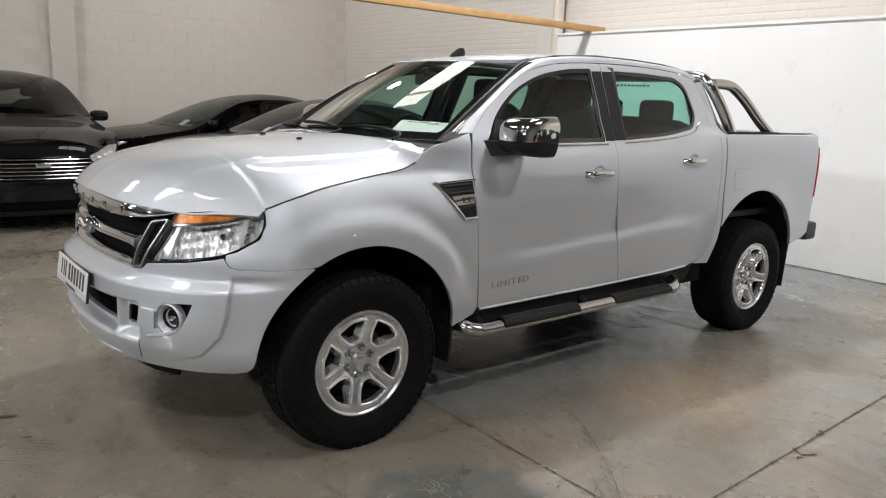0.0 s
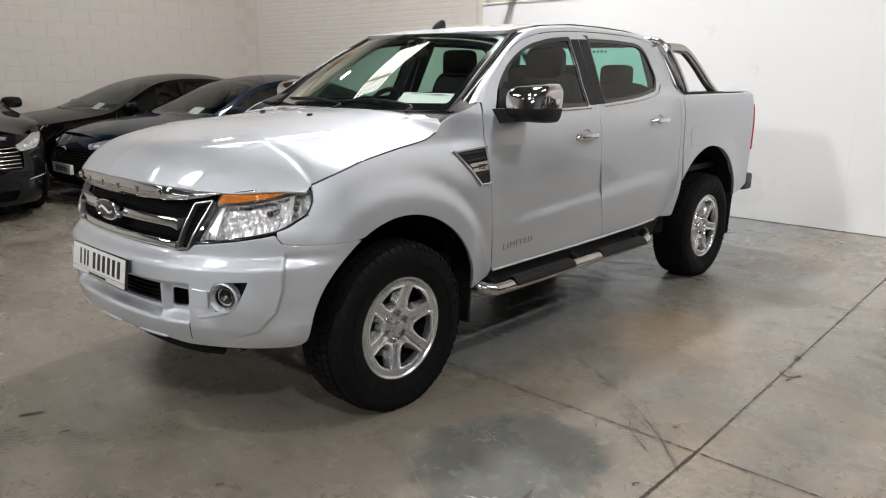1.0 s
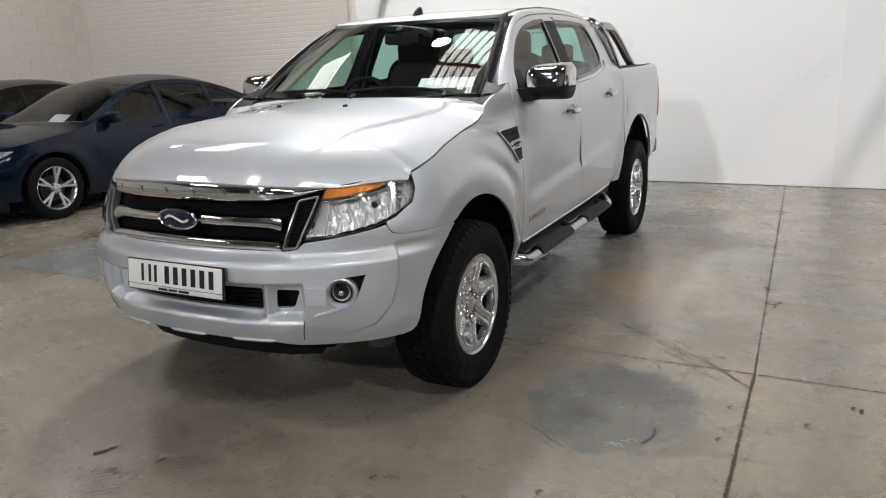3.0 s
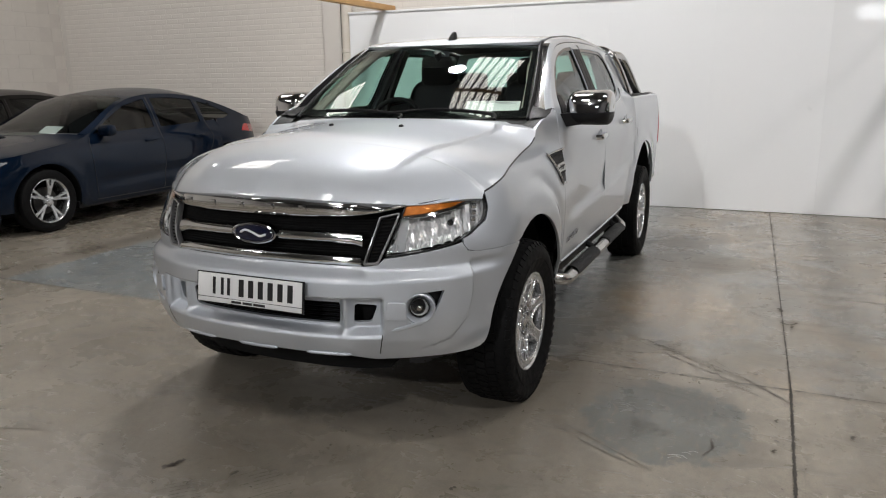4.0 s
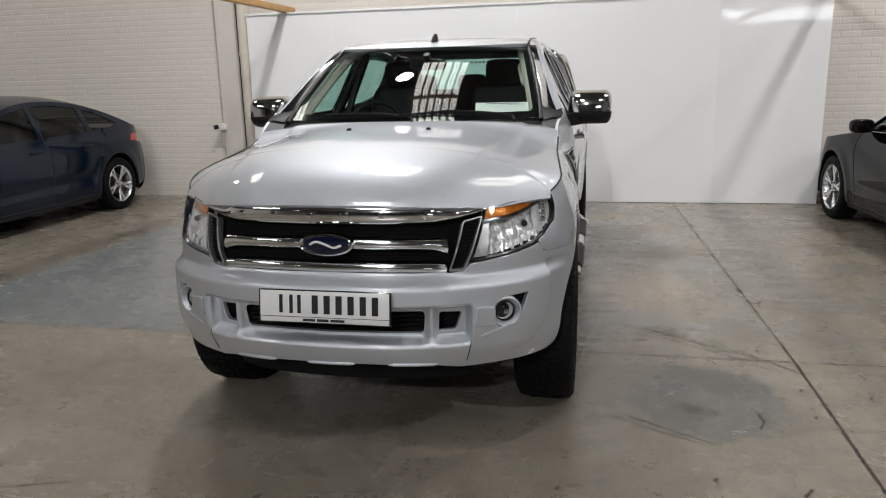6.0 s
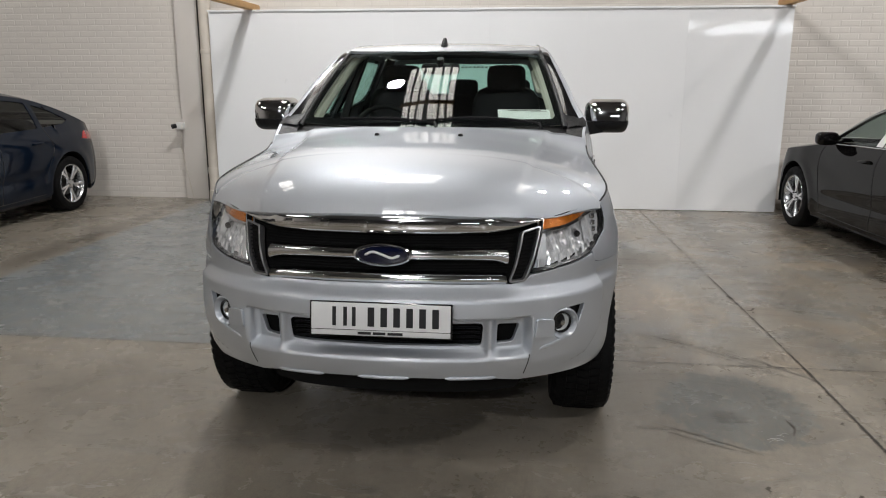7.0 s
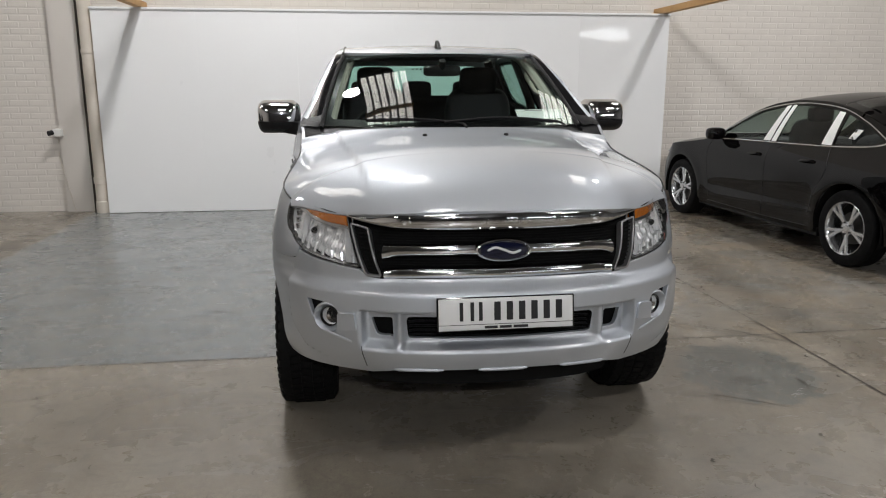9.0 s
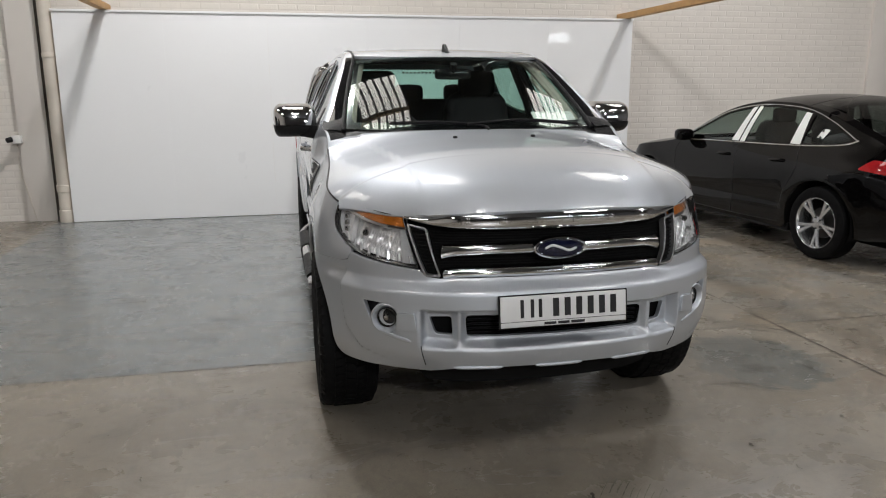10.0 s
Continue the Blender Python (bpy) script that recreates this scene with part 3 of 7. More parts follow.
for k, pts in enumerate(([(2.71, 1.83), (2.44, 1.60), (2.24, 1.42)], [(2.84, 2.24), (2.57, 1.91), (2.36, 1.61)], [(2.88, 2.20), (2.61, 1.87), (2.42, 1.62)], [(2.63, 2.60), (2.61, 2.36), (2.64, 2.17)], [(1.59, 2.39), (1.44, 2.16), (1.35, 1.97)], [(1.63, 2.37), (1.47, 2.12), (1.35, 1.93)], [(.7, 4.4), (.5, 4.9), (.2, 5.2)])):
    part("tyre_mark", strip(pts, .006, .0025, 300 + k, .9), SCRAPE, ck)
# pale squiggles and dark parallel scrapes in the worn patch
for k in range(11):
    x, y = (1.90 + rng.uniform(-.05, .05), 2.08 + rng.uniform(-.08, .06)) if k < 6 else (1.53 + rng.uniform(-.05, .05), 1.80 + rng.uniform(-.08, .08))
    a, l = rng.uniform(.6, 1.5), rng.uniform(.03, .08)
    part("scratch", strip([(x, y), (x + l * .5 * math.cos(a), y + l * .5 * math.sin(a)), (x + l * math.cos(a + .5), y + l * math.sin(a + .5))], rng.uniform(.002, .0045), .0035, 400 + k, .7), PALE, ck)
for k in range(7):
    x = 1.655 + .017 * k
    part("scrape", strip([(x, 1.93 + rng.uniform(-.03, .02)), (x + .006, 2.0), (x + .012, 2.09 + rng.uniform(-.05, .03))], rng.uniform(.002, .005), .003, 420 + k, .9), SCUFF, ck)
# small dark specks all over the slab
specks = Mesh()
for k in range(900):
    x, y, a, l = rng.uniform(-1.0, 7.4), rng.uniform(.1, 7.0), rng.uniform(0, 3.14), rng.uniform(.004, .022) * (2.2 if k % 9 == 0 else 1)
    q = strip([(x, y), (x + l * .5 * math.cos(a), y + l * .5 * math.sin(a)), (x + l * math.cos(a + .4), y + l * math.sin(a + .4))], rng.uniform(.002, .007), .0028, 900 + k, .7)
    specks.add(q.v, q.f)
part("speck_field", specks, DIRTSHADE, ck, kind="stuff")
# ladder-like tyre scrapes
for bx, by, bl in ((1.98, 1.47, .05), (1.68, 1.48, .04), (2.14, .97, .07), (2.16, 1.0, .05), (1.93, 1.17, .05), (2.53, 1.57, .025), (3.40, 1.39, .05), (1.05, 2.0, .05), (.9, 2.6, .04), (1.2, 1.2, .05)):
    part("chip", strip([(bx, by), (bx + bl * .35, by + .008), (bx + bl * .7, by - .006)], .011, .003, int(bx * 100), .6), DIRTSHADE, ck)
for cx, cy, a, cnt, l in ((.45, 3.62, .75, 10, .16), (.28, 4.6, .2, 8, .2), (.62, 3.35, .9, 9, .14), (2.75, 2.05, .6, 6, .10)):
    for k in range(cnt):
        o = (k - cnt / 2) * .026
        x, y = cx + o * math.cos(a), cy + o * math.sin(a)
        dx, dy = l * math.sin(a), -l * math.cos(a)
        q0, q1 = rng.uniform(-.3, .3), rng.uniform(.6, 1.2)
        part("scrape", strip([(x + dx * q0, y + dy * q0), (x + dx * .5 + .004, y + dy * .5), (x + dx * q1, y + dy * q1)], rng.uniform(.002, .006), .003, 200 + k, .9), SCUFF if k % 3 else SCRAPE, ck)

# roof: dark lining with ribbed rooflights, purlins
SKYGLOW = material("rooflight_sheet", (0.8, 0.8, 0.78), 0.4, emit=(1.0, 0.955, 0.90), power=SKYLIGHT_POWER)
# unseen front row, added stronger as fill for floor and bumper ahead
FRONTFILL = material("front_rooflight_fill", (0.8, 0.8, 0.78), 0.4, emit=(1.0, 0.97, 0.93), power=FRONT_SKYLIGHT_POWER)
tagged(part("ceiling", Mesh().box(X0, Y0, HALL_TOP, X1, Y1, HALL_TOP + .12), SHEET), "dark sheet roof lining", "ceiling", kind="structure")
for sx in (4.7, -2.6):
    for sy in ((4.28, 8.9, -.4) if sx > 0 else (4.28, -.4, 8.9)):
        sk = thing("rooflight", "ribbed translucent rooflight sheet between purlins", "rooflight", (sx, sy, HALL_TOP - .03), group="rooflights")
        for k in range(6):
            y = -.50 + k * .20
            part("sheet_rib", Mesh().box(-1.2, y - .070, -.01, 1.2, y + .070, .01, .004), SKYGLOW if sx > 0 else FRONTFILL, sk)
        part("purlin", Mesh().box(-.62, -.62, -.09, -.50, .62, -.02, .005), TIMBER, sk)
for lx, ly, lk in LAMPS:
    hb = thing("highbay_lamp", "round high-bay lamp with metal housing under the roof", "lamp", (lx, ly, LAMP_Z), group="high-bay lamps")
    part("housing", Mesh().lathe([(.24, .015), (.25, .03), (.22, .10), (.10, .16), (.06, .24), (.001, .25)], 28, "z"), BLACK, hb)
    part("hanger", Mesh().tube([(0, 0, .24), (0, 0, HALL_TOP - LAMP_Z)], .012, 8), STEEL, hb)
# far window band in the end wall
WINDOWGLOW = material("window_daylight", (0.8, 0.8, 0.8), 0.3, emit=(.93, .96, 1.0), power=WINDOW_POWER)
wn = tagged(thing("window_1", "tall bright window panes in the end wall", "window", kind="structure"))
for k in range(5):
    y = -8.9 + k * 1.6
    part("pane", Mesh().box(X0, y, 3.58, X0 + .04, y + 1.5, 4.08, .005), WINDOWGLOW, wn)

# white display board
bd = thing("display_panel", "glossy white board partition standing against the brick wall", "panel")
for k in range(6):
    y0, y1 = -.05 + k * 1.175, -.05 + (k + 1) * 1.175 - .0006
    part("board", Mesh().box(7.62, y0, .006, 7.645, y1, 2.400), BOARD if k else GLOSSBOARD, bd)
part("top_trim", Mesh().box(7.605, -.06, 2.400, 7.66, 7.01, 2.425, .003), BOARD, bd)
for y in (-.04, 2.3, 4.65, 6.92):
    part("frame_stud", Mesh().box(7.646, y, 0, 7.69, y + .08, 2.39, .003), TIMBER, bd)
for y in (.02, 6.46):
    bm_ = thing("timber_brace", "pale sawn timber batten fixed across the top of the white board", "timber", group="timber battens")
    part("batten", Mesh().box(2.4, y - .045, 2.427, 7.87, y + .045, 2.500, .004), TIMBER, bm_)

# pilaster, downpipe, camera
tagged(part("pilaster", Mesh().box(7.80, 7.21, 0, X1 + .01, 7.54, HALL_TOP, .006), WALL), "flat plastered pier in the brick wall", "pier", kind="structure")
tagged(part("pilaster", Mesh().box(7.83, -4.30, 0, X1 + .01, -3.95, HALL_TOP, .006), WALL), "flat plastered pier in the brick wall", "pier", kind="structure")
tagged(part("pilaster", Mesh().box(2.70, Y1 - .12, 0, 3.04, Y1 + .01, HALL_TOP, .006), WALL), "flat painted pier in the block wall", "pier", kind="structure")
dp = thing("downpipe", "cream painted round downpipe beside the white board", "pipe", (7.70, 7.085, 0))
part("pipe", Mesh().lathe([(.075, .12), (.075, HALL_TOP - .02)], 24, "z"), PIPE, dp)
part("collar", Mesh().lathe([(.076, .36), (.084, .365), (.084, .44), (.076, .445)], 24, "z"), PIPE, dp)
part("shoe", Mesh().lathe([(.082, 0), (.086, .01), (.084, .14), (.076, .15)], 24, "z"), PIPE, dp)
part("bracket", Mesh().lathe([(.077, 1.9), (.082, 1.905), (.082, 1.945), (.077, 1.95)], 24, "z"), PIPE, dp)
# dark strip standing in for the shade between pipe and pier
part("shadow_gap", Mesh().box(.04, .078, 0, .09, .12, HALL_TOP - .02), DIRTSHADE, dp)
cc = thing("wall_camera", "small white wall box with black socket", "fitting", (7.79, 7.55, .975))
part("housing", Mesh().box(-.05, -.05, -.045, .095, .05, .045, .012), material("white_fitting", (.72, .71, .69), .5, var=.05), cc)
part("socket", Mesh().tube([(-.05, .05, .005), (-.09, .085, -.005)], .030, 14), BLACK, cc)
part("cable", Mesh().tube([(0, .01, -.04), (.005, .02, -.3), (.0, -.04, -.62), (.01, -.10, -.96)], .005, 6), PIPE, cc)

# ---------------------------------------------------------------- the pickup's body surface
NOSE = spline([(-.945, -.02), (-.945, .02), (-.930, .25), (-.890, .45), (-.815, .62), (-.715, .76), (-.600, .852), (-.48, .903), (-.35, .921), (-.2, .925), (-.1, .925)], 24)
NOSE = NOSE[(NOSE[:, 1] >= 0)]
NOSE[0] = (-.945, 0)
_arc = np.concatenate([[0], np.cumsum(np.hypot(*np.diff(NOSE, axis=0).T))])
A0 = _arc[-1] + .1                     # along the outline, a = u + A0 on the straight flank
TAIL_U = 4.06

Z_DOOR = curve([.40, .50, .56, .66, .75, .81, .87, 1.0, 1.15, 1.25, 1.30, 1.36, 1.43, 1.54, 1.67, 1.72, 1.80], [-.085, -.058, -.046, -.036, -.030, -.027, -.024, -.022, -.026, -.042, -.060, -.085, -.125, -.175, -.24, -.265, -.32])
Z_WING = curve([.35, .45, .60, .80, .95, 1.02, 1.08, 1.15, 1.20, 1.25, 1.32, 1.40], [-.05, -.02, -.004, .0, -.006, -.018, -.036, -.066, -.095, -.10, -.11, -.13])
Z_BED = curve([.40, .55, .70, .90, 1.1, 1.25, 1.32, 1.37, 1.40], [-.07, -.045, -.03, -.022, -.018, -.024, -.034, -.05, -.09])
Z_MID = curve([.35, .40, .46, .52, .60, .70, .752, .762, .772, .800, .812, .86, 1.12], [-.09, -.05, -.022, -.008, .0, -.001, -.003, -.007, -.018, -.066, -.073, -.077, -.080])
Z_LAMP = curve([.35, .40, .46, .52, .60, .70, .750, .760, .770, .802, .86, .95, 1.05, 1.12], [-.10, -.06, -.030, -.010, -.002, -.005, -.008, -.012, -.020, -.045, -.049, -.080, -.125, -.16])


def body_offset(a, z):
    a = np.abs(a)
    u = a - A0
    door, wing, bed = Z_DOOR(z), Z_WING(z), Z_BED(z)
    low = smooth(1.34, 1.24, z)
    k1 = smooth(.36, .74, u) * low + smooth(.30, .62, u) * (1 - low)
    side = wing * (1 - k1) + door * k1
    k2 = smooth(2.45, 2.75, u) * smooth(1.42, 1.38, z)
    side = side * (1 - k2) + bed * k2
    # swollen arches
    r1 = np.hypot(u, z - .40)
    r2 = np.hypot(u - 3.17, z - .44)
    side = side + .020 * np.exp(-((r2 - .56) / .11) ** 2) * smooth(1.25, .9, z) * smooth(.35, .6, z)
    side = side + .013 * smooth(.68, .585, r1) * smooth(.42, .6, z) * smooth(-.62, -.35, u) * smooth(.62, .45, u)
    side = side - .010 * np.exp(-((r1 - .66) / .05) ** 2) * smooth(-.1, .3, u)
    # concave flank below the crease
    t = z - (.742 + .062 * (u - .7))
    side = side - .016 * smooth(.30, .02, t) * smooth(-.040, .045, t) * smooth(.60, 1.0, u) * smooth(2.66, 2.25, u)
    vv = np.interp(a, _arc, NOSE[:, 1])
    kl = smooth(.42, .56, vv)
    front = Z_MID(z) * (1 - kl) + Z_LAMP(z) * kl
    kf = smooth(-.30, -.60, u)
    d = side * (1 - kf) + front * kf
    # raised frame of the bumper, ending in an upright edge at each corner
    ae = np.interp(z, [.40, .44, .456, .50, .58, .67, .785], [.50, .60, .70, .86, .938, .968, .982])
    d = d - .022 * smooth(-.008, .008, a - ae) * smooth(.82, .77, z) * smooth(.44, .60, z) * smooth(1.25, 1.02, a)
    # scoop round the lower intake
    inx = smooth(.580, .564, a) * smooth(.524, .562, z) * smooth(.690, .681, z)
    d = d - (.058 - .034 * np.exp(-((a - .418) / .022) ** 2)) * inx
    return d


def body(a, z):
    a, z = np.asarray(a, float), np.asarray(z, float)
    s = np.abs(a)
    u = np.where(s < _arc[-1], np.interp(s, _arc, NOSE[:, 0]), s - A0)
    v = np.interp(s, _arc, NOSE[:, 1])
    e = .02
    tu = np.where(s + e < _arc[-1], np.interp(s + e, _arc, NOSE[:, 0]), s + e - A0) - np.where(s - e < _arc[-1], np.interp(np.abs(s - e), _arc, NOSE[:, 0]), s - e - A0)
    tv = np.interp(s + e, _arc, NOSE[:, 1]) - np.sign(s - e) * np.interp(np.abs(s - e), _arc, NOSE[:, 1])
    n = np.hypot(tu, tv)
    nu, nv = -tv / n, tu / n
    d = body_offset(a, z)
    sg = np.where(a < 0, -1.0, 1.0)
    # rounded rear corner
    rr = smooth(TAIL_U - .10, TAIL_U, u) ** 2 * .05
    return np.stack([u + nu * d, sg * (v + nv * d - rr), z], -1)


def av(v):
    """Place along the outline at half-width v on the nose."""
    return math.copysign(float(np.interp(abs(v), NOSE[:, 1], _arc)), v)


def side(s):
    """The flank as a surface of (u, z); s is +1 for the offside, -1 for the nearside."""
    return lambda u, z: body(s * (np.asarray(u) + A0), z)


BON_LEAD = curve([0, .3, .5, .6, .7, .80, .86, .95], [-.875, -.852, -.770, -.690, -.600, -.488, -.425, -.33])
BON_TOP = curve([-1, -.6, -.3, 0, .4, .6], [1.222, 1.247, 1.280, 1.300, 1.327, 1.335])
HOOD_LINE = [(-.437, 1.070), (-.38, 1.092), (-.30, 1.117), (-.18, 1.146), (.05, 1.182), (.22, 1.207), (.30, 1.237), (.345, 1.278)]
_hl = body(np.array([p[0] for p in HOOD_LINE]) + A0, np.array([p[1] for p in HOOD_LINE]))
EDGE_V = curve(_hl[:, 0], _hl[:, 1] - .004)
EDGE_Z = curve(_hl[:, 0], _hl[:, 2] + .002)
NOSE_DROP = curve([0, .6, .84, 1], [.145, .145, .100, .10])


def bonnet(u, v):
    u, v = np.asarray(u, float), np.asarray(v, float)
    w = np.abs(v)
    ue = np.clip(u, -.43, .34)
    ev, ez = EDGE_V(ue), EDGE_Z(ue)
    nose_e = NOSE_DROP(ev) * np.exp(-np.maximum(ue - BON_LEAD(ev), 0) / .115)
    drop = BON_TOP(ue) - .010 - nose_e - ez
    dl = np.maximum(u - BON_LEAD(w), -.03)
    nose = NOSE_DROP(w) * np.exp(-dl / .115)
    ridge = .52 + .12 * (u + .6)
    z = BON_TOP(u) - drop * np.clip(w / ev, 0, 1.1) ** 2.6 - nose - .010 * smooth(-.016, .016, w - ridge) * smooth(-.80, -.35, u)
    return np.stack([u, v, z], -1)


def screen(v, t):
    v, t = np.asarray(v, float), np.asarray(t, float)
    ub, ut = .36 + .31 * v ** 2, 1.07 + .29 * v ** 2
    zb, zt = 1.318 + .02 * np.abs(v), 1.757 - .065 * v ** 2
    b = np.sin(np.pi * np.clip(t, -.1, 1.1)) * .022
    return np.stack([ub + (ut - ub) * t - b * .55, v, zb + (zt - zb) * t + b * .8], -1)


ROOF_Z = curve([1.03, 1.2, 1.45, 1.8, 2.2, 2.5, 2.7, 2.8], [1.735, 1.775, 1.802, 1.818, 1.815, 1.802, 1.782, 1.765])


def roof(u, v):
    u, v = np.asarray(u, float), np.asarray(v, float)
    return np.stack([u, v, ROOF_Z(u) - .055 * v ** 2 - .006 * np.exp(-((np.abs(v) - .40) / .02) ** 2) * smooth(1.3, 1.45, u) * smooth(2.6, 2.45, u)], -1)


FRAME_TOP = [(.62, 1.365), (.72, 1.455), (.90, 1.575), (1.06, 1.660), (1.22, 1.708), (1.42, 1.738), (1.75, 1.755), (2.1, 1.757), (2.4, 1.745), (2.56, 1.722), (2.64, 1.695)]
RAIL = [(.50, .725, 1.318), (.66, .700, 1.425), (.86, .660, 1.552), (1.02, .625, 1.648), (1.17, .592, 1.728), (1.40, .582, 1.774), (1.75, .577, 1.797), (2.1, .576, 1.796), (2.4, .573, 1.786), (2.56, .570, 1.772), (2.66, .565, 1.755)]
WIN_F = rounded([(.690, 1.316, .03), (.802, 1.462, .1), (.955, 1.578, .1), (1.18, 1.670, .1), (1.42, 1.712, .06), (1.625, 1.726, .02), (1.575, 1.326, .02)], .02)
WIN_R = rounded([(1.745, 1.335, .02), (1.80, 1.722, .02), (2.12, 1.724, .05), (2.42, 1.712, .06), (2.505, 1.66, .08), (2.525, 1.48, .04), (2.46, 1.405, .06), (2.18, 1.362, .1)], .02)
truck = thing("pickup_truck", "silver double-cab pickup truck with chrome grille parked on concrete floor", "pickup truck", (1.864, 3.505, 0))


def front_arch(n=30, r=.505, a0=None, a1=None):
    return arc(0, .40, r, a0, a1, n)


d1_of = {}


def build_cab():
    # bonnet
    lead = [(float(BON_LEAD(abs(v))) - .004, v) for v in np.linspace(-.835, .835, 37)]
    edge = [(u, float(EDGE_V(u))) for u in np.linspace(-.425, .335, 24)] + [(.375, .785), (.412, .765)]
    back = [(.352 + .17 * v * v, v) for v in np.linspace(.73, -.73, 23)]
    out = lead + edge + back + [(u, -v) for u, v in edge[::-1]]
    part("bonnet", panel(bonnet, out, .017, .02), SILVER, truck, "silver bonnet with two raised ridges")
    # roof skin
    fr = [(1.036 + .29 * v * v, v) for v in np.linspace(-.585, .585, 15)]
    rs = [(u, v) for u, v, z in RAIL[5:]]
    out = fr + rs + [(2.74, .40), (2.75, 0), (2.74, -.40)] + [(u, -v) for u, v in rs[::-1]]
    part("roof", panel(roof, out, .05, .02), SILVER, truck)
    for s in (-1, 1):
        S = side(s)
        # pillar and rail over the doors
        ft = spline(FRAME_TOP, 8)
        low = S(ft[:, 0] + 0, ft[:, 1] + .004)
        rail = spline(RAIL, 8)
        up = np.stack([rail[:, 0], s * rail[:, 1], rail[:, 2]], -1)
        rows = []
        for p, q in zip(low, up):
            p, q = Vector(p), Vector(q)
            mid = (p + q) / 2 + Vector((-.15, s * .7, .7)).normalized() * (p - q).length * .17
            rows.append([(1 - t) ** 2 * p + 2 * t * (1 - t) * (2 * mid - (p + q) / 2) + t * t * q for t in np.linspace(0, 1, 9)])
        cut = next(i for i, q in enumerate(up) if q[0] > 1.16)
        part("roof_rail", Mesh().grid(rows[cut:]), SILVER, truck, angle=60)
        part("screen_pillar", Mesh().grid([r[:5] for r in rows[:cut + 1]]), SILVER, truck, angle=60)
        part("pillar_trim", Mesh().grid([r[4:] for r in rows[:cut + 1]]), GLOSSBLACK, truck, angle=60)
        fill = [S(np.array([u]), np.array([z]))[0] for u, z in [(.30, 1.236), (.345, 1.277), (.40, 1.306), (.44, 1.321), (.48, 1.334)]]
        part("wing_top", Mesh().grid([[(q[0], q[1], q[2]), (q[0] + .012, q[1] - s * .05, q[2] - .006), (q[0] + .02, q[1] - s * .10, q[2] - .016)] for q in fill]), BLACK, truck, angle=70)
        # dark gutter between rail and windscreen
        part("screen_gutter", Mesh().tube([tuple(p) for p in up[:34:3]], .013, 8), BLACK, truck)
        part("roof_channel", Mesh().tube([(u, s * v, z - .004) for u, v, z in RAIL[4:]], .013, 6), BLACK, truck)
        # wing
        hood = HOOD_LINE + [(.42, 1.315), (.50, 1.338), (.60, 1.372)]
        door = [(.595, 1.30), (.592, 1.2), (.632, .8), (.672, .52), (.655, .49)]
        arch_ = front_arch(40, .505, 7, 118)
        seam = [(a - A0, z) for a, z in [(1.30, .840), (1.12, .840), (1.02, .842), (.978, .852), (.958, .875), (.958, .896), (1.008, .908), (1.103, .955), (1.133, 1.01), (1.136, 1.062)]]
        part("front_wing", panel(S, hood + door + [(.53, .47)] + arch_ + seam, .035, .016), SILVER, truck)
        sl = _hl[:-1] + np.array([0, 0, .002])
        part("bonnet_gap", Mesh().tube([(p[0], s * (p[1] - .002), p[2]) for p in spline([tuple(q) for q in sl], 5)], .0042, 6), INK, truck)
        # wing base of the screen pillar
        low = [S(np.array([u]), np.array([z]))[0] for u, z in [(.455, 1.326), (.50, 1.342), (.55, 1.354), (.62, 1.367)]]
        upr = [(.475, s * .742, 1.322), (.52, s * .732, 1.345), (.57, s * .720, 1.372), (.64, s * .704, 1.41)]
        part("scuttle_corner", Mesh().grid([[tuple(a), tuple((np.array(a) + np.array(b)) / 2 + np.array([0, 0, .008])), b] for a, b in zip(low, upr)]), BLACK, truck, angle=70)
        # doors
        ft_f = [tuple(p) for p in spline(FRAME_TOP, 4) if p[0] < 1.70]
        od = [(.605, 1.30), (.60, 1.2), (.640, .8), (.682, .522), (.80, .512), (1.3, .518), (1.752, .520), (1.685, .78), (1.645, 1.05), (1.645, 1.32), (1.712, 1.752)] + ft_f[::-1]
        d1 = part("front_door", panel(S, od, .026, .016, [WIN_F]), SILVER, truck)
        d1_of[s] = d1
        ft_r = [tuple(p) for p in spline(FRAME_TOP, 4) if p[0] > 1.74 and p[0] < 2.62]
        rd = [(1.652, 1.32), (1.652, 1.05), (1.692, .78), (1.760, .520), (2.2, .532), (2.44, .545), (2.53, .575), (2.60, .66), (2.655, .78), (2.672, .95), (2.672, 1.15), (2.665, 1.35), (2.645, 1.50), (2.62, 1.690)] + ft_r[::-1] + [(1.72, 1.752)]
        d2 = part("rear_door", panel(S, rd, .026, .016, [WIN_R]), SILVER, truck)
        for d, wn in ((d1, WIN_F), (d2, WIN_R)):
            g = part("window", panel(S, wn, .06, 0, off=-.012), GLASS, d)
            g.visible_shadow = False
            c = np.mean(np.array(wn), 0)
            inner = [tuple(c + (np.array(p) - c) * np.array([.87 if d is d1 and p[0] < 1.2 else .945, .885])) for p in wn]
            part("window_seal", panel(S, wn, .05, .012, [inner], off=-.006), GLOSSBLACK, d)
        part("sill_chrome", Mesh().tube([tuple(p) for p in S(np.linspace(.86, 1.58, 20), np.linspace(1.309, 1.318, 20)) + np.array([0, s * .004, 0])], .006, 6), CHROME, d1)
        zz = curve([1.73, 2.1, 2.3, 2.45, 2.53], [1.324, 1.343, 1.362, 1.388, 1.44])
        uu = np.linspace(1.73, 2.53, 24)
        part("sill_chrome", Mesh().tube([tuple(p) for p in S(uu, zz(uu)) + np.array([0, s * .004, 0])], .006, 6), CHROME, d2)
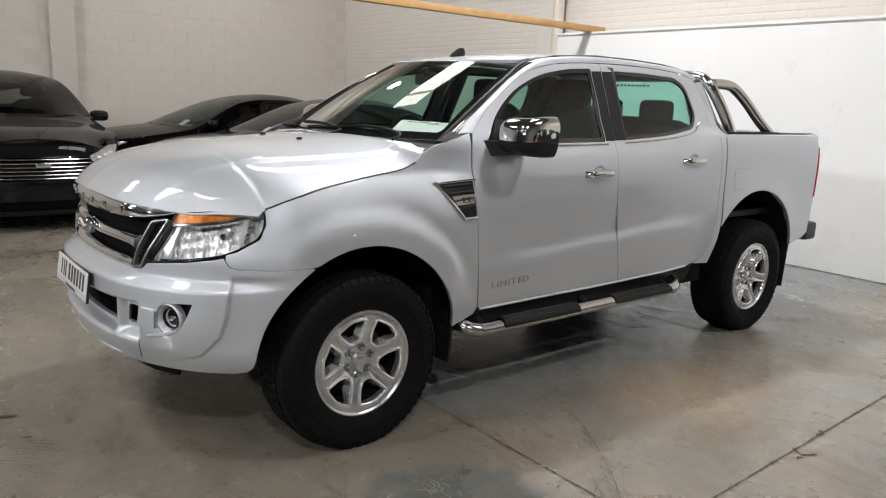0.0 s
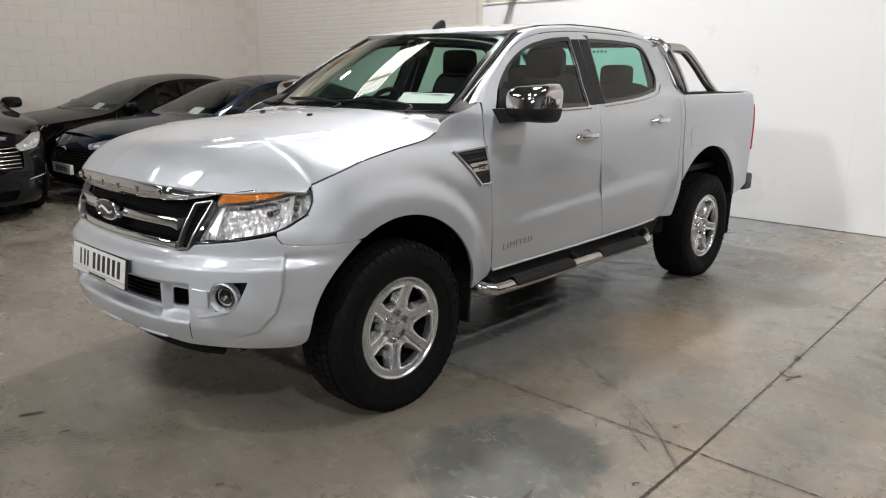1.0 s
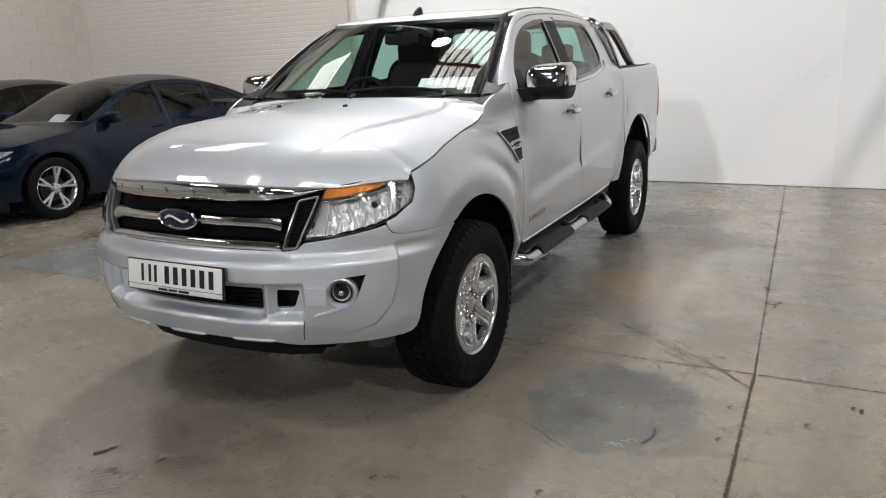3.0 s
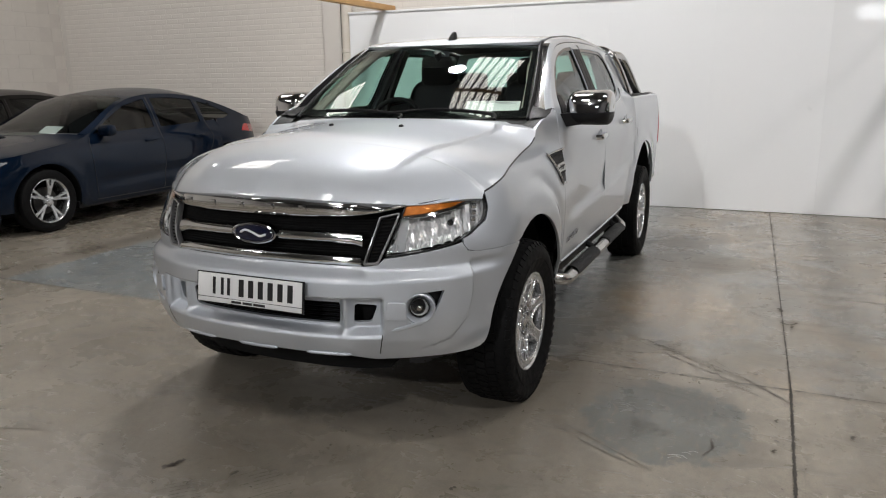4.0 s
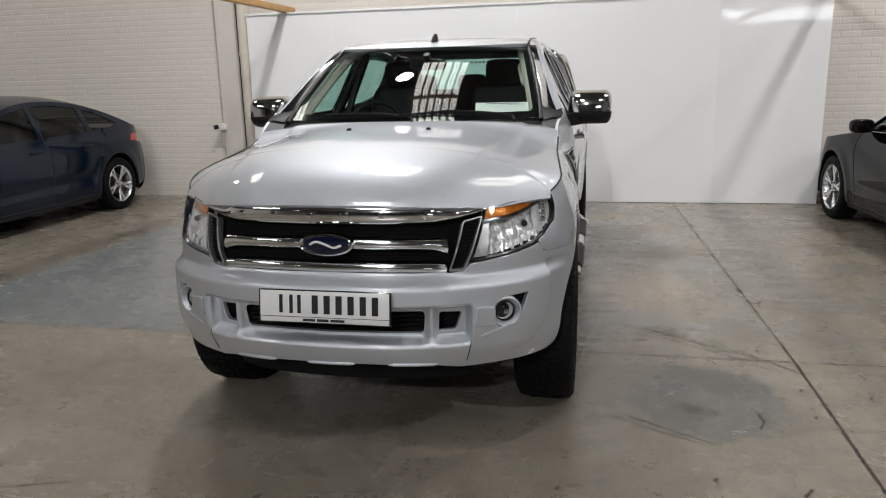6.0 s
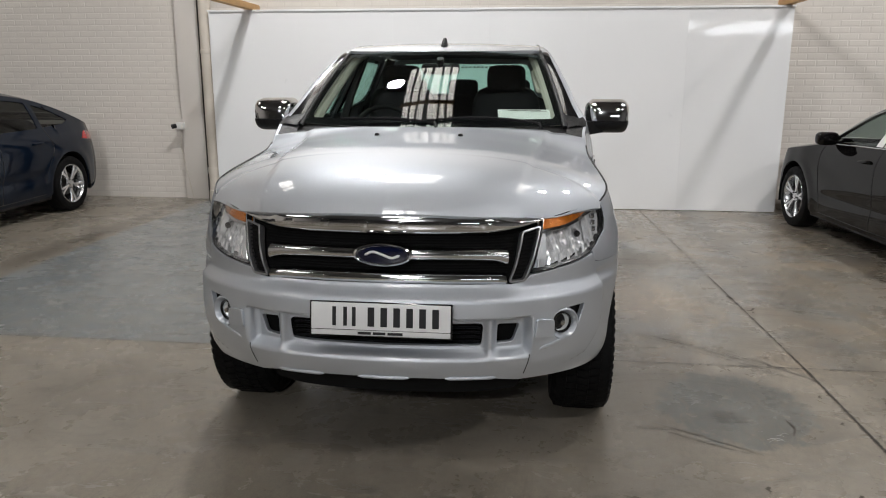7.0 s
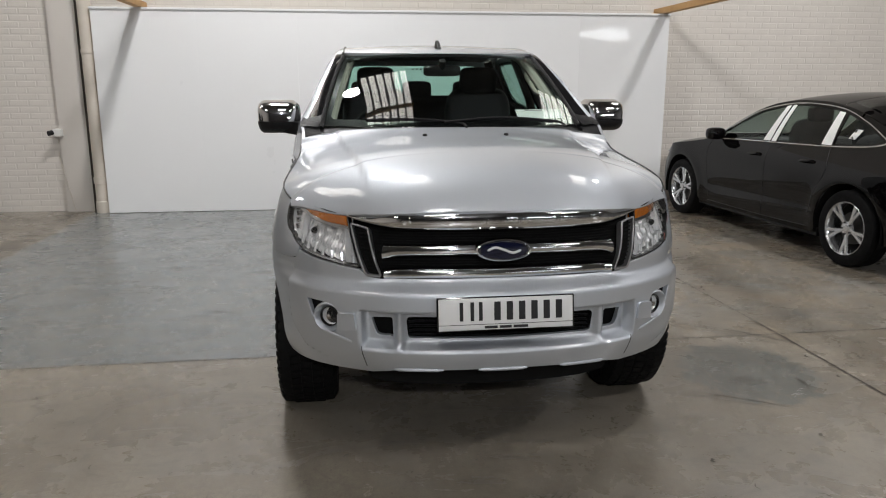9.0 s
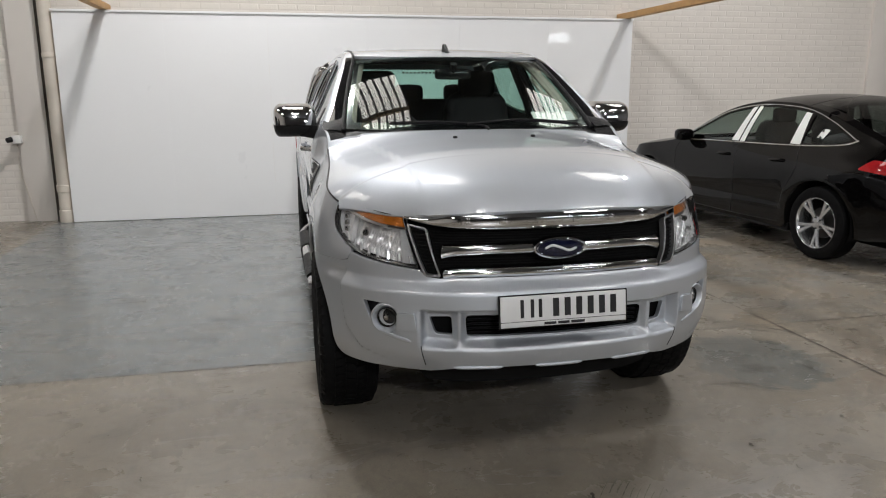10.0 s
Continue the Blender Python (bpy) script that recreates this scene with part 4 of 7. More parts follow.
        # black pillar between the windows
        part("pillar_trim", panel(S, [(1.575, 1.334), (1.622, 1.706), (1.700, 1.710), (1.645, 1.334)], .05, .004, off=.003), BLACK, d1)
        part("pillar_trim", panel(S, [(1.653, 1.337), (1.713, 1.710), (1.797, 1.712), (1.745, 1.337)], .05, .004, off=.003), BLACK, d2)
        # mirror triangle
        part("mirror_triangle", panel(S, [(.712, 1.322), (.800, 1.436), (.862, 1.430), (.85, 1.322)], .05, .004, off=.003), BLACK, d1)
        # handles
        for d, u0, z0 in ((d1, 1.375, 1.160), (d2, 2.27, 1.210)):
            y = float(S(np.array([u0 + .1]), np.array([z0]))[0][1])
            m = Mesh()
            path = [(u0, y - s * .004, z0), (u0 + .02, y + s * .026, z0), (u0 + .06, y + s * .034, z0 + .002), (u0 + .12, y + s * .034, z0 + .003), (u0 + .19, y + s * .026, z0 + .004), (u0 + .215, y - s * .002, z0 + .004)]
            m.tube([tuple(p) for p in spline(path, 5)], .017, 10, squash=(.55, 1.0))
            h = part("door_handle", m, CHROME, d, "chrome pull handle")
            cup = Mesh().lathe([(.052, .003), (.048, .001), (.03, -.010), (.002, -.016)], 20, "y")
            part("handle_cup", cup.move(pose(u0 + .105, y, z0) @ Matrix.Diagonal((1.0, s, .85, 1))), SILVER, d)
        uu = np.linspace(.69, 2.42, 30)
        part("door_lip", Mesh().tube([tuple(p) for p in S(uu, np.interp(uu, [.69, 1.75, 2.2, 2.42], [.513, .521, .531, .544]))], .0075, 8), SILVER, d1)
        part("door_jamb", panel(S, [(1.62, 1.32), (1.62, 1.05), (1.66, .78), (1.725, .53), (1.785, .53), (1.72, .78), (1.68, 1.05), (1.68, 1.32)], .026, 0, off=-.004), SILVER, truck)
        # sill under the doors
        part("sill", panel(S, [(.66, .41), (2.50, .42), (2.52, .545), (2.2, .524), (1.75, .512), (.67, .506)], .06, .02, off=-.02), BLACK, truck)
        # cab corner behind the rear door
        cc = [(2.627, 1.69), (2.652, 1.50), (2.672, 1.35), (2.679, 1.15), (2.679, .95), (2.662, .78), (2.607, .66), (2.537, .572), (2.50, .553), (2.64, .545), (2.70, .70), (2.715, .80), (2.722, 1.0), (2.722, 1.36), (2.74, 1.36), (2.71, 1.60), (2.69, 1.70)]
        part("cab_corner", panel(S, cc, .04, .02), SILVER, truck)
        up = [S(np.array([u]), np.array([z]))[0] for u, z in [(2.69, 1.70), (2.71, 1.60), (2.735, 1.45), (2.74, 1.36), (2.735, 1.1)]]
        bk = [(2.715, s * .545, 1.74), (2.745, s * .60, 1.62), (2.775, s * .66, 1.46), (2.785, s * .70, 1.35), (2.785, s * .75, 1.1)]
        part("cab_corner", Mesh().grid([[tuple(a), (a[0] + .03, a[1] - s * .01, a[2] + .005), b] for a, b in zip(up, bk)]), SILVER, truck, angle=70)
    # back of the cab with its window
    def rear(v, z):
        v, z = np.asarray(v, float), np.asarray(z, float)
        return np.stack([2.80 - (z - 1.3) * .17 - .05 * v ** 2, v, z], -1)
    hole = rounded([(-.60, 1.40), (.60, 1.40), (.52, 1.70), (-.52, 1.70)], .05)
    part("cab_back", panel(rear, [(-.74, 1.0), (.74, 1.0), (.70, 1.35), (.55, 1.745), (-.55, 1.745), (-.70, 1.35)], .06, .01, [hole]), SILVER, truck)
    g = part("rear_window", panel(rear, hole, .08, 0, off=-.006), GLASS, truck)
    g.visible_shadow = False
    # windscreen
    vt = lambda t: .715 - .133 * t
    out = [(v, 0.0) for v in np.linspace(-.715, .715, 21)] + [(vt(t), t) for t in np.linspace(.08, .945, 12)] + [(v, .945) for v in np.linspace(.575, -.575, 15)] + [(-vt(t), t) for t in np.linspace(.945, .08, 12)]
    g = part("windscreen", panel(screen, out, .06, 0), SCREEN, truck)
    g.visible_shadow = False
    wi = lambda t, b: (vt(t) - b)
    inner = [(v, .075) for v in np.linspace(-.66, .66, 15)] + [(wi(t, .028), t) for t in np.linspace(.11, .87, 10)] + [(v, .900) for v in np.linspace(.53, -.53, 13)] + [(-wi(t, .028), t) for t in np.linspace(.87, .11, 10)]
    part("screen_border", panel(screen, out, .06, 0, [inner], off=-.004), GLOSSBLACK, truck, "black printed border of the windscreen")
    # scuttle under the screen
    m = Mesh().grid([[(.30 + .17 * v * v, v, float(bonnet(.30 + .17 * v * v, v)[2]) - .03) for v in np.linspace(-.79, .79, 29)],
                     [(.352 + .17 * v * v, v, float(bonnet(.352 + .17 * v * v, v)[2]) - .012) for v in np.linspace(-.79, .79, 29)],
                     [(.385 + .31 * min(abs(v), .75) ** 2, v, 1.312 + .02 * abs(v)) for v in np.linspace(-.79, .79, 29)]])
    part("scuttle", m, BLACK, truck)
    for pts, w in (([(.33, -.60, 1.325), (.40, -.55, 1.352), (.42, -.25, 1.372), (.385, .06, 1.352)], 1), ([(.32, -.05, 1.325), (.39, -.02, 1.345), (.40, .20, 1.366), (.43, .48, 1.362)], 1)):
        p = spline(pts, 8)
        wip = part("wiper", Mesh().tube([tuple(q) for q in p], .007, 6), BLACK, truck)
        part("wiper_blade", Mesh().tube([tuple(q + np.array([.012, 0, -.004])) for q in p[8:]], .010, 6, squash=(.5, 1)), BLACK, wip)
    for v in (-.205, .205):
        z = float(bonnet(.05, v)[2])
        part("washer_nozzle", Mesh().lathe([(.001, .012), (.009, .010), (.012, .004), (.012, -.004)], 12, "z").move(pose(.05, v, z) @ Matrix.Diagonal((1.4, 1, 1, 1))), BLACK, truck)
    # shark-fin aerial
    z0 = float(roof(1.18, 0)[2])
    rows = []
    for h, l, w in ((0, .055, .022), (.018, .05, .019), (.038, .036, .014), (.052, .018, .009)):
        rows.append([(1.19 + .010 * h / .05 * 3 + l * math.cos(t), w * math.sin(t), z0 - .003 + h) for t in np.linspace(0, 2 * math.pi, 16, endpoint=False)])
    part("aerial", Mesh().grid(rows, closed=True).fan(rows[-1]), BLACK, truck, "black shark-fin aerial")


build_cab()


def build_front():
    arch_l = [(u + A0, z) for u, z in front_arch(16, .505, 172, 121)]
    half = [(0, .452), (.21, .450), (.42, .448), (.54, .425), (.76, .424), (1.0, .418), (1.042, .424), (1.064, .440)] + arch_l + \
           [(1.30, .834), (1.12, .834), (1.02, .836), (.972, .846), (.951, .872), (.945, .882), (.91, .876), (.765, .857), (.66, .845), (.590, .838), (.560, .814), (.50, .806), (.30, .808), (0, .810)]
    out = half + [(-a, z) for a, z in half[-2:0:-1]]
    h1 = rounded([(-.385, .565), (.385, .565), (.393, .660), (-.393, .660)], .02)
    holes = [h1]
    pocket = rounded([(.690, .578), (.745, .572), (.795, .625), (.835, .712, .012), (.70, .706), (.668, .672), (.668, .612)], .03)
    small = rounded([(.448, .572), (.526, .574), (.556, .650), (.452, .656)], .016)
    for q in (pocket, small):
        holes += [q, [(-a, z) for a, z in q[::-1]]]
    bump = part("front_bumper", panel(body, out, .0095, .022, holes, lip=.004), SILVER, truck, "silver front bumper with lower intake and ledge")
    part("intake_backing", panel(body, [(-.60, .55), (.60, .55), (.60, .68), (-.60, .68)], .05, 0, off=-.055), DARK, bump)
    for s in (-1, 1):
        q = np.linspace(0, 1, 9)
        p = body(s * (.574 - .014 * q), .538 - .086 * q)
        part("bumper_seam", Mesh().tube([tuple(c) for c in p], .0022, 6), INK, bump)
        p = body(s * (.615 + .135 * q), .556 + .034 * q) + np.array([-.002, 0, 0])
        part("bumper_crease", Mesh().tube([tuple(c) for c in p], [.003] + [.007] * 7 + [.002], 8, squash=(.8, 1.2)), SILVER, bump)
    for i, z in enumerate(np.linspace(.575, .65, 5)):
        a = np.linspace(-.40, .40, 17)
        p = body(a, np.full(17, z)) + np.array([.035, 0, 0])
        part("intake_slat", Mesh().tube([tuple(q) for q in p], .007, 6, squash=(1.4, .6)), BLACK, bump)
    part("valance", panel(body, [(-.60, .330), (.60, .330), (.82, .435), (.76, .45), (.5, .46), (-.5, .46), (-.76, .45), (-.82, .435)], .06, .01, off=-.085), DARK, bump)
    for a0, a1 in ((-.44, -.24), (-.10, .10), (.24, .44)):
        a = np.linspace(a0, a1, 11)
        p = body(a, np.full(11, .449))
        part("lip_strip", Mesh().tube([tuple(q) for q in p], [.003] + [.0075] * 9 + [.003], 8, squash=(.8, 1)), SILVER, bump)
    # grille
    gr = thing("grille", "", "")
    gr.parent = truck
    part("grille_backing", panel(body, [(-.66, .80), (.66, .80), (.70, 1.06), (-.70, 1.06)], .05, 0, off=-.045), DARK, gr)
    for k in range(22):
        z = .822 + k * .0108
        a = np.linspace(-.54, .54, 25)
        part("mesh_wire", Mesh().tube([tuple(q) for q in body(a, np.full(25, z)) + np.array([.038, 0, 0])], .0022, 5), DARK, gr)

    def bar(name, a0, zlo, zhi, bulge, off, mat, lab=""):
        a = np.linspace(-a0, a0, 61)
        rows = []
        for q in np.linspace(0, 1, 9):
            z = zlo(np.abs(a)) * (1 - q) + zhi(np.abs(a)) * q
            P = body(a, z)
            n = P - np.array([-.1, 0, 0])
            n[:, 2] = 0
            n /= np.linalg.norm(n, axis=1)[:, None]
            P = P + n * (off + bulge * math.sin(math.pi * q) ** .6)
            rows.append(P)
        m = Mesh().grid(rows)
        back = []
        for r in (rows[0], rows[-1]):
            back.append(r * 1.0 + np.array([.04, 0, 0]))
        m.grid([rows[0], back[0]])
        m.grid([rows[-1], back[1]])
        m.grid([[p for p in (r[0] for r in rows)], [r[0] + np.array([.04, 0, 0]) for r in rows]])
        m.grid([[p for p in (r[-1] for r in rows)], [r[-1] + np.array([.04, 0, 0]) for r in rows]])
        return part(name, m, mat, gr, lab, angle=50)
    f = curve
    top = bar("chrome_bar", .685, f([0, .336, .50, .58, .64, .69], [1.003, 1.004, 1.008, 1.016, 1.026, 1.036]), f([0, .336, .52, .69], [1.072, 1.066, 1.056, 1.046]), .012, .0, CHROME, "wide chrome bar with raised marks")
    bar("chrome_bar", .495, f([0, .30, .44, .495], [.902, .900, .894, .884]), f([0, .5], [.946, .938]), .014, -.004, CHROME)
    bar("chrome_bar", .485, f([0, .30, .44, .485], [.812, .811, .808, .806]), f([0, .40, .485], [.850, .846, .842]), .014, -.002, CHROME)
    for k in range(6):
        a = (-2.5 + k) * .158
        p = body(np.array([a]), np.array([1.037]))[0]
        yaw = -math.degrees(math.atan2(-(body(np.array([a + .02]), np.array([1.037]))[0] - p)[0], .02))
        part("raised_mark", Mesh().box(-.004, -.017, -.012, .004, .017, .012, .002), CHROME, top, at=Matrix.Translation(Vector(p) + Vector((-.013, 0, 0))))
    # framed vents beside the grille
    for s in (-1, 1):
        o = [(.498, .814), (.562, .820), (.664, 1.014), (.572, 1.000)]
        i = [(.5045, .8205), (.558, .8255), (.6565, 1.009), (.5755, .9955)]
        S = (lambda a, z, s=s: body(s * np.asarray(a), z))
        part("vent_frame", panel(S, rounded(o, .012), .03, .03, [rounded(i, .010)], off=.008, lip=.002), FRAME, gr)
        part("vent_backing", panel(S, rounded(o, .012), .03, 0, off=-.018), DARK, gr)
        for k in range(13):
            t = k / 12
            za = .835 + .165 * t
            p = S(np.array([.513 + .068 * t, .555 + .093 * t]), np.array([za, za + .004]))
            part("vent_slat", Mesh().tube([tuple(q + np.array([.012, 0, 0])) for q in p], .0030, 5), DARK, gr)
    # badge
    c = Vector(body(np.array([0.0]), np.array([.926]))[0]) + Vector((-.018, 0, 0))
    tilt = Matrix.Translation(c)
    ell = lambda ry, rz, x, n=40: [(x, ry * math.cos(t), rz * math.sin(t)) for t in np.linspace(0, 2 * math.pi, n, endpoint=False)]
    b = part("badge", Mesh().grid([ell(.100, .036, -.010), ell(.105, .040, -.014), ell(.111, .044, -.010), ell(.112, .045, .02)], closed=True), CHROME, gr, "oval badge with chrome rim and blue field", at=tilt)
    part("badge_field", Mesh().grid([ell(.102, .038, -.010), ell(.06, .022, -.013), ell(.005, .002, -.014)], closed=True), BADGEBLUE, b)
    part("badge_ring", Mesh().grid([ell(.094, .0325, -.0105), ell(.096, .0335, -.0135), ell(.098, .035, -.0115)], closed=True), CHROME, b)
    sw = [(-.066, .000), (-.036, .012), (.0, .002), (.034, -.010), (.066, .000)]
    part("badge_swash", Mesh().tube([(-.0150, -y, z) for y, z in spline(sw, 6)], [.0015] + [.0048] * 23 + [.0015], 6, up=(1, 0, 0)), PLATEWHITE, b)
    # number plate
    pl = part("number_plate", Mesh().box(-.012, -.270, -.066, .0, .270, .066, .004), GLOSSBLACK, truck, "white plate in black holder", at=pose(-.942, 0, .690, 0, 8, 0))
    part("plate_face", Mesh().box(-.015, -.263, -.040, -.010, .263, .061, .003), PLATEWHITE, pl)
    part("plate_footer", Mesh().box(-.014, -.263, -.062, -.010, .263, -.042, .002), material("footer_grey", (.55, .55, .55), .4), pl)
    for y in (.175, .133, .100):
        part("plate_bar", Mesh().box(-.0165, y - .007, -.026, -.014, y + .007, .046), INK, pl)
    for k in range(6):
        y = .035 - k * .0485
        part("plate_bar", Mesh().box(-.0165, y - .0125, -.026, -.014, y + .0125, .046), INK, pl)
    for y0, y1 in ((.085, .035), (.027, -.02), (-.028, -.085)):
        part("footer_bar", Mesh().box(-.0155, y1, -.057, -.0135, y0, -.047), INK, pl)
    # headlamps
    for s in (-1, 1):
        S = (lambda a, z, s=s: body(s * np.asarray(a), z))
        o = rounded([(.590, .850, .015), (.66, .853), (.765, .866), (.91, .887), (1.0, .913), (1.097, .960, .05), (1.126, 1.01, .05), (1.130, 1.062, .02), (1.10, 1.067), (.88, 1.056), (.692, 1.041, .01)], .03)
        hl = thing("headlight", "", "")
        hl.parent = truck
        tagged(hl, "clear headlight with amber upper strip")
        part("gasket", panel(S, o, .03, .03, [[tuple(np.array([.87, .96]) + (np.array(p) - np.array([.87, .96])) * np.array([.994, .984])) for p in o]], off=.001), GLOSSBLACK, hl)
        ln = part("lens", panel(S, o, .03, 0, off=.006), LENS, hl)
        ln.visible_shadow = False
        # housing walls and floor
        L = dense(o, .03)
        rows = []
        for off in (0.0, -.03, -.075):
            P = S(L[:, 0], L[:, 1])
            e = .004
            n = np.cross(S(L[:, 0] + e, L[:, 1]) - S(L[:, 0] - e, L[:, 1]), S(L[:, 0], L[:, 1] + e) - S(L[:, 0], L[:, 1] - e))
            n /= np.linalg.norm(n, axis=1)[:, None]
            n *= 1 if np.sum(n * (P - np.array([1.6, 0, .6]))) > 0 else -1
            rows.append(P + n * off)
        part("housing", Mesh().grid(rows, closed=True), REFLECT, hl, angle=20)
        tri = lambda q: np.abs((q % 1.0) * 2 - 1)

        def cave(a, z, s=s, S=S):
            a, z = np.asarray(a, float), np.asarray(z, float)
            k = .040 + .020 * np.cos((a - .90) * 7) + .011 * tri(a / .062 + z / .30) + .008 * tri(z / .045 - a / .21) + .005 * tri(a / .023 - z / .05)
            return S(a, z) + np.stack([.9 * k, -s * .45 * k, 0 * k], -1)
        part("reflector_back", panel(cave, o, .010, 0), REFLECT, hl)
        # amber strip along the top
        am = rounded([(.692, 1.038), (.88, 1.053), (1.02, 1.0605), (1.035, 1.045), (.96, 1.030), (.80, 1.012), (.672, 1.004)], .006)
        part("indicator", panel(S, am, .02, .03, off=-.006), AMBER, hl)
        part("indicator_shelf", panel(S, [(.668, 1.002), (.80, 1.009), (.96, 1.027), (1.05, 1.045), (1.06, 1.036), (.96, 1.018), (.80, 1.000), (.665, .994)], .03, .04, off=-.010), CHROME, hl)
        for a, z, r in ((.925, .960, .046),):
            p = S(np.array([a]), np.array([z]))[0]
            at = Matrix.Translation(Vector(p) + Vector((.055, -s * .035, 0))) @ pose(0, 0, 0, 0, -6, -s * 12)
            part("bulb", Mesh().lathe([(.0005, -.036), (.008, -.034), (.011, -.02), (.011, .02)], 12, "x"), STEEL, hl, at=at)
            part("bulb_cap", Mesh().lathe([(.0005, -.040), (.009, -.039), (.0135, -.034), (.0135, -.028)], 14, "x"), GLOSSBLACK, hl, at=at)
        part("side_panel", panel(S, [(.615, .862), (.672, .866), (.715, 1.030), (.688, 1.030)], .03, .02, off=-.028), SATIN, hl)
        part("lamp_divider", panel(S, [(1.005, .925), (1.022, .932), (1.052, 1.045), (1.034, 1.045)], .03, .03, off=-.020), REFLECT, hl)
        for k in range(9):
            a = .632 + k * .052
            zb = float(np.interp(a, [.6, .765, .91, 1.0, 1.097], [.858, .872, .893, .920, .966]))
            p = S(np.array([a, a + .006]), np.array([zb, zb + .030]))
            part("flute", Mesh().tube([tuple(q + np.array([.022, -s * .008, 0])) for q in p], .006, 6), REFLECT, hl)
        for k in range(4):
            a, z = 1.068 + k * .012, .965 + k * .025
            p = S(np.array([a - .018]), np.array([z]))[0]
            part("side_reflector", Mesh().box(-.010, -.006, -.010, .010, .006, .010, .003), CHROME, hl, at=Matrix.Translation(Vector(p) + Vector((.01, -s * .018, 0))) @ pose(0, 0, 0, 0, 0, s * 40))
        # fog lamp
        fg = thing("fog_light", "", "")
        fg.parent = truck
        tagged(fg, "round fog light in silver bezel")
        part("pocket_lining", panel(S, [(.62, .55), (.86, .55), (.86, .73), (.62, .73)], .05, 0, off=-.040), BLACK, fg)
        rim = dense(rounded([(.690, .578), (.745, .572), (.795, .625), (.835, .712, .012), (.70, .706), (.668, .672), (.668, .612)], .03), .03)
        P = S(rim[:, 0], rim[:, 1])
        part("pocket_wall", Mesh().grid([P, P + np.array([.04, -s * .022, 0])], closed=True), BLACK, fg)
        p = S(np.array([.724]), np.array([.641]))[0]
        at = Matrix.Translation(Vector(p) + Vector((.012, -s * .006, 0))) @ pose(0, 0, 0, 0, 0, -s * 27)
        part("bezel", Mesh().lathe([(.037, .030), (.040, .016), (.053, -.006), (.058, -.011), (.064, -.007), (.066, .02)], 36, "x"), SILVER, fg, "silver bezel ring", at=at)
        part("reflector_bowl", Mesh().lathe([(.038, .016), (.032, .028), (.016, .038), (.002, .04)], 28, "x"), REFLECT, fg, at=at)
        part("lamp_ring", Mesh().lathe([(.036, .018), (.037, .006), (.041, .006), (.042, .018)], 28, "x"), GLOSSBLACK, fg, at=at)
        ln = part("lens", Mesh().lathe([(.037, .012), (.028, .006), (.014, .002), (.001, .001)], 28, "x"), LENS, fg, at=at)
        ln.visible_shadow = False
        part("bulb_shield", Mesh().lathe([(.001, -.002), (.010, .0), (.011, .02)], 14, "x"), STEEL, fg, at=at)
        part("tab", panel(S, rounded([(.588, .608), (.668, .600), (.668, .668), (.598, .674)], .008), .03, .014, off=.013, lip=.004), SILVER, fg)


build_front()


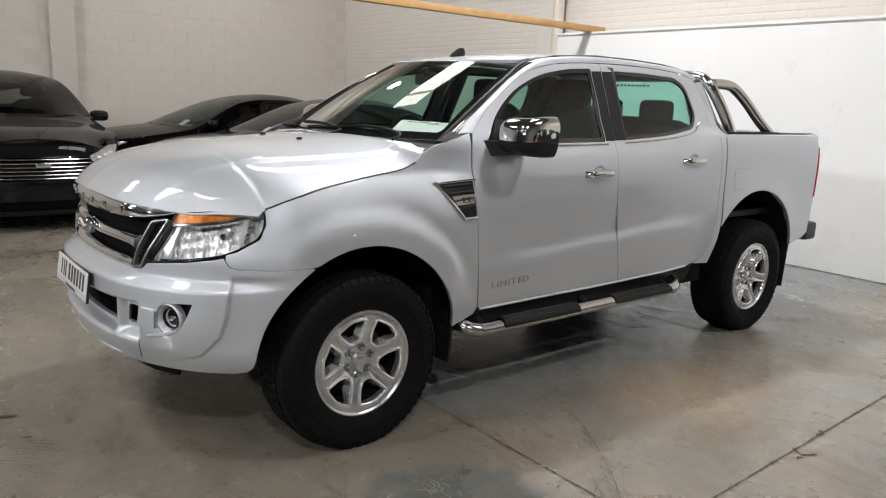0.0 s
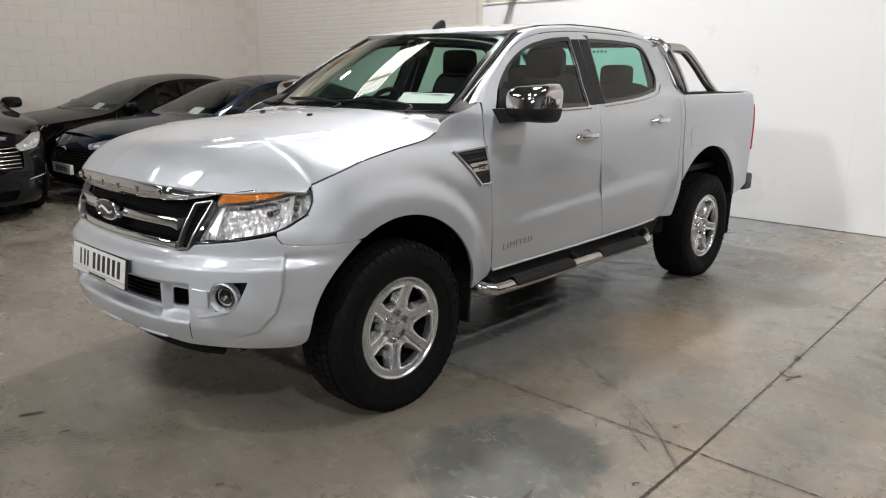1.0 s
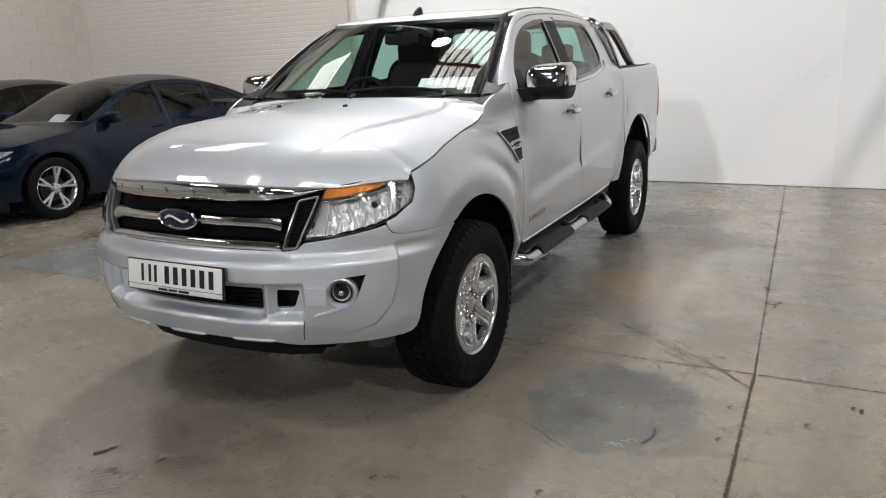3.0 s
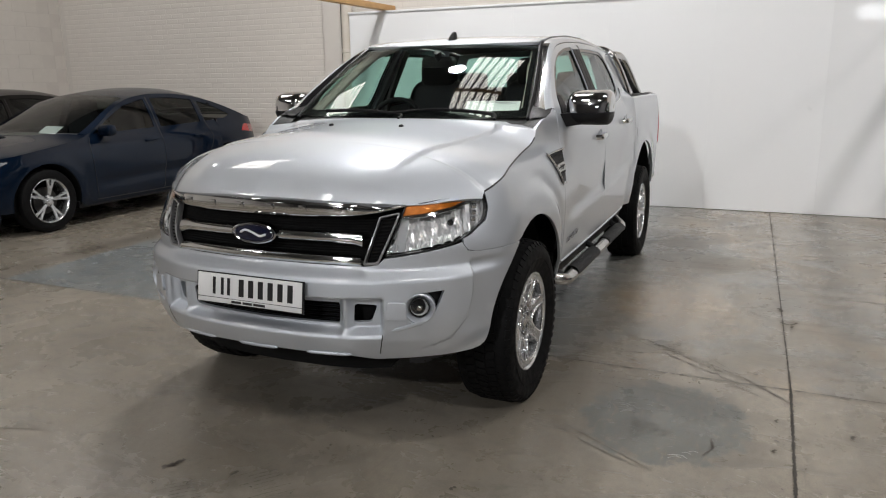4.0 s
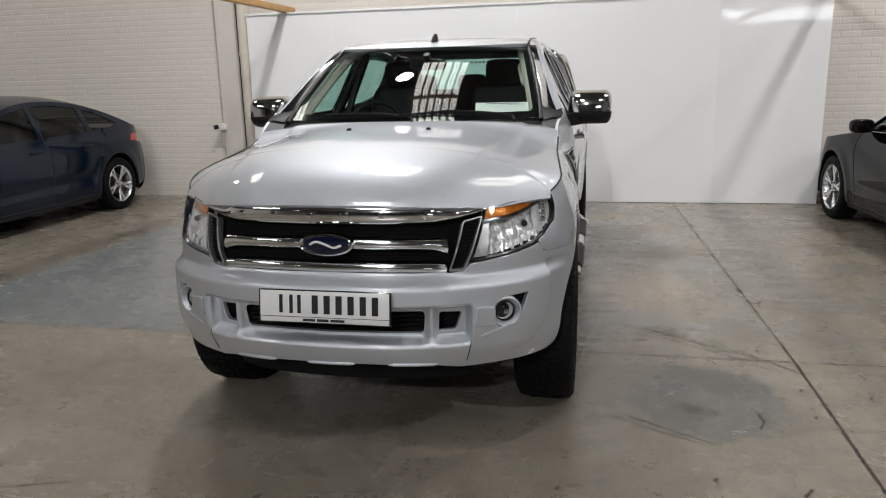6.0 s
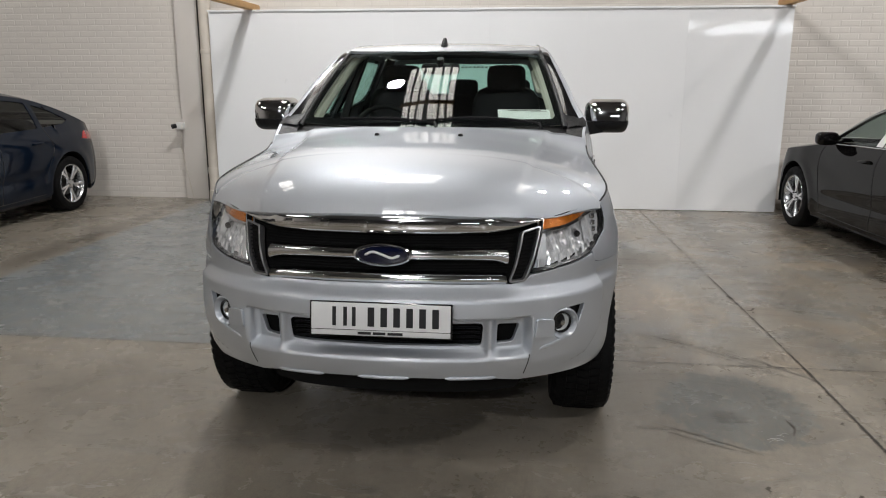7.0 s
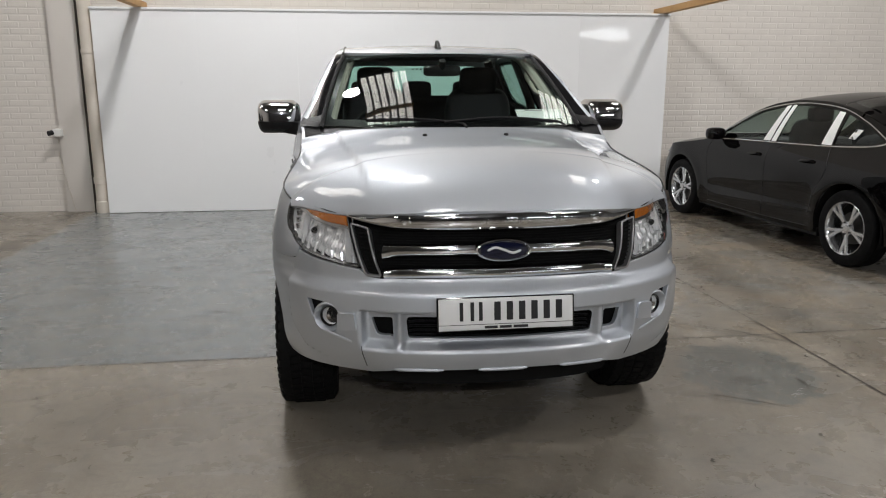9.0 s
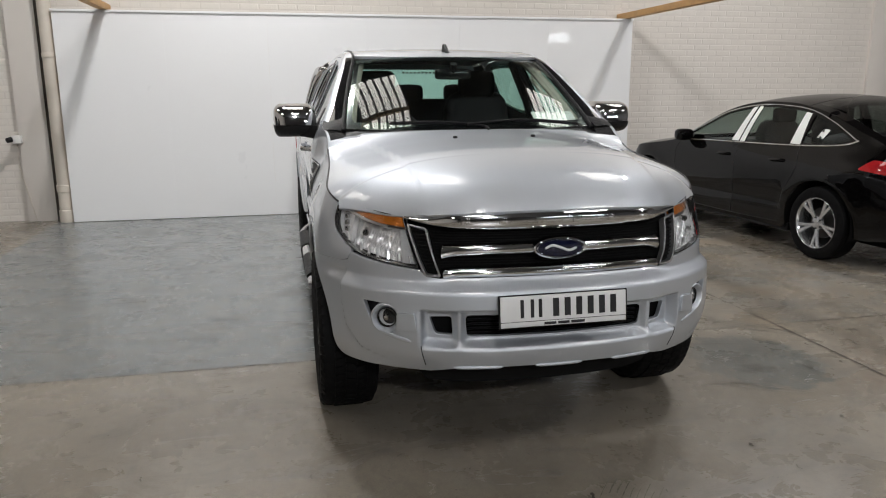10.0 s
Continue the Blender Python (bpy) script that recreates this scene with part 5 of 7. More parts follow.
def build_wheel(name="wheel"):
    """A six-spoke alloy with its tyre; the outer face looks to -y, the hub is the origin."""
    w = new(name)
    w.empty_display_size = .1
    R, W, rr = .386, .128, .234
    prof = [(rr - .012, -.100), (rr, -.112), (rr + .012, -.116), (.28, -.128), (.315, -.133), (.345, -.130), (.365, -.122), (.376, -.108), (.379, -.095), (.380, 0), (.379, .095), (.376, .108), (.345, .130), (.28, .128), (rr, .112)]
    def fuller(mesh):
        """Swells the rubber outside the rim."""
        for i, (x, y, z) in enumerate(mesh.v):
            r = math.hypot(x, z)
            k = 1 + max(r - rr, 0) * .079 / r
            mesh.v[i] = (x * k, y * 1.03, z * k)
        return mesh
    tyre = part("tyre", fuller(Mesh().lathe(prof, 72, "y")), RUBBER, w, "black treaded tyre")
    m = Mesh()
    # tread blocks
    for row, (y0, y1, cnt, sh) in enumerate(((-.112, -.074, 56, 0), (-.068, -.028, 60, .5), (-.022, .022, 60, 0), (.028, .068, 60, .5), (.074, .112, 56, 0))):
        for k in range(cnt):
            a0, a1 = (k + sh + .07) / cnt * 2 * math.pi, (k + sh + .88) / cnt * 2 * math.pi
            sk = .022 * (1 if row % 2 else -1)
            vs = []
            for r in (.372, R - (.004 if row in (0, 4) else 0)):
                for a, y, q in ((a0, y0, 0), (a1, y0, 0), (a1, y1, sk), (a0, y1, sk)):
                    rad = r if not (row == 0 and y == y0 or row == 4 and y == y1) else r - .006
                    vs.append((rad * math.cos(a + q), y, rad * math.sin(a + q)))
            m.add(vs, [(4, 5, 6, 7), (0, 1, 5, 4), (1, 2, 6, 5), (2, 3, 7, 6), (3, 0, 4, 7)])
    # shoulder lugs down the sidewall
    for k in range(56):
        a0, a1 = (k + .12) / 56 * 2 * math.pi, (k + .72) / 56 * 2 * math.pi
        vs = []
        for r, y in ((.377, -.1125), (.358, -.1275)):
            for a in (a0, a1):
                vs.append((r * math.cos(a), y - .004, r * math.sin(a)))
        for r, y in ((.377, -.1125), (.358, -.1275)):
            for a in (a0, a1):
                vs.append((r * math.cos(a), y + .004, r * math.sin(a)))
        m.add(vs, [(0, 1, 3, 2), (0, 4, 5, 1), (2, 3, 7, 6), (0, 2, 6, 4), (1, 5, 7, 3)])
    tagged(part("tread", fuller(m), RUBBER, tyre), kind="stuff")
    rows = [(.300, -.1325), (.3005, -.1338), (.3045, -.1345), (.305, -.1330)]
    part("tyre_ring", fuller(Mesh().lathe(rows, 72, "y")), RUBBER, w)
    face = curve([0, .035, .06, .10, .16, .205, .225, .24], [-.072, -.072, -.074, -.092, -.108, -.113, -.110, -.104])

    def S(x, z):
        x, z = np.asarray(x, float), np.asarray(z, float)
        r, th = np.hypot(x, z), np.arctan2(z, x)
        spoke = np.cos(6 * (th - math.pi / 2))
        return np.stack([x, face(r) + .010 * smooth(.0, 1, spoke) * np.exp(-((r - .13) / .06) ** 2) , z], -1)
    holes = []
    for k in range(6):
        t = math.pi / 2 + math.pi / 6 + k * math.pi / 3
        poly = []
        for r, a in ((.096, -.23), (.130, -.355), (.200, -.392), (.204, 0), (.200, .392), (.130, .355), (.096, .23)):
            poly.append((r * math.cos(t + a), r * math.sin(t + a), .016 if r > .19 and a else .02))
        poly.insert(0, (.090 * math.cos(t), .090 * math.sin(t), .01))
        holes.append(rounded(poly, .016))
    part("rim", panel(S, arc(0, 0, .224, 0, 355, 72), .014, .040, holes, lip=.007, out=(0, 1, 0)), ALLOY, w, "six-spoke silver alloy")
    # raised window edges, their highlight put in as a lighter alloy colour
    for hp in holes:
        L = dense([tuple(np.array(p)) for p in hp], .012)
        P = S(L[:, 0], L[:, 1])
        part("spoke_edge", Mesh().tube([tuple(q) for q in np.vstack([P, P[:1]]) + np.array([0, -.002, 0])], .0062, 8, caps=False, up=(0, 1, 0)), LITALLOY, w)
    part("rim_lip", Mesh().lathe([(.222, -.104), (.226, -.113), (.233, -.118), (.238, -.117), (.239, -.110), (.234, -.100), (.224, -.085)], 72, "y"), ALLOY, w)
    part("barrel", Mesh().lathe([(.222, -.085), (.215, -.05), (.205, -.02), (.205, .10)], 48, "y"), DARK, w)
    part("brake_disc", Mesh().lathe([(.06, -.02), (.155, -.02), (.155, .0), (.06, .0)], 40, "y"), material("brake_iron", (.05, .048, .046), .45, .6, var=.2), w)
    part("brake_drum", Mesh().lathe([(.002, .03), (.205, .03)], 40, "y"), DARK, w)
    part("centre_cap", Mesh().lathe([(.001, -.092), (.022, -.091), (.031, -.087), (.034, -.078), (.034, -.05)], 28, "y"), ALLOY, w)
    for k in range(6):
        t = math.pi / 2 + k * math.pi / 3
        c = (.060 * math.cos(t), 0, .060 * math.sin(t))
        part("nut_recess", Mesh().lathe([(.015, -.0815), (.0145, -.079), (.012, -.0785)], 16, "y", c), BLACK, w)
        part("wheel_nut", Mesh().lathe([(.001, -.093), (.007, -.092), (.0098, -.087), (.0098, -.06)], 6, "y", c), CHROME, w)
    return w


def build_rest():
    w = build_wheel()
    w.parent = truck
    w.matrix_basis = pose(-.010, -.800, .384, 0, 12, 0)
    for u, v, rz, ry in ((3.22, -.785, 0, 40), (-.010, .800, 180, 20), (3.22, .785, 180, 5)):
        copy_thing(w, pose(u, v, .384) @ pose(0, 0, 0, 0, 0, rz) @ pose(0, 0, 0, 0, ry, 0)).parent = truck
    for s in (-1, 1):
        S = side(s)
        # arch liners
        for cu, cz, r in ((0, .40, .512), (3.17, .44, .565)):
            ends = (-2, 175) if cu == 0 else (12, 168)
            m = Mesh().lathe([(r, s * (.82 if cu == 0 else .885)), (r, s * .45)], 30, "y", (cu, 0, cz), ends)
            m.lathe([(r, s * .45), (.02, s * .45)], 30, "y", (cu, 0, cz), ends)
            part("arch_liner", m, DARK, truck)
            L = [(cu + (r - .004) * math.cos(radians(a)), cz + (r - .004) * math.sin(radians(a))) for a in np.linspace(14 if cu == 0 else 18, 117 if cu == 0 else 138, 40)]
            P = S(np.array([p[0] for p in L]), np.array([p[1] for p in L]))
            part("arch_edge", Mesh().grid([P, P + np.array([0, -s * .016, 0])]), SILVER, truck)
        # mud flaps
        for u, z0, z1, h in ((.505, .27, .60, .84), (3.70, .25, .66, .86)):
            m = Mesh().box(-.008, -.10, 0, .008, .10, z1 - z0, .005)
            part("mud_flap", m, BLACK, truck, at=pose(u, s * (h - .07), z0, 0, 4, 0))
        # load bed side
        ra = arc(3.17, .44, .56, 142, 14, 40)
        bedp = [(2.735, 1.365), (2.735, .80)] + ra + [(3.74, .585), (3.90, .60), (4.035, .66), (4.042, .80), (4.035, 1.30), (4.01, 1.362)]
        bd = part("load_bed_side", panel(S, bedp, .045, .02), SILVER, truck)
        # gap between cab and bed
        part("bed_seam", panel(S, [(2.70, .62), (2.74, .62), (2.74, 1.36), (2.70, 1.36)], .05, 0, off=-.022), DARK, truck)
        uu = np.linspace(2.735, 4.03, 20)
        P = S(uu, np.full(20, 1.364))
        rows = [P, P + np.array([0, -s * .012, .010]), P + np.array([0, -s * .05, .013]), P + np.array([0, -s * .075, .006]), P + np.array([0, -s * .078, -.06]), P + np.array([0, -s * .078, -.30])]
        part("bed_rail", Mesh().grid(rows), SILVER, bd)
        part("bed_liner_cap", Mesh().grid([P + np.array([0, -s * .030, .016]), P + np.array([0, -s * .055, .020]), P + np.array([0, -s * .09, .014]), P + np.array([0, -s * .095, -.2])]), BLACK, bd)
        # filler flap
        if s < 0:
            fo = rounded([(2.835, 1.015), (3.015, 1.015), (3.015, 1.155), (2.835, 1.155)], .035)
            fi = [tuple(np.array([2.925, 1.085]) + (np.array(p) - np.array([2.925, 1.085])) * .978) for p in fo]
            part("filler_flap", panel(S, fi, .03, .004, off=.0025), SILVER, bd)
            part("filler_gap", panel(S, fo, .03, 0, [fi], off=.0012), DARK, bd)
        # tail lamp
        tl = rounded([(3.985, .92), (4.052, .90), (4.056, 1.29), (4.015, 1.285), (3.992, 1.10)], .02)
        part("tail_light", panel(S, tl, .03, .03, off=.006), RED, truck)
        # rear corner
        for z0, z1, mt, nm in ((.66, .905, SILVER, "rear_corner"), (.905, 1.288, RED, "lamp_corner"), (1.288, 1.355, SILVER, "rear_corner")):
            rows = [[(4.042 + .034 * math.sin(t), float(S(np.array([4.035]), np.array([z]))[0][1]) - s * .05 * (1 - math.cos(t)), z) for t in np.linspace(0, math.pi / 2, 6)] for z in np.linspace(z0, z1, 6)]
            part(nm, Mesh().grid(rows), mt, bd)
        # side step
        p = spline([(.585, s * .80, .450), (.595, s * .858, .440), (.64, s * .900, .426), (.75, s * .908, .420), (1.4, s * .909, .422), (2.15, s * .908, .428), (2.27, s * .900, .436), (2.335, s * .855, .458), (2.36, s * .80, .50)], 8)
        st = part("side_step", Mesh().tube([tuple(q) for q in p], .040, 16, squash=(1.0, .85)), STEEL, truck, "polished tubular side step")
        for u0, u1 in ((.80, 1.36), (1.66, 2.20)):
            rows = []
            for u in np.linspace(u0, u1, 3):
                rows.append([(u, s * (.909 + .044 * math.cos(t)), .423 + .040 * math.sin(t)) for t in np.linspace(radians(-5), radians(185), 14)])
            part("tread_pad", Mesh().grid(rows), BLACK, st, "black ribbed tread pad")
            for k in range(9):
                t = radians(35 + k * 14)
                part("tread_rib", Mesh().tube([(u0 + .02, s * (.909 + .0445 * math.cos(t)), .423 + .0405 * math.sin(t)), (u1 - .02, s * (.909 + .0445 * math.cos(t)), .423 + .0405 * math.sin(t))], .003, 5), BLACK, st)
        for u in (.70, 1.48, 2.24):
            part("step_bracket", Mesh().tube([(u, s * .60, .47), (u, s * .80, .47), (u, s * .89, .425)], .022, 8), BLACK, st)
        # mirror: half-round head, chrome above, black below
        mr = thing("wing_mirror", "", "")
        mr.parent = truck
        tagged(mr, "chrome-capped door mirror on black base")

        def head(z0, z1, grow=0.0):
            rows = []
            for z in np.linspace(z0, z1, 9):
                t = (z - 1.275) / (1.460 - 1.275)
                k = (1 - abs(2 * t - 1) ** 3.2) ** .5 if 0 < t < 1 else 0.02
                wd = .122 * (.80 + .20 * k) * (1 if t < .8 else 1 - (t - .8) * .6) + grow
                dp = .104 * (.25 + .75 * k) + grow
                cy = .968 + .012 * t
                row = []
                for a in np.linspace(-90, 90, 19):
                    c, q = math.cos(radians(a)), math.sin(radians(a))
                    ee = .55
                    row.append((.876 + .015 * t - dp * 1.55 * abs(c) ** ee, s * (cy + wd * math.copysign(abs(q) ** ee, q)), z))
                row += [(.928 + .01 * t, s * (cy + wd * .97), z), (.928 + .01 * t, s * (cy - wd * .97), z)]
                rows.append(row)
            m = Mesh().grid(rows, closed=True)
            m.fan(rows[0]).fan(rows[-1])
            return m
        part("cap", head(1.343, 1.460), CHROME, mr, "chrome mirror cap", angle=70)
        part("base", head(1.272, 1.340, .004), BLACK, mr, "black mirror base", angle=70)
        part("arm", Mesh().grid([[(.66, s * .835, 1.265), (.82, s * .83, 1.265), (.82, s * .83, 1.338), (.66, s * .835, 1.338)], [(.71, s * .88, 1.268), (.85, s * .88, 1.27), (.85, s * .88, 1.338), (.71, s * .88, 1.338)], [(.76, s * .95, 1.278), (.87, s * .95, 1.275), (.87, s * .95, 1.335), (.76, s * .95, 1.335)]], closed=True), BLACK, mr)
        part("mirror_glass", Mesh().box(.926, min(s * .88, s * 1.06), 1.30, .933, max(s * .88, s * 1.06), 1.438, .003), CHROME, mr)
        part("repeater", Mesh().tube([tuple(q) for q in spline([(.80, s * 1.030, 1.372), (.83, s * 1.070, 1.374), (.88, s * 1.090, 1.376), (.912, s * 1.088, 1.378)], 5)], [.004] + [.016] * 14 + [.006], 8, squash=(.5, 1.2)), material("repeater_lens", (.75, .76, .78), .1, .3, coat=1.0, var=.2, var_scale=80) if s < 0 else bpy.data.materials["repeater_lens"], mr)
        # wing vent with displacement figures
        vo = [(.392, 1.143), (.588, 1.158), (.607, .985), (.528, .985), (.462, 1.062)]
        vl = spline([(.600, 1.160), (.392, 1.145), (.392, 1.144), (.462, 1.062), (.528, .985), (.529, .984), (.607, .983)], 5)
        vn = part("wing_vent", Mesh().tube([tuple(q) for q in S(vl[:, 0], vl[:, 1]) + np.array([0, s * .008, 0])], .0052, 8), CHROME, truck, "black vent with chrome frame")
        part("vent_backing", panel(S, rounded(vo, .012), .03, .004, off=.004), BLACK, vn)
        for k in range(4):
            z = 1.13 - k * .033
            p = S(np.array([.428 + k * .018 + (.02 if k > 2 else 0), .578 + k * .003]), np.array([z, z + .010]))
            part("vent_slat", Mesh().tube([tuple(q + np.array([0, s * .006, 0])) for q in p], .006, 6), BLACK, vn)
        part("vent_plaque", panel(S, [(.462, 1.083), (.592, 1.092), (.598, 1.050), (.486, 1.044)], .04, .006, off=.010), STEEL, vn)
        q = S(np.array([.540]), np.array([1.068]))[0]
        face = pose(q[0], q[1] + s * .0125, q[2], 90, 0, 0 if s < 0 else 180)
        words("vent_figures", "2.2", .036, INK, vn, face, .001, 1.15)
        # trim name on the door
        x = -.112
        for ch, wd in zip("LIMITED", (.029, .018, .040, .018, .034, .032, .034)):
            lt = words("letter", ch, .048, GREYINK, d1_of[s], Matrix.Identity(4), .001, 1.0)
            for q in lt.data.vertices:
                u = .885 - s * 1.28 * (q.co.x + x + wd / 2)
                z = .632 + q.co.y + .04 * (u - .885)
                c = S(np.array([u]), np.array([z]))[0]
                q.co = (c[0], c[1] + s * (.0015 + q.co.z), c[2])
            x += wd
        # roll bar
        p = spline([(2.915, s * .80, 1.375), (2.86, s * .765, 1.50), (2.80, s * .715, 1.63), (2.78, s * .66, 1.705), (2.785, s * .575, 1.735), (2.79, s * .30, 1.745), (2.79, 0, 1.748)], 8)
        if s < 0:
            rb = thing("roll_bar", "", "")
            rb.parent = truck
            tagged(rb, "polished tubular roll bar over the load bed")
            build_rest.rb = rb
        rb = build_rest.rb
        part("hoop", Mesh().tube([tuple(q) for q in p], .036, 16), CHROME, rb)
        p = spline([(2.80, s * .690, 1.690), (2.92, s * .705, 1.692), (3.02, s * .718, 1.672), (3.14, s * .745, 1.590), (3.29, s * .778, 1.460), (3.41, s * .80, 1.375)], 8)
        part("rail_tube", Mesh().tube([tuple(q) for q in p], .034, 16), STEEL, rb)
        part("rail_foot", Mesh().box(2.85, min(s * .755, s * .845), 1.372, 3.47, max(s * .755, s * .845), 1.388, .004), BLACK, rb)
    # tailgate, bed floor, bulkhead
    tg = part("tailgate", Mesh().box(4.015, -.76, .70, 4.075, .76, 1.375, .012), SILVER, truck)
    part("tailgate_handle", Mesh().box(4.07, -.10, 1.20, 4.092, .10, 1.26, .006), CHROME, tg)
    part("bed_floor", Mesh().box(2.80, -.78, .80, 3.99, .78, .84), BLACK, truck)
    part("bed_front", Mesh().box(2.775, -.80, .80, 2.80, .80, 1.355, .005), BLACK, truck)
    part("rear_bumper", Mesh().box(4.06, -.86, .56, 4.22, .86, .70, .03), TRIM, truck)
    part("rear_bumper_step", Mesh().box(4.05, -.70, .70, 4.19, .70, .715, .004), BLACK, truck)
    # chassis and floor pan
    ch = part("chassis", Mesh().box(-.55, -.44, .40, 4.0, -.34, .56, .01).box(-.55, .34, .40, 4.0, .44, .56, .01), DARK, truck)
    part("floor_pan", Mesh().box(.5, -.80, .40, 2.72, .80, .56), DARK, truck)
    part("engine_block", Mesh().box(-.60, -.42, .42, .42, .42, 1.02), DARK, truck)
    part("bulkhead", Mesh().box(.42, -.78, .50, .46, .78, 1.27), DARK, truck)
    part("front_axle", Mesh().tube([(0, -.72, .386), (0, .72, .386)], .05, 10).lathe([(.16, -.70), (.16, -.62)], 20, "y", (0, 0, .386)), DARK, truck)
    part("rear_axle", Mesh().tube([(3.22, -.72, .386), (3.22, .72, .386)], .06, 10).lathe([(.001, -.12), (.13, -.08), (.15, 0), (.13, .08), (.001, .12)], 20, "y", (3.22, 0, .386)), DARK, truck)
    part("sump_guard", Mesh().box(-.55, -.46, .30, .35, .46, .33, .01), DARK, truck)
    # cabin
    dash = [[(.50, v, 1.275 + .005) for v in np.linspace(-.70, .70, 21)]]
    for u, z in ((.62, 1.300), (.78, 1.305), (.90, 1.285), (.95, 1.22), (.93, 1.05), (.85, .85)):
        dash.append([(u + .05 * abs(v), v * (1.06 if u > .6 else 1.0), z + (.035 * math.exp(-((v - .37) / .17) ** 2) if .7 < u < .94 else 0)) for v in np.linspace(-.70, .70, 21)])
    part("dashboard", Mesh().grid(dash), TRIM, truck, "dark grey dashboard")
    sw = part("steering_wheel", Mesh().lathe([(.185 + .016 * math.cos(t), .016 * math.sin(t)) for t in np.linspace(0, 2 * math.pi, 11)], 40, "x"), BLACK, truck, "black steering wheel", at=pose(1.06, .37, 1.235, 0, 24, 0))
    part("wheel_hub", Mesh().lathe([(.07, .03), (.075, 0), (.06, -.03), (.001, -.035)], 20, "x"), BLACK, sw)
    for a in (0, 180, 270):
        part("wheel_spoke", Mesh().tube([(0, .05 * math.cos(radians(a)), .05 * math.sin(radians(a))), (0, .18 * math.cos(radians(a)), .18 * math.sin(radians(a)))], .016, 8, squash=(.6, 1)), BLACK, sw)

    for v in (-.37, .37):
        st = thing("front_seat", "", "")
        st.parent = truck
        tagged(st, "dark cloth front seat with headrest")
        part("seat_cushion", pillow(1.42, v, .90, .27, .25, .10), SEAT, st)
        part("backrest", pillow(1.74, v, 1.20, .09, .245, .34).move(Matrix.Translation((1.70, v, 1.0)) @ pose(0, 0, 0, 0, 12, 0) @ Matrix.Translation((-1.70, -v, -1.0))), SEAT, st)
        part("headrest", pillow(1.80, v, 1.575, .055, .135, .095), SEAT, st)
        part("headrest_post", Mesh().tube([(1.795, v - .06, 1.40), (1.80, v - .06, 1.55)], .008, 8).tube([(1.795, v + .06, 1.40), (1.80, v + .06, 1.55)], .008, 8), STEEL, st)
    bn = thing("rear_bench", "", "")
    bn.parent = truck
    tagged(bn, "dark cloth rear bench with three headrests")
    part("bench_cushion", pillow(2.28, 0, .92, .25, .68, .10, .3), SEAT, bn)
    part("bench_back", pillow(2.60, 0, 1.18, .08, .70, .28, .3), SEAT, bn)
    for v in (-.42, 0, .42):
        part("headrest", pillow(2.60, v, 1.50, .05, .12, .075), SEAT, bn)
    # linings
    hl = lambda u, v: roof(u, v) - np.array([0, 0, .045])
    part("headliner", panel(hl, [(1.16, -.56), (1.16, .56), (2.66, .55), (2.66, -.55)], .1, 0), HEADLINING, truck)
    for s in (-1, 1):
        S = side(s)
        p = [(u + .035, s * (v - .040), z - .03) for u, v, z in RAIL[:6]]
        part("pillar_lining", Mesh().tube([tuple(q) for q in spline(p, 4)], .030, 8), CREAM, truck)
        part("centre_pillar", Mesh().tube([(1.70, s * .79, .60), (1.70, s * .79, 1.25), (1.74, s * .735, 1.45), (1.775, s * .625, 1.73)], .05, 8, squash=(1.4, .5)), TRIM, truck)
        part("rear_pillar", Mesh().tube([(2.66, s * .78, 1.20), (2.65, s * .72, 1.45), (2.63, s * .60, 1.73)], .06, 8, squash=(1.2, .5)), TRIM, truck)
        part("door_lining", panel(S, [(.72, .56), (2.55, .58), (2.60, 1.28), (.72, 1.26)], .12, 0, off=-.06), TRIM, truck)
    part("grab_handle", Mesh().tube([tuple(q) for q in spline([(.90, -.635, 1.515), (.93, -.590, 1.50), (1.0, -.568, 1.545), (1.08, -.550, 1.605), (1.10, -.58, 1.63)], 6)], .013, 8), CREAM, truck)
    mi = part("interior_mirror", pillow(.98, 0, 1.63, .018, .115, .034, .4), GLOSSBLACK, truck, "black interior mirror")
    part("mirror_stalk", Mesh().tube([(.98, 0, 1.645), (.955, 0, 1.69)], .022, 8), BLACK, mi)
    sg = part("dash_sign", panel(screen, [(-.655, .080), (-.375, .084), (-.365, .205), (-.645, .198)], .05, .002, off=-.016), PAPER, truck, "white paper sign leaning on the windscreen")
    part("sign_line", panel(screen, [(-.60, .180), (-.42, .183), (-.42, .189), (-.60, .186)], .05, 0, off=-.013), INK, sg)
    part("sign_line", panel(screen, [(-.63, .168), (-.54, .169), (-.54, .174), (-.63, .173)], .05, 0, off=-.013), GREYINK, sg)
    part("tax_disc", panel(screen, [(.50, .90), (.57, .90), (.56, .945), (.49, .945)], .05, 0, off=-.008), PAPER, truck)
    for k in range(9):
        y = .02 - k * .033
        part("window_mark", Mesh().box(2.725, y - .009, 1.664, 2.728, y + .009, 1.678), INK, truck)


build_rest()

# ---------------------------------------------------------------- the other cars
DARKGLASS = glass("tinted_glass", (0.16, 0.17, 0.165), film=.9)
PALEGLASS = glass("pale_glass", (0.50, 0.58, 0.55), film=.9)


def car_paint(name, base, metal=.3):
    return material(name, base, .30, metal, coat=.65, spec=.0, var=.05, var_scale=900, coat_rough=.02)


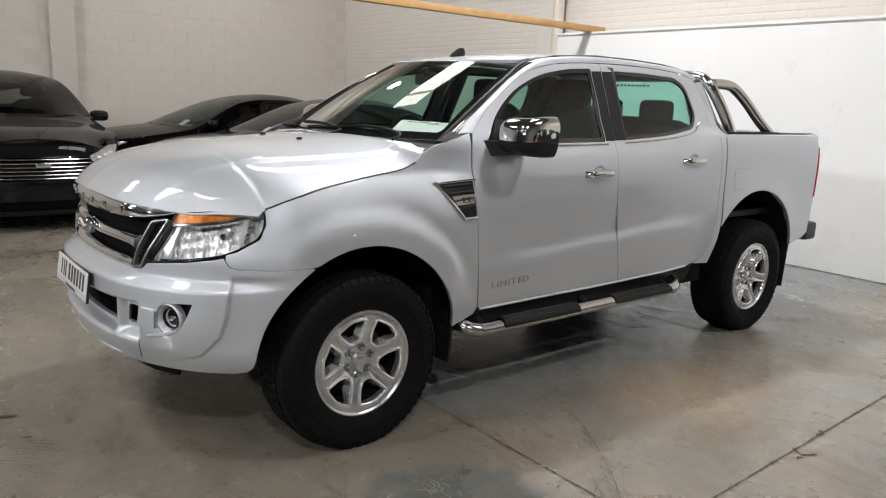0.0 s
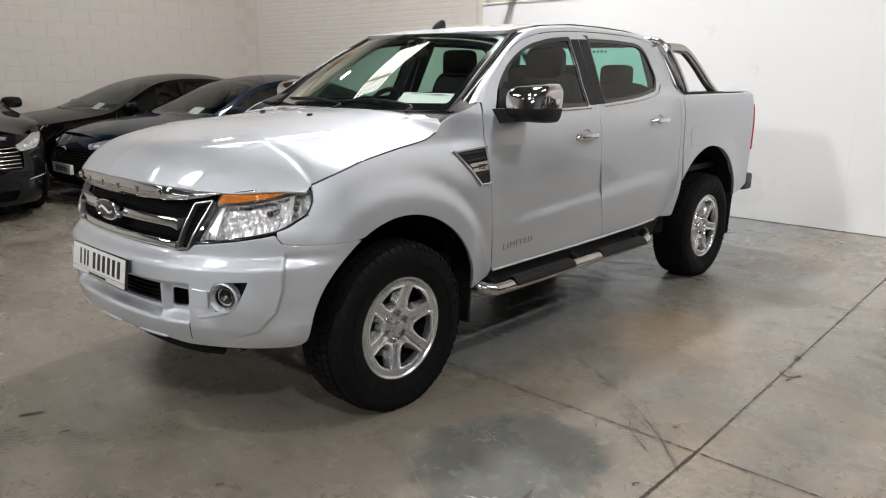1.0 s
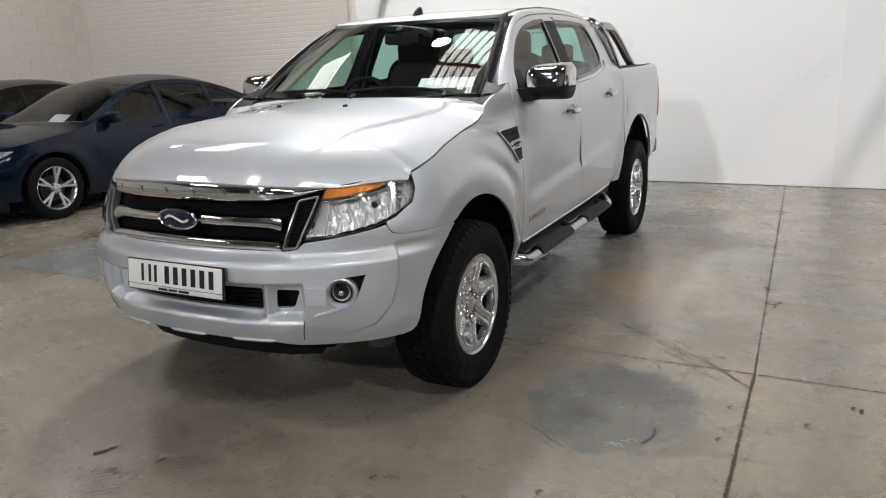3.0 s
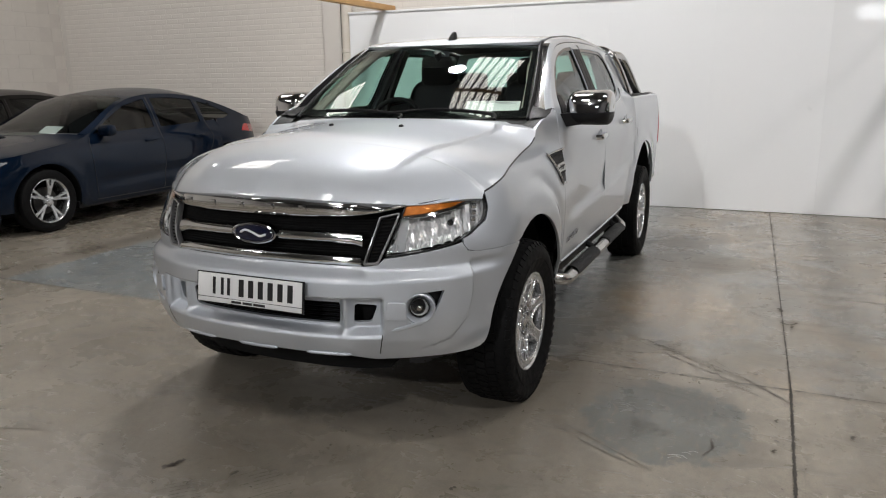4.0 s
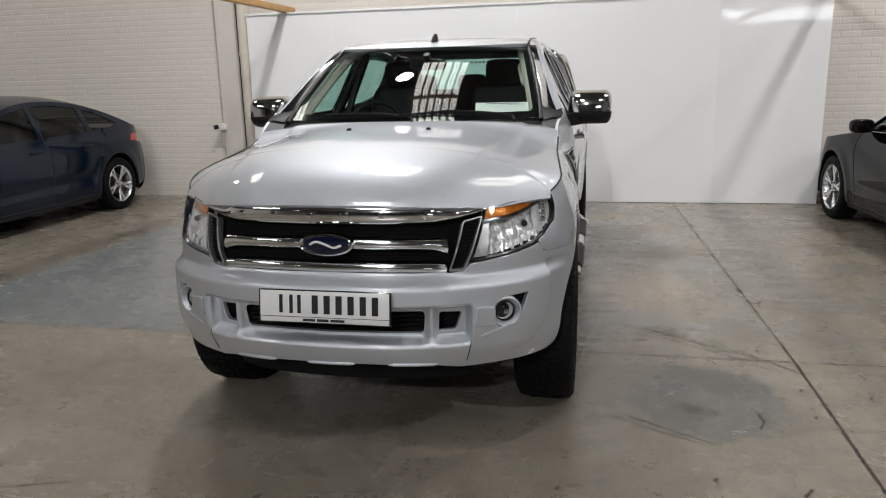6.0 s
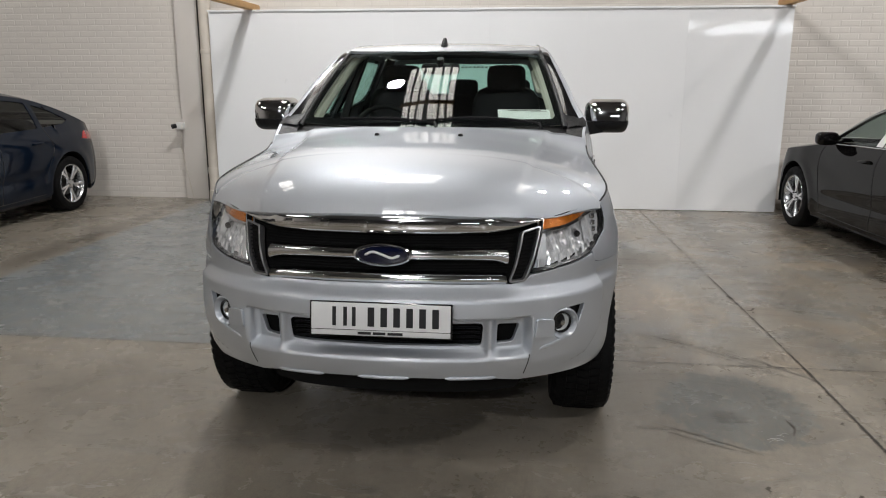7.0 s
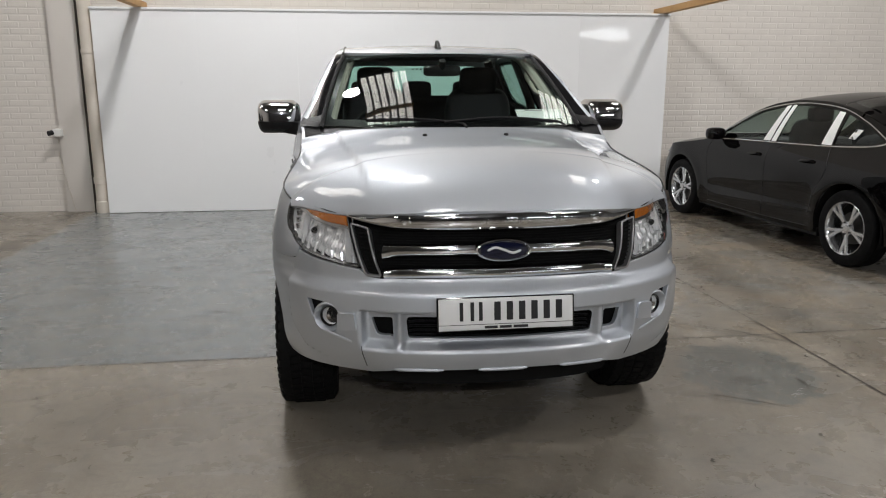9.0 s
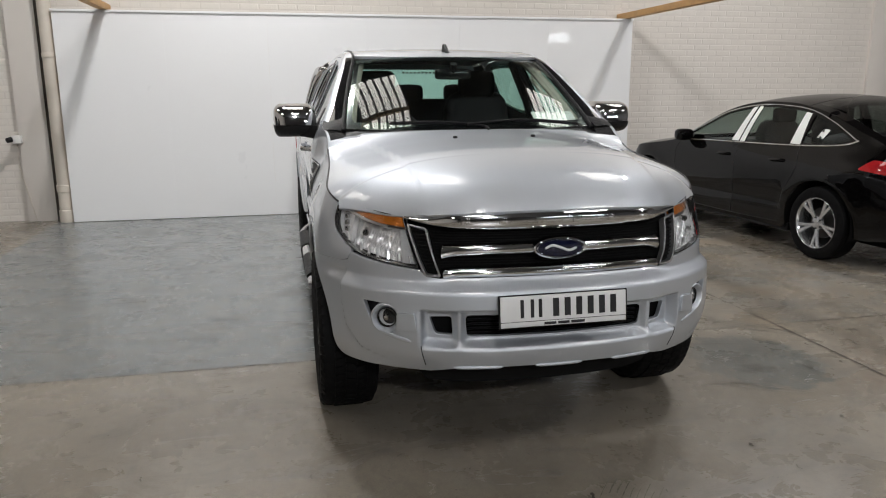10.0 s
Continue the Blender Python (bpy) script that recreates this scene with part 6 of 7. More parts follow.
def build_alloy(parent, spokes, R=.335, split=False):
    """A car wheel; the outer face looks to -y."""
    w = new("wheel")
    w.empty_display_size = .1
    w.parent = parent
    rr = R - .105
    part("tyre", Mesh().lathe([(rr - .01, -.09), (rr, -.102), (rr + .03, -.108), (R - .03, -.106), (R - .012, -.096), (R - .003, -.075), (R - .003, -.050), (R - .010, -.046), (R - .003, -.042), (R, 0), (R - .003, .042), (R - .003, .075), (R - .03, .106), (rr, .10)], 56, "y"), RUBBER, w)
    part("rim_lip", Mesh().lathe([(rr - .014, -.085), (rr - .006, -.100), (rr, -.106), (rr + .004, -.102), (rr - .004, -.09), (rr - .018, -.03), (rr - .018, .08)], 56, "y"), ALLOY, w)
    part("brake_disc", Mesh().lathe([(.05, -.02), (.14, -.02), (.14, 0), (.002, .0)], 36, "y"), bpy.data.materials["brake_iron"], w)
    part("inner_barrel", Mesh().lathe([(rr - .016, .03), (.002, .03)], 36, "y"), DARK, w)
    part("centre_cap", Mesh().lathe([(.001, -.090), (.025, -.089), (.03, -.084), (.06, -.080), (.066, -.06)], 24, "y"), ALLOY, w)
    for k in range(spokes):
        t = 2 * math.pi * k / spokes + math.pi / 2
        for off in ((-.15, .15) if split else (0.0,)):
            rows = []
            for r, wd, y in ((.045, .018, -.080), (.10, .017 if split else .026, -.084), (.16, .016 if split else .030, -.092), (rr - .008, .018 if split else .036, -.096)):
                a = t + off * smooth(.04, .20, r)
                c = Vector((r * math.cos(a), y, r * math.sin(a)))
                n = Vector((-math.sin(a), 0, math.cos(a)))
                rows.append([c - n * wd + Vector((0, .012, 0)), c - n * wd * .75, c + n * wd * .75, c + n * wd + Vector((0, .012, 0)), c + Vector((0, .03, 0))])
            part("spoke", Mesh().grid(rows, closed=True), ALLOY, w, angle=40)
    for k in range(5):
        t = 2 * math.pi * k / 5
        part("wheel_nut", Mesh().lathe([(.001, -.093), (.008, -.092), (.009, -.08)], 6, "y", (.052 * math.cos(t), 0, .052 * math.sin(t))), BLACK, w)
    return w


def build_car(name, label, paint, at, turn, spokes=5, split=False, chrome=False, film=False, win=DARKGLASS, tall=0.0, wb=2.85, plate=False, sign=True, front="mesh", rear_o=1.05):
    car = thing(name, label, "car", (*at, 0), turn, group="parked cars")
    T = tall
    k_ = wb / 2.85
    fo = .97
    pl = spline([(-fo, -.02), (-fo, .02), (-.945, .30), (-.865, .55), (-.70, .745), (-.47, .865), (-.22, .912), (0, .922), (.4, .925), (wb - .4, .925), (wb - .1, .922), (wb + .25, .905), (wb + rear_o * .55, .85), (wb + rear_o * .80, .70), (wb + rear_o * .95, .42), (wb + rear_o, .02), (wb + rear_o, -.02)], 14)
    pl = pl[pl[:, 1] >= 0]
    pl[0] = (-fo, 0)
    pl[-1] = (wb + rear_o, 0)
    s_ = np.concatenate([[0], np.cumsum(np.hypot(*np.diff(pl, axis=0).T))])
    tu, tv = np.gradient(pl[:, 0], s_), np.gradient(pl[:, 1], s_)
    g = 1 + T
    prof = curve([z * g for z in (.12, .20, .30, .45, .60, .72, .80, .86, .92, .97, 1.10, 1.25, 1.35, 1.50)], [-.13, -.06, -.03, -.016, -.004, .0, -.006, -.018, -.042, -.068, -.125, -.20, -.26, -.36])
    nosez = curve([z * g for z in (.12, .2, .30, .45, .58, .68, .76, .84, .95)], [-.14, -.05, -.01, .0, -.012, -.05, -.12, -.24, -.45])
    tailz = curve([z * g for z in (.12, .22, .35, .55, .75, .95, 1.05)], [-.14, -.05, -.01, .0, -.015, -.06, -.09])

    def P(a, z):
        a, z = np.asarray(a, float), np.asarray(z, float)
        s = np.abs(a)
        u, v = np.interp(s, s_, pl[:, 0]), np.interp(s, s_, pl[:, 1])
        x, y = np.interp(s, s_, tu), np.interp(s, s_, tv)
        n = np.hypot(x, y) + 1e-9
        kf, kr = smooth(-.25, -.75, u), smooth(wb + .35, wb + .8, u)
        d = prof(z) * (1 - kf) * (1 - kr) + nosez(z) * kf + tailz(z) * kr
        d = d - .010 * np.exp(-((z - .74 * g) / .018) ** 2) * smooth(.45, .7, u) * smooth(wb + .6, wb + .2, u) * 0 - .012 * np.exp(-((z - (.42 * g + .03 * u)) / .06) ** 2) * smooth(.5, .8, u) * smooth(wb - .3, wb - .6, u)
        # arches swell slightly
        for c in (0, wb):
            d = d + .012 * np.exp(-((np.hypot(u - c, z - .34) - .42) / .07) ** 2) * smooth(.9, .6, z)
        sg = np.where(a < 0, -1.0, 1.0)
        return np.stack([u - y / n * d, sg * (v + x / n * d), z], -1)

    def ua(u):
        """Place along the outline for a flank position u."""
        i = np.argmin(np.abs(pl[:, 1] - .925) + np.abs(pl[:, 0] - wb / 2) * .001)
        m = (pl[:, 1] > .5)
        return np.interp(u, pl[m, 0], s_[m])
    U = lambda u: u * k_ if u > 0 else u
    zt = curve([U(q) for q in (-1, -.9, -.6, -.3, 0, .3, .52, .75, 1.0, 1.25, 1.5, 1.8, 2.1, 2.4, 2.7, 3.0, 3.25, 3.45, 3.7, 4.0)], [z * g for z in ((.70, .715, .78, .835, .875, .915, .955, 1.06, 1.20, 1.315, 1.375, 1.40, 1.395, 1.362, 1.30, 1.21, 1.125, 1.06, 1.02, .98) if not T else (.74, .75, .80, .85, .89, .93, .97, 1.08, 1.22, 1.33, 1.385, 1.41, 1.41, 1.40, 1.385, 1.36, 1.30, 1.20, 1.08, 1.0))])
    zc = curve([U(q) for q in (-1, -.95, -.8, -.5, 0, .24, .5, .8, 1.1, 1.4, 1.7, 2.0, 2.3, 2.55, 2.8, 3.1, 3.35, 3.55, 3.8, 4.0)], [z * g for z in ((.74, .755, .81, .885, .955, .985, 1.10, 1.225, 1.33, 1.405, 1.455, 1.475, 1.462, 1.425, 1.355, 1.245, 1.15, 1.095, 1.06, 1.0) if not T else (.78, .795, .85, .92, .975, 1.0, 1.11, 1.235, 1.345, 1.42, 1.465, 1.48, 1.48, 1.475, 1.46, 1.43, 1.37, 1.25, 1.12, 1.0))])

    def top(u, t):
        u, t = np.asarray(u, float), np.asarray(t, float)
        e = P(ua(u), zt(u))
        cu = u + 0 * t
        nose = smooth(-.30, -.85, u)
        lead = e[..., 0] + nose * (-.11) * (1 - t * t)
        z = e[..., 2] + (zc(np.clip(u, -1, 4)) - e[..., 2]) * (1 - np.abs(t) ** 2.4)
        return np.stack([np.where(nose > 0, lead, e[..., 0]), t * e[..., 1], z], -1)
    cen = (wb / 2, 0, .5)
    R = .335 + .02 * bool(T)
    ar = R + .055
    rear = U(3.15)
    # bonnet, screen, roof, tail
    tt = np.linspace(-1, 1, 17)
    cowl = lambda t: .24 + .36 * t * t
    hdr = lambda t: U(1.40) - .06 * t * t
    rtop = lambda t: U(2.42 if not T else 3.02) - .05 * t * t
    rbot = lambda t: U(3.28 if not T else 3.34) - .02 * t * t
    part("bonnet", panel(top, [(-.80, t) for t in tt * .96] + [(cowl(t) - .02, t) for t in tt[::-1] * .96], .06, .012, out=cen), paint, car)
    ws = [(cowl(t), t) for t in tt * .90] + [(hdr(t), t) for t in tt[::-1] * .90]
    gl = part("windscreen", panel(top, ws, .08, 0, out=cen), DARKGLASS if T else PALEGLASS, car)
    gl.visible_shadow = False
    for s in (-1, 1):
        part("screen_pillar", panel(top, [(cowl(.9), s * .905), (cowl(1.0), s * .995), (hdr(1.0), s * .995), (hdr(.9), s * .905)], .05, .02, out=cen), paint, car)
        part("wing_shoulder", panel(top, [(-.68, s * .965), (-.68, s * .998), (cowl(1) - .02, s * .998), (cowl(1) - .02, s * .965)], .06, .01, out=cen), paint, car)
    part("roof", panel(top, [(hdr(t) + .01, t) for t in tt * .998] + [(rtop(t) - .01, t) for t in tt[::-1] * .998], .06, .02, out=cen), paint, car)
    rg = [(rtop(t), t) for t in tt * .86] + [(rbot(t), t) for t in tt[::-1] * .86]
    gl = part("rear_screen", panel(top, rg, .08, 0, out=cen), win, car)
    gl.visible_shadow = False
    for s in (-1, 1):
        part("rear_pillar", panel(top, [(rtop(.9), s * .865), (rtop(1), s * .998), (rbot(1), s * .998), (rbot(.9), s * .865)], .05, .02, out=cen), paint, car)
    part("boot_lid", panel(top, [(rbot(t) + .01, t) for t in tt * .99] + [(wb + rear_o - .10 - .35 * t * t, t) for t in tt[::-1] * .97], .06, .012, out=cen), paint, car)
    zz = lambda *p: [(U(u), z * g) for u, z in p]
    if not T:
        wins = [zz((.66, .985), (.95, 1.135), (1.25, 1.275), (1.62, 1.345), (1.60, 1.0)), zz((1.70, 1.002), (1.72, 1.352), (2.05, 1.352), (2.42, 1.315), (2.42, 1.022)), zz((2.50, 1.028), (2.50, 1.295), (2.78, 1.215), (3.06, 1.095), (2.92, 1.05))]
    else:
        wins = [zz((.66, .99), (.95, 1.15), (1.25, 1.29), (1.55, 1.345), (1.55, 1.0)), zz((1.65, 1.002), (1.65, 1.352), (2.05, 1.365), (2.42, 1.36), (2.42, 1.01)), zz((2.52, 1.02), (2.52, 1.355), (2.9, 1.33), (3.05, 1.25), (3.0, 1.06))]
    wins = [rounded(w_, .025) for w_ in wins]
    for s in (-1, 1):
        S = lambda u, z, s=s: P(s * ua(np.asarray(u)), z)
        al = lambda c, a0, a1: arc(c, .335, ar, a0, a1, 22)
        topline = [(u, float(zt(u)) - .003) for u in np.linspace(-.55, wb + .75, 60)]
        out = topline + [(wb + .80, .55 * g), (wb + .78, .30)] + [(wb + ar + .12, .26)] + al(wb, -10, 190) + [(wb - ar - .05, .22), (ar + .05, .21)] + al(0, -10, 190) + [(-ar - .10, .26), (-.60, .30), (-.62, .60 * g)]
        part("body_side", panel(S, out, .05, .012, wins, out=cen), paint, car)
        for w_, nm in zip(wins, ("front", "rear", "quarter")):
            gl = part("side_window", panel(S, w_, .07, 0, off=-.010, out=cen), win if not film else PALEGLASS, car)
            gl.visible_shadow = False
        if chrome:
            c0 = zz((.60, .965), (.66, .985), (.95, 1.148), (1.25, 1.288), (1.66, 1.362), (2.05, 1.367), (2.44, 1.330), (2.80, 1.228), (3.10, 1.100), (3.13, 1.085), (2.95, 1.040), (2.45, 1.008), (1.66, .988), (1.0, .975), (.60, .965))
            q = spline(c0, 6)
            part("chrome_surround", Mesh().tube([tuple(x) for x in S(q[:, 0], q[:, 1]) + np.array([0, s * .004, 0])], .007, 6), CHROME, car)
        # shut lines
        for line in (zz((.60, .95), (.57, .80), (.62, .30)), zz((1.66, 1.355), (1.65, .99), (1.66, .60), (1.62, .26)), zz((2.46, 1.30), (2.50, 1.0), (2.55, .80), (2.42, .58), (2.36, .40)), zz((.60, .26), (1.6, .255), (2.34, .27))):
            q = spline(line, 8)
            q = q[(np.hypot(q[:, 0], q[:, 1] - .335) > ar + .01) & (np.hypot(q[:, 0] - wb, q[:, 1] - .335) > ar + .01)]
            part("shut_line", Mesh().tube([tuple(x) for x in S(q[:, 0], q[:, 1]) + np.array([0, s * .0005, 0])], .0035, 5), INK, car)
        if film:
            for q in (zz((1.50, 1.0), (1.60, 1.335), (1.655, 1.345), (1.605, 1.0)), zz((1.63, 1.0), (1.685, 1.348), (1.735, 1.350), (1.70, 1.0)), zz((2.36, 1.02), (2.38, 1.31), (2.46, 1.30), (2.49, 1.02))):
                part("pillar_film", panel(S, q, .06, .003, off=.004, out=cen), PAPER, car, "white protective film on the pillar")
            part("window_sticker", panel(S, zz((2.66, 1.09), (2.70, 1.17), (2.78, 1.165), (2.74, 1.085)), .05, .002, off=.003, out=cen), PAPER, car)
        for u0 in (U(1.36), U(2.18)):
            z0 = .86 * g
            y = float(S(np.array([u0]), np.array([z0]))[0][1])
            part("door_handle", Mesh().tube([tuple(x) for x in spline([(u0, y, z0), (u0 + .03, y + s * .028, z0), (u0 + .16, y + s * .028, z0 + .006), (u0 + .19, y, z0 + .006)], 5)], .012, 8, squash=(.6, 1)), paint, car)
        # arches and wheels
        for c in (0, wb):
            m = Mesh().lathe([(ar + .005, s * .895), (ar + .005, s * .55)], 26, "y", (c, 0, .335), (-15, 195))
            m.lathe([(ar + .005, s * .55), (.02, s * .55)], 26, "y", (c, 0, .335), (-15, 195))
            part("arch_liner", m, DARK, car)
        y = float(S(np.array([U(.72)]), np.array([1.0 * g]))[0][1])
        mm = part("wing_mirror", pillow(U(.78), y + s * .115, 1.02 * g, .065, .105, .065, .6), paint, car)
        part("mirror_arm", Mesh().tube([(U(.76), y - s * .01, .975 * g), (U(.77), y + s * .06, .985 * g)], .022, 8), BLACK, mm)
        part("sill", Mesh().box(ar - .02, min(s * .70, s * .87), .19, wb - ar + .02, max(s * .70, s * .87), .27, .015), BLACK, car)
    # nose
    an = ua(-.52)
    o = [(a, .16 * g) for a in np.linspace(-an, an, 21)] + [(an, .30), (an, .66 * g), (an * .93, .74 * g)] + [(a, (.792 + .012 * math.cos(a)) * g) for a in np.linspace(an * .75, -an * .75, 21)] + [(-an * .93, .74 * g), (-an, .66 * g), (-an, .30)]
    gz0, gz1 = (.36, .64) if not T else (.48, .69)
    hole = rounded([(-.40, gz0 * g), (.40, gz0 * g), (.56, (gz0 + .14) * g), (.48, gz1 * g), (-.48, gz1 * g), (-.56, (gz0 + .14) * g)] if not T else [(-.52, gz0 * g), (.52, gz0 * g), (.56, gz1 * g), (-.56, gz1 * g)], .05)
    lo = rounded([(-.42, .20 * g), (.42, .20 * g), (.46, .30 * g), (-.46, .30 * g)], .03)
    bump = part("front_bumper", panel(P, o, .05, .02, [hole, lo], out=cen), paint, car)
    part("grille_backing", panel(P, [(-.6, .18 * g), (.6, .18 * g), (.6, .66 * g), (-.6, .66 * g)], .06, 0, off=-.05, out=cen), DARK, car)
    n = 6 if T else 9
    for k in range(n):
        z = (gz0 + .02 + (gz1 - gz0 - .04) * k / (n - 1)) * g
        a = np.linspace(-.50, .50, 15)
        part("grille_bar", Mesh().tube([tuple(x) for x in P(a, np.full(15, z)) + np.array([.016, 0, 0])], .006 if T else .005, 6), STEEL if T else BLACK, car)
    part("badge", Mesh().lathe([(.001, -.012), (.05, -.010), (.06, -.004), (.062, .01)], 24, "x").move(Matrix.Translation(Vector(P(np.array([0.0]), np.array([.62 * g]))[0]) + Vector((-.006, 0, 0))) @ Matrix.Diagonal((1, 1.2, .5, 1))), CHROME, car)
    if plate:
        c = P(np.array([0.0]), np.array([.40]))[0]
        q = part("number_plate", Mesh().box(-.02, -.26, -.055, .02, .26, .055, .004), PLATEWHITE, car, at=Matrix.Translation(Vector(c) + Vector((-.012, 0, 0))))
        for k in range(6):
            part("plate_bar", Mesh().box(-.022, -.16 + k * .058, -.03, -.018, -.125 + k * .058, .03), INK, q)
    for s in (-1, 1):
        S = lambda a, z, s=s: P(s * np.asarray(a), z)
        b0 = ua(-.78)
        hl = rounded([(b0 - .20, .64 * g), (b0 + .05, .655 * g), (b0 + .28, .70 * g), (b0 + .46, .775 * g), (b0 + .25, .775 * g), (b0 - .02, .735 * g), (b0 - .22, .695 * g)], .02)
        h = part("headlight", panel(S, hl, .05, .02, off=.006, out=cen), CARLAMP, car, "clear headlight unit")
        for k, (a, z, r) in enumerate(((b0 - .10, .678, .022), (b0 + .03, .690, .024), (b0 + .16, .710, .024))):
            c = S(np.array([a]), np.array([z * g]))[0]
            part("lamp_unit", Mesh().lathe([(.001, -.004), (r * .5, -.008), (r, -.004), (r * 1.05, .01)], 16, "x").move(Matrix.Translation(Vector(c) + Vector((-.010, s * .008, 0))) @ pose(0, 0, 0, 0, 0, -s * 35) @ Matrix.Diagonal((1, 1.5, .8, 1))), REFLECT, h)
        fgp = rounded([(b0 - .14, .30 * g), (b0 + .06, .32 * g), (b0 + .10, .40 * g), (b0 - .18, .385 * g)], .03)
        part("fog_recess", panel(S, fgp, .05, .01, off=.003, out=cen), GLOSSBLACK, car)
        part("fog_strip", Mesh().tube([tuple(x) for x in S(np.linspace(b0 - .16, b0 + .12, 8), np.linspace(.385, .41, 8) * g) + np.array([-.006, s * .004, 0])], .007, 6), CHROME, car)
        c0 = ua(wb + rear_o * .52)
        tl = rounded([(c0 - .22, .86 * g), (c0 + .35, .80 * g), (c0 + .38, .90 * g), (c0 - .10, .945 * g)], .03)
        part("tail_light", panel(S, tl, .05, .02, off=.006, out=cen), RED, car)
    # tail
    at_ = ua(wb + .72)
    full = s_[-1]
    for s in (-1, 1):
        S = lambda a, z, s=s: P(s * np.asarray(a), z)
        part("rear_bumper", panel(S, [(at_, .20 * g), (full, .18 * g), (full, .985 * g), (at_, float(zt(wb + .72)) - .01)], .05, .02, out=cen), paint, car)
        part("rear_skirt", panel(S, [(at_ + .1, .16 * g), (full, .15 * g), (full, .34 * g), (at_ + .15, .34 * g)], .06, .01, off=.004, out=cen), BLACK, car)
    # underside and cabin
    part("floor_pan", Mesh().box(-.70, -.56, .17, wb + .8, .56, .28), DARK, car)
    part("engine_bay", Mesh().box(-.60, -.50, .28, .35, .50, .74 * g), DARK, car)
    part("cabin_floor", Mesh().box(.4, -.74, .28, wb + .5, .74, .34), DARK, car)
    part("dashboard", Mesh().box(U(.60), -.70, .55 * g, U(.95), .70, .965 * g, .06), TRIM, car)
    part("parcel_shelf", Mesh().box(U(2.75), -.62, .60 * g, U(3.1), .62, .96 * g, .03), TRIM, car)
    for v in (-.37, .37):
        part("front_seat", pillow(U(1.62), v, .85 * g, .10, .24, .36), SEAT, car)
        part("headrest", pillow(U(1.70), v, 1.26 * g, .05, .13, .075), SEAT, car)
    part("rear_seat", pillow(U(2.60), 0, .82 * g, .10, .64, .30, .3), SEAT, car)
    if sign:
        part("dash_sign", Mesh().box(-.002, -.18, 0, .002, .18, .13), PAPER, car, at=pose(U(.56), -.25, .985 * g, 0, 55, -10))
    w0 = build_alloy(car, spokes, R, split)
    w0.matrix_basis = pose(0, -.80, R, 0, 10, 0)
    for u, v, rz, ry in ((wb, -.80, 0, 33), (0, .80, 180, 0), (wb, .80, 180, 50)):
        copy_thing(w0, pose(u, v, R) @ pose(0, 0, 0, 0, 0, rz) @ pose(0, 0, 0, 0, ry, 0)).parent = car
    return car


BLUEPAINT = car_paint("blue_paint", (.0027, .0078, .0195), .35)
BLACKPAINT = car_paint("black_paint", (.0025, .0022, .0023), .0)
GREYPAINT = car_paint("dark_grey_paint", (.006, .006, .0075), .2)
build_car("blue_saloon", "dark metallic blue fastback saloon parked against the wall", BLUEPAINT, (3.90, 9.40), 0, 5, True, plate=True)
build_car("black_saloon", "black fastback saloon with chrome window line and white pillar film", BLACKPAINT, (6.80, -.84), 184.1, 5, True, chrome=True, film=True, sign=False, wb=2.76, rear_o=1.13)
build_car("black_hatchback", "black hatchback with paper sign behind its windscreen", BLACKPAINT, (3.52, 11.45), 0, 5, True)
build_car("grey_people_carrier", "dark grey people carrier with chrome-slatted grille", GREYPAINT, (1.70, 9.32), 90, 5, False, tall=.12, wb=2.62, rear_o=.80, sign=False)

# ---------------------------------------------------------------- bricks and blocks in the walls
def brick_mesh(name, l, h, d, ch):
    m = Mesh()
    m.add([(0, 0, 0), (0, l, 0), (0, l, h), (0, 0, h), (-d, ch, ch), (-d, l - ch, ch), (-d, l - ch, h - ch), (-d, ch, h - ch)],
          [(4, 5, 6, 7), (0, 1, 5, 4), (1, 2, 6, 5), (2, 3, 7, 6), (3, 0, 4, 7)])
    me = bpy.data.meshes.new(name)
    me.from_pydata(m.v, [], m.f)
    me.materials.append(BRICKPAINT)
    bm = bmesh.new()
    bm.from_mesh(me)
    bmesh.ops.recalc_face_normals(bm, faces=bm.faces)
    bm.to_mesh(me)
    bm.free()
    return me


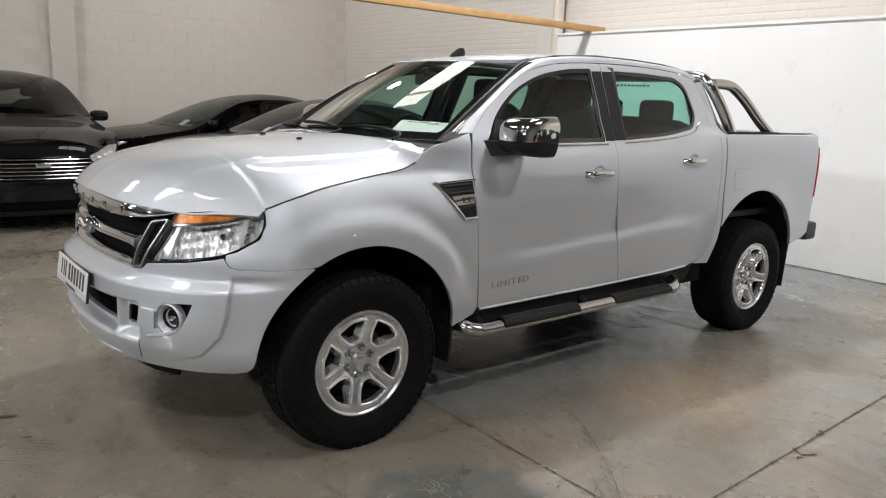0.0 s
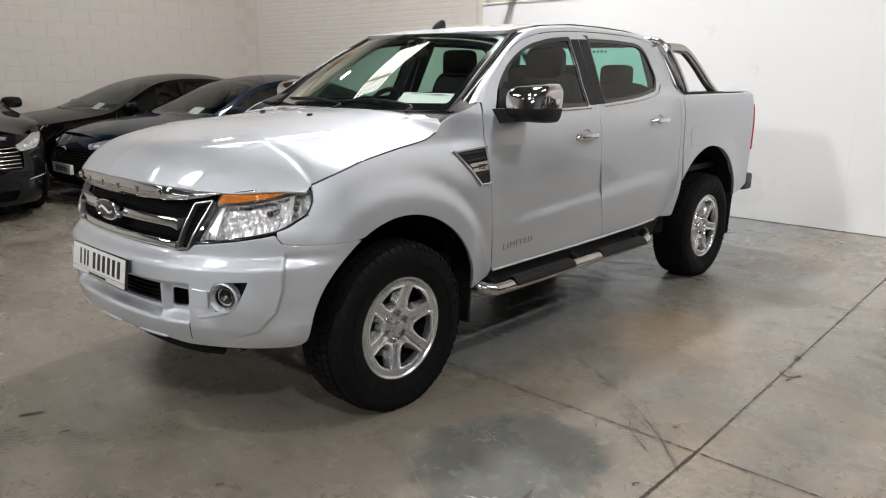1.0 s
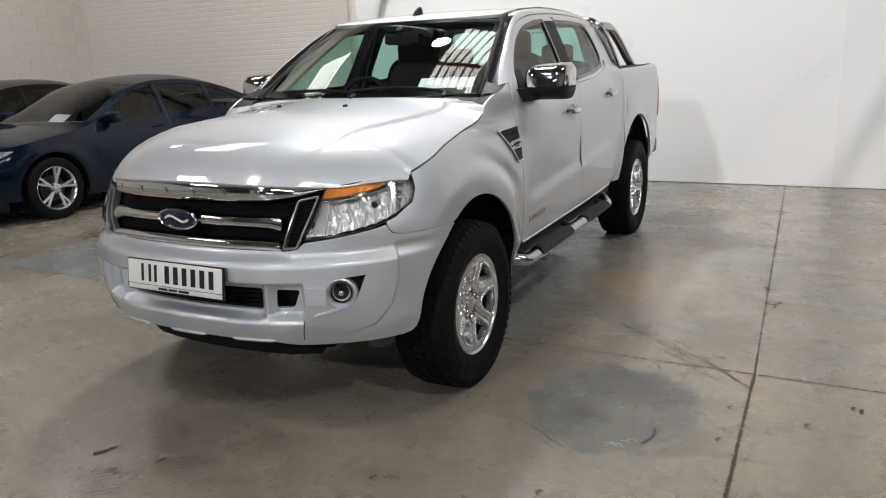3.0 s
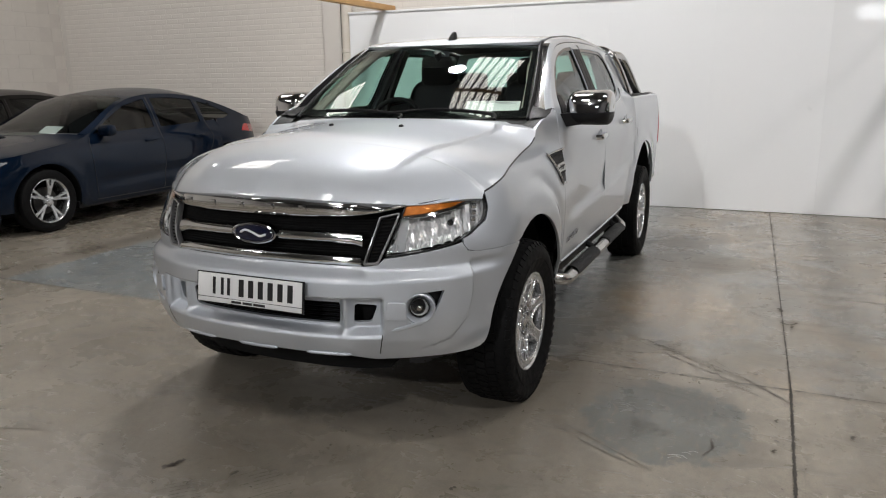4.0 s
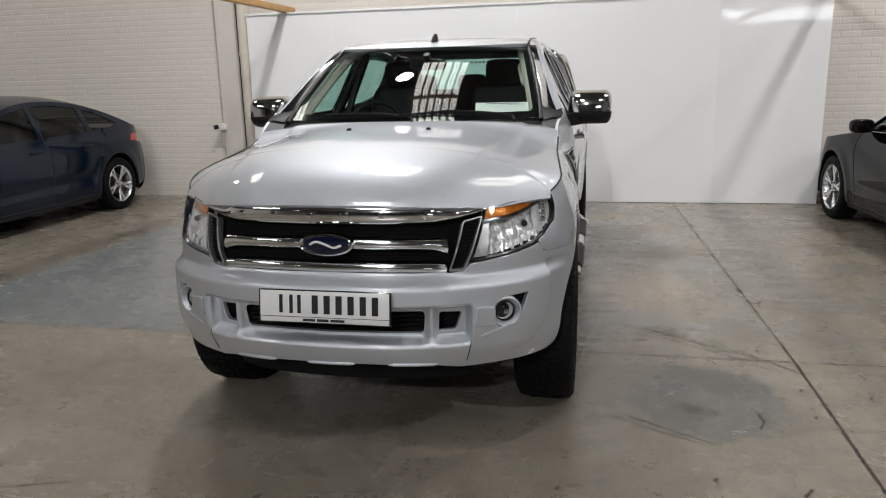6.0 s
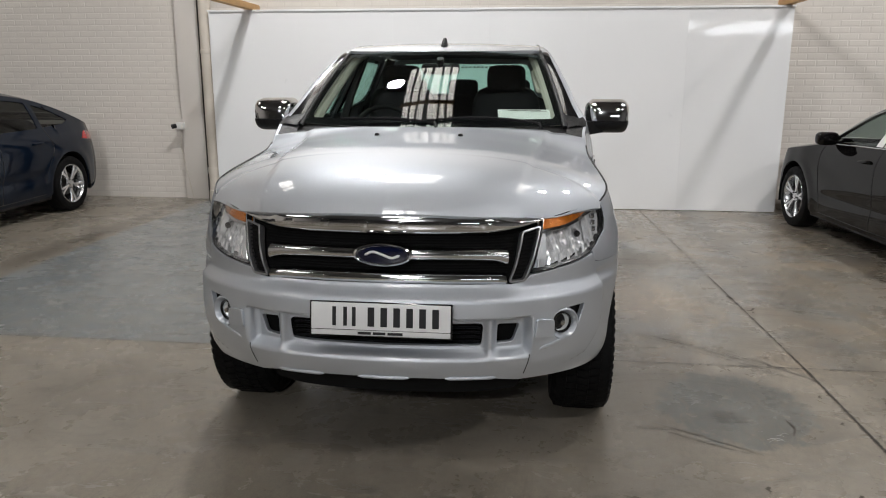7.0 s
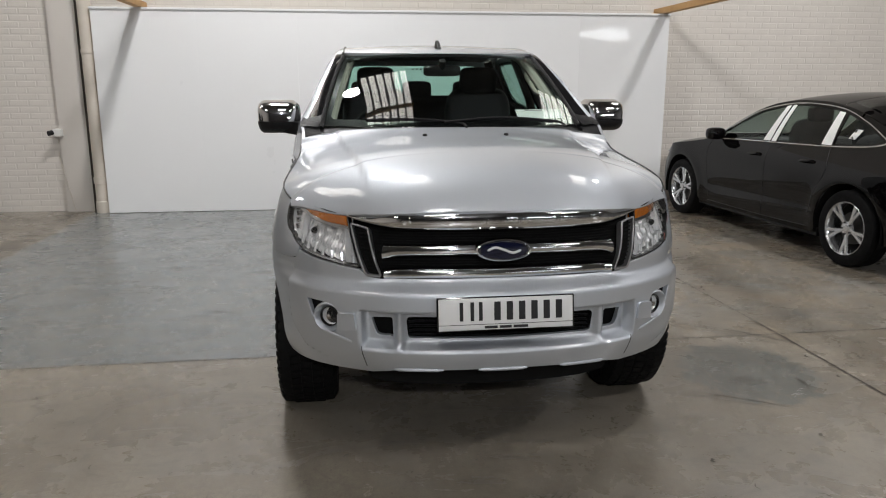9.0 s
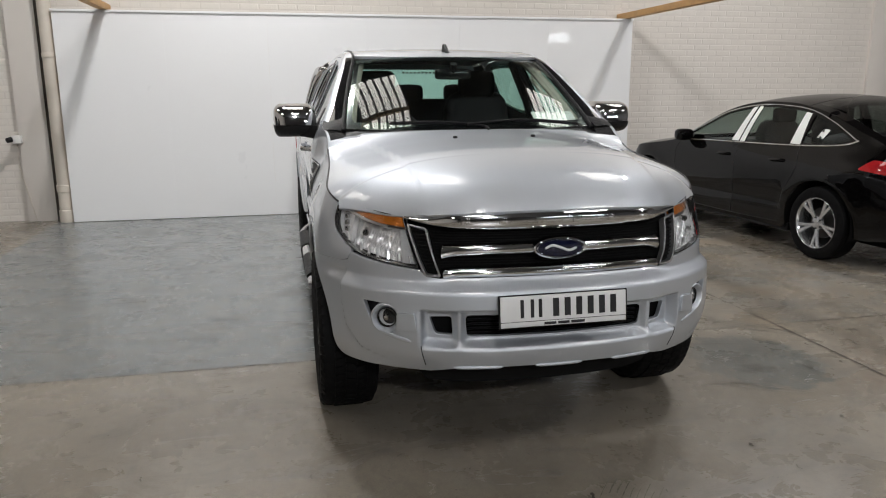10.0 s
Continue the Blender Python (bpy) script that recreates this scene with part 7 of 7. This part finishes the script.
def lay(wall, place, length, height, l, h, gap, near, turn, name, butt=None):
    """Courses of bricks; those that near() picks are objects, the rest one joined mesh."""
    dp = .0018 if h < .1 else .0026
    butt = gap if butt is None else butt
    ch = .006 if h < .1 else .0012
    me = brick_mesh(name, l, h, dp, ch)
    half = brick_mesh(name + "_half", l / 2 - gap / 2, h, dp, ch)
    V, F = [], []
    rng = random.Random(8)
    count = 0
    for j in range(int(height / (h + gap))):
        x = -(l + butt) / 2 if j % 2 else 0.0
        while x < length:
            a = max(x, 0)
            use = half if (x < 0 or x + l > length) else me
            if a + (l if use is me else l / 2) <= length + .01:
                m = place @ turn(a, j * (h + gap)) @ pose(rng.uniform(-.0012, .0010) * (1 if h < .1 else .25), 0, 0, 0, rng.uniform(-.25, .25), rng.uniform(-.25, .25) * (1 if h < .1 else .05))
                if near(m.translation) and count < 300:
                    o = new(name, use)
                    o.matrix_basis = m
                    o.parent = wall
                    count += 1
                else:
                    k = len(V)
                    V += [tuple(m @ q.co) for q in use.vertices]
                    F += [tuple(i + k for i in p.vertices) for p in use.polygons]
            x += l + butt
    rest = bpy.data.meshes.new(name + "_rest")
    rest.from_pydata(V, [], F)
    rest.materials.append(BRICKPAINT)
    o = new(name + "_field", rest)
    o.parent = wall
    tagged(o, kind="stuff")


east, north = bpy.data.objects["wall_east"], bpy.data.objects["wall_north"]
lay(east, pose(X1, 7.55, 0), Y1 - 7.56, 3.6, .215, .065, .011, lambda p: p.y < 9.6 and p.z < 2.4, lambda a, z: pose(0, a, z), "brick")
lay(east, pose(X1, -3.94, 0), 3.94, 3.6, .215, .065, .011, lambda p: p.y > -1.2 and p.z > .9 and p.z < 1.2, lambda a, z: pose(0, a, z), "brick")
lay(east, pose(X1, 0, 2.33), 7.28, 1.3, .215, .065, .011, lambda p: False, lambda a, z: pose(0, a, z), "brick")
lay(north, pose(-2.5, Y1, 0, 0, 0, 0), 5.2, 4.4, .44, .215, .008, lambda p: True, lambda a, z: pose(a + .44, 0, z, 0, 0, 90), "block", .0002)
lay(north, pose(3.05, Y1, 0, 0, 0, 0), 4.8, 4.4, .44, .215, .008, lambda p: False, lambda a, z: pose(a + .44, 0, z, 0, 0, 90), "block", .0002)
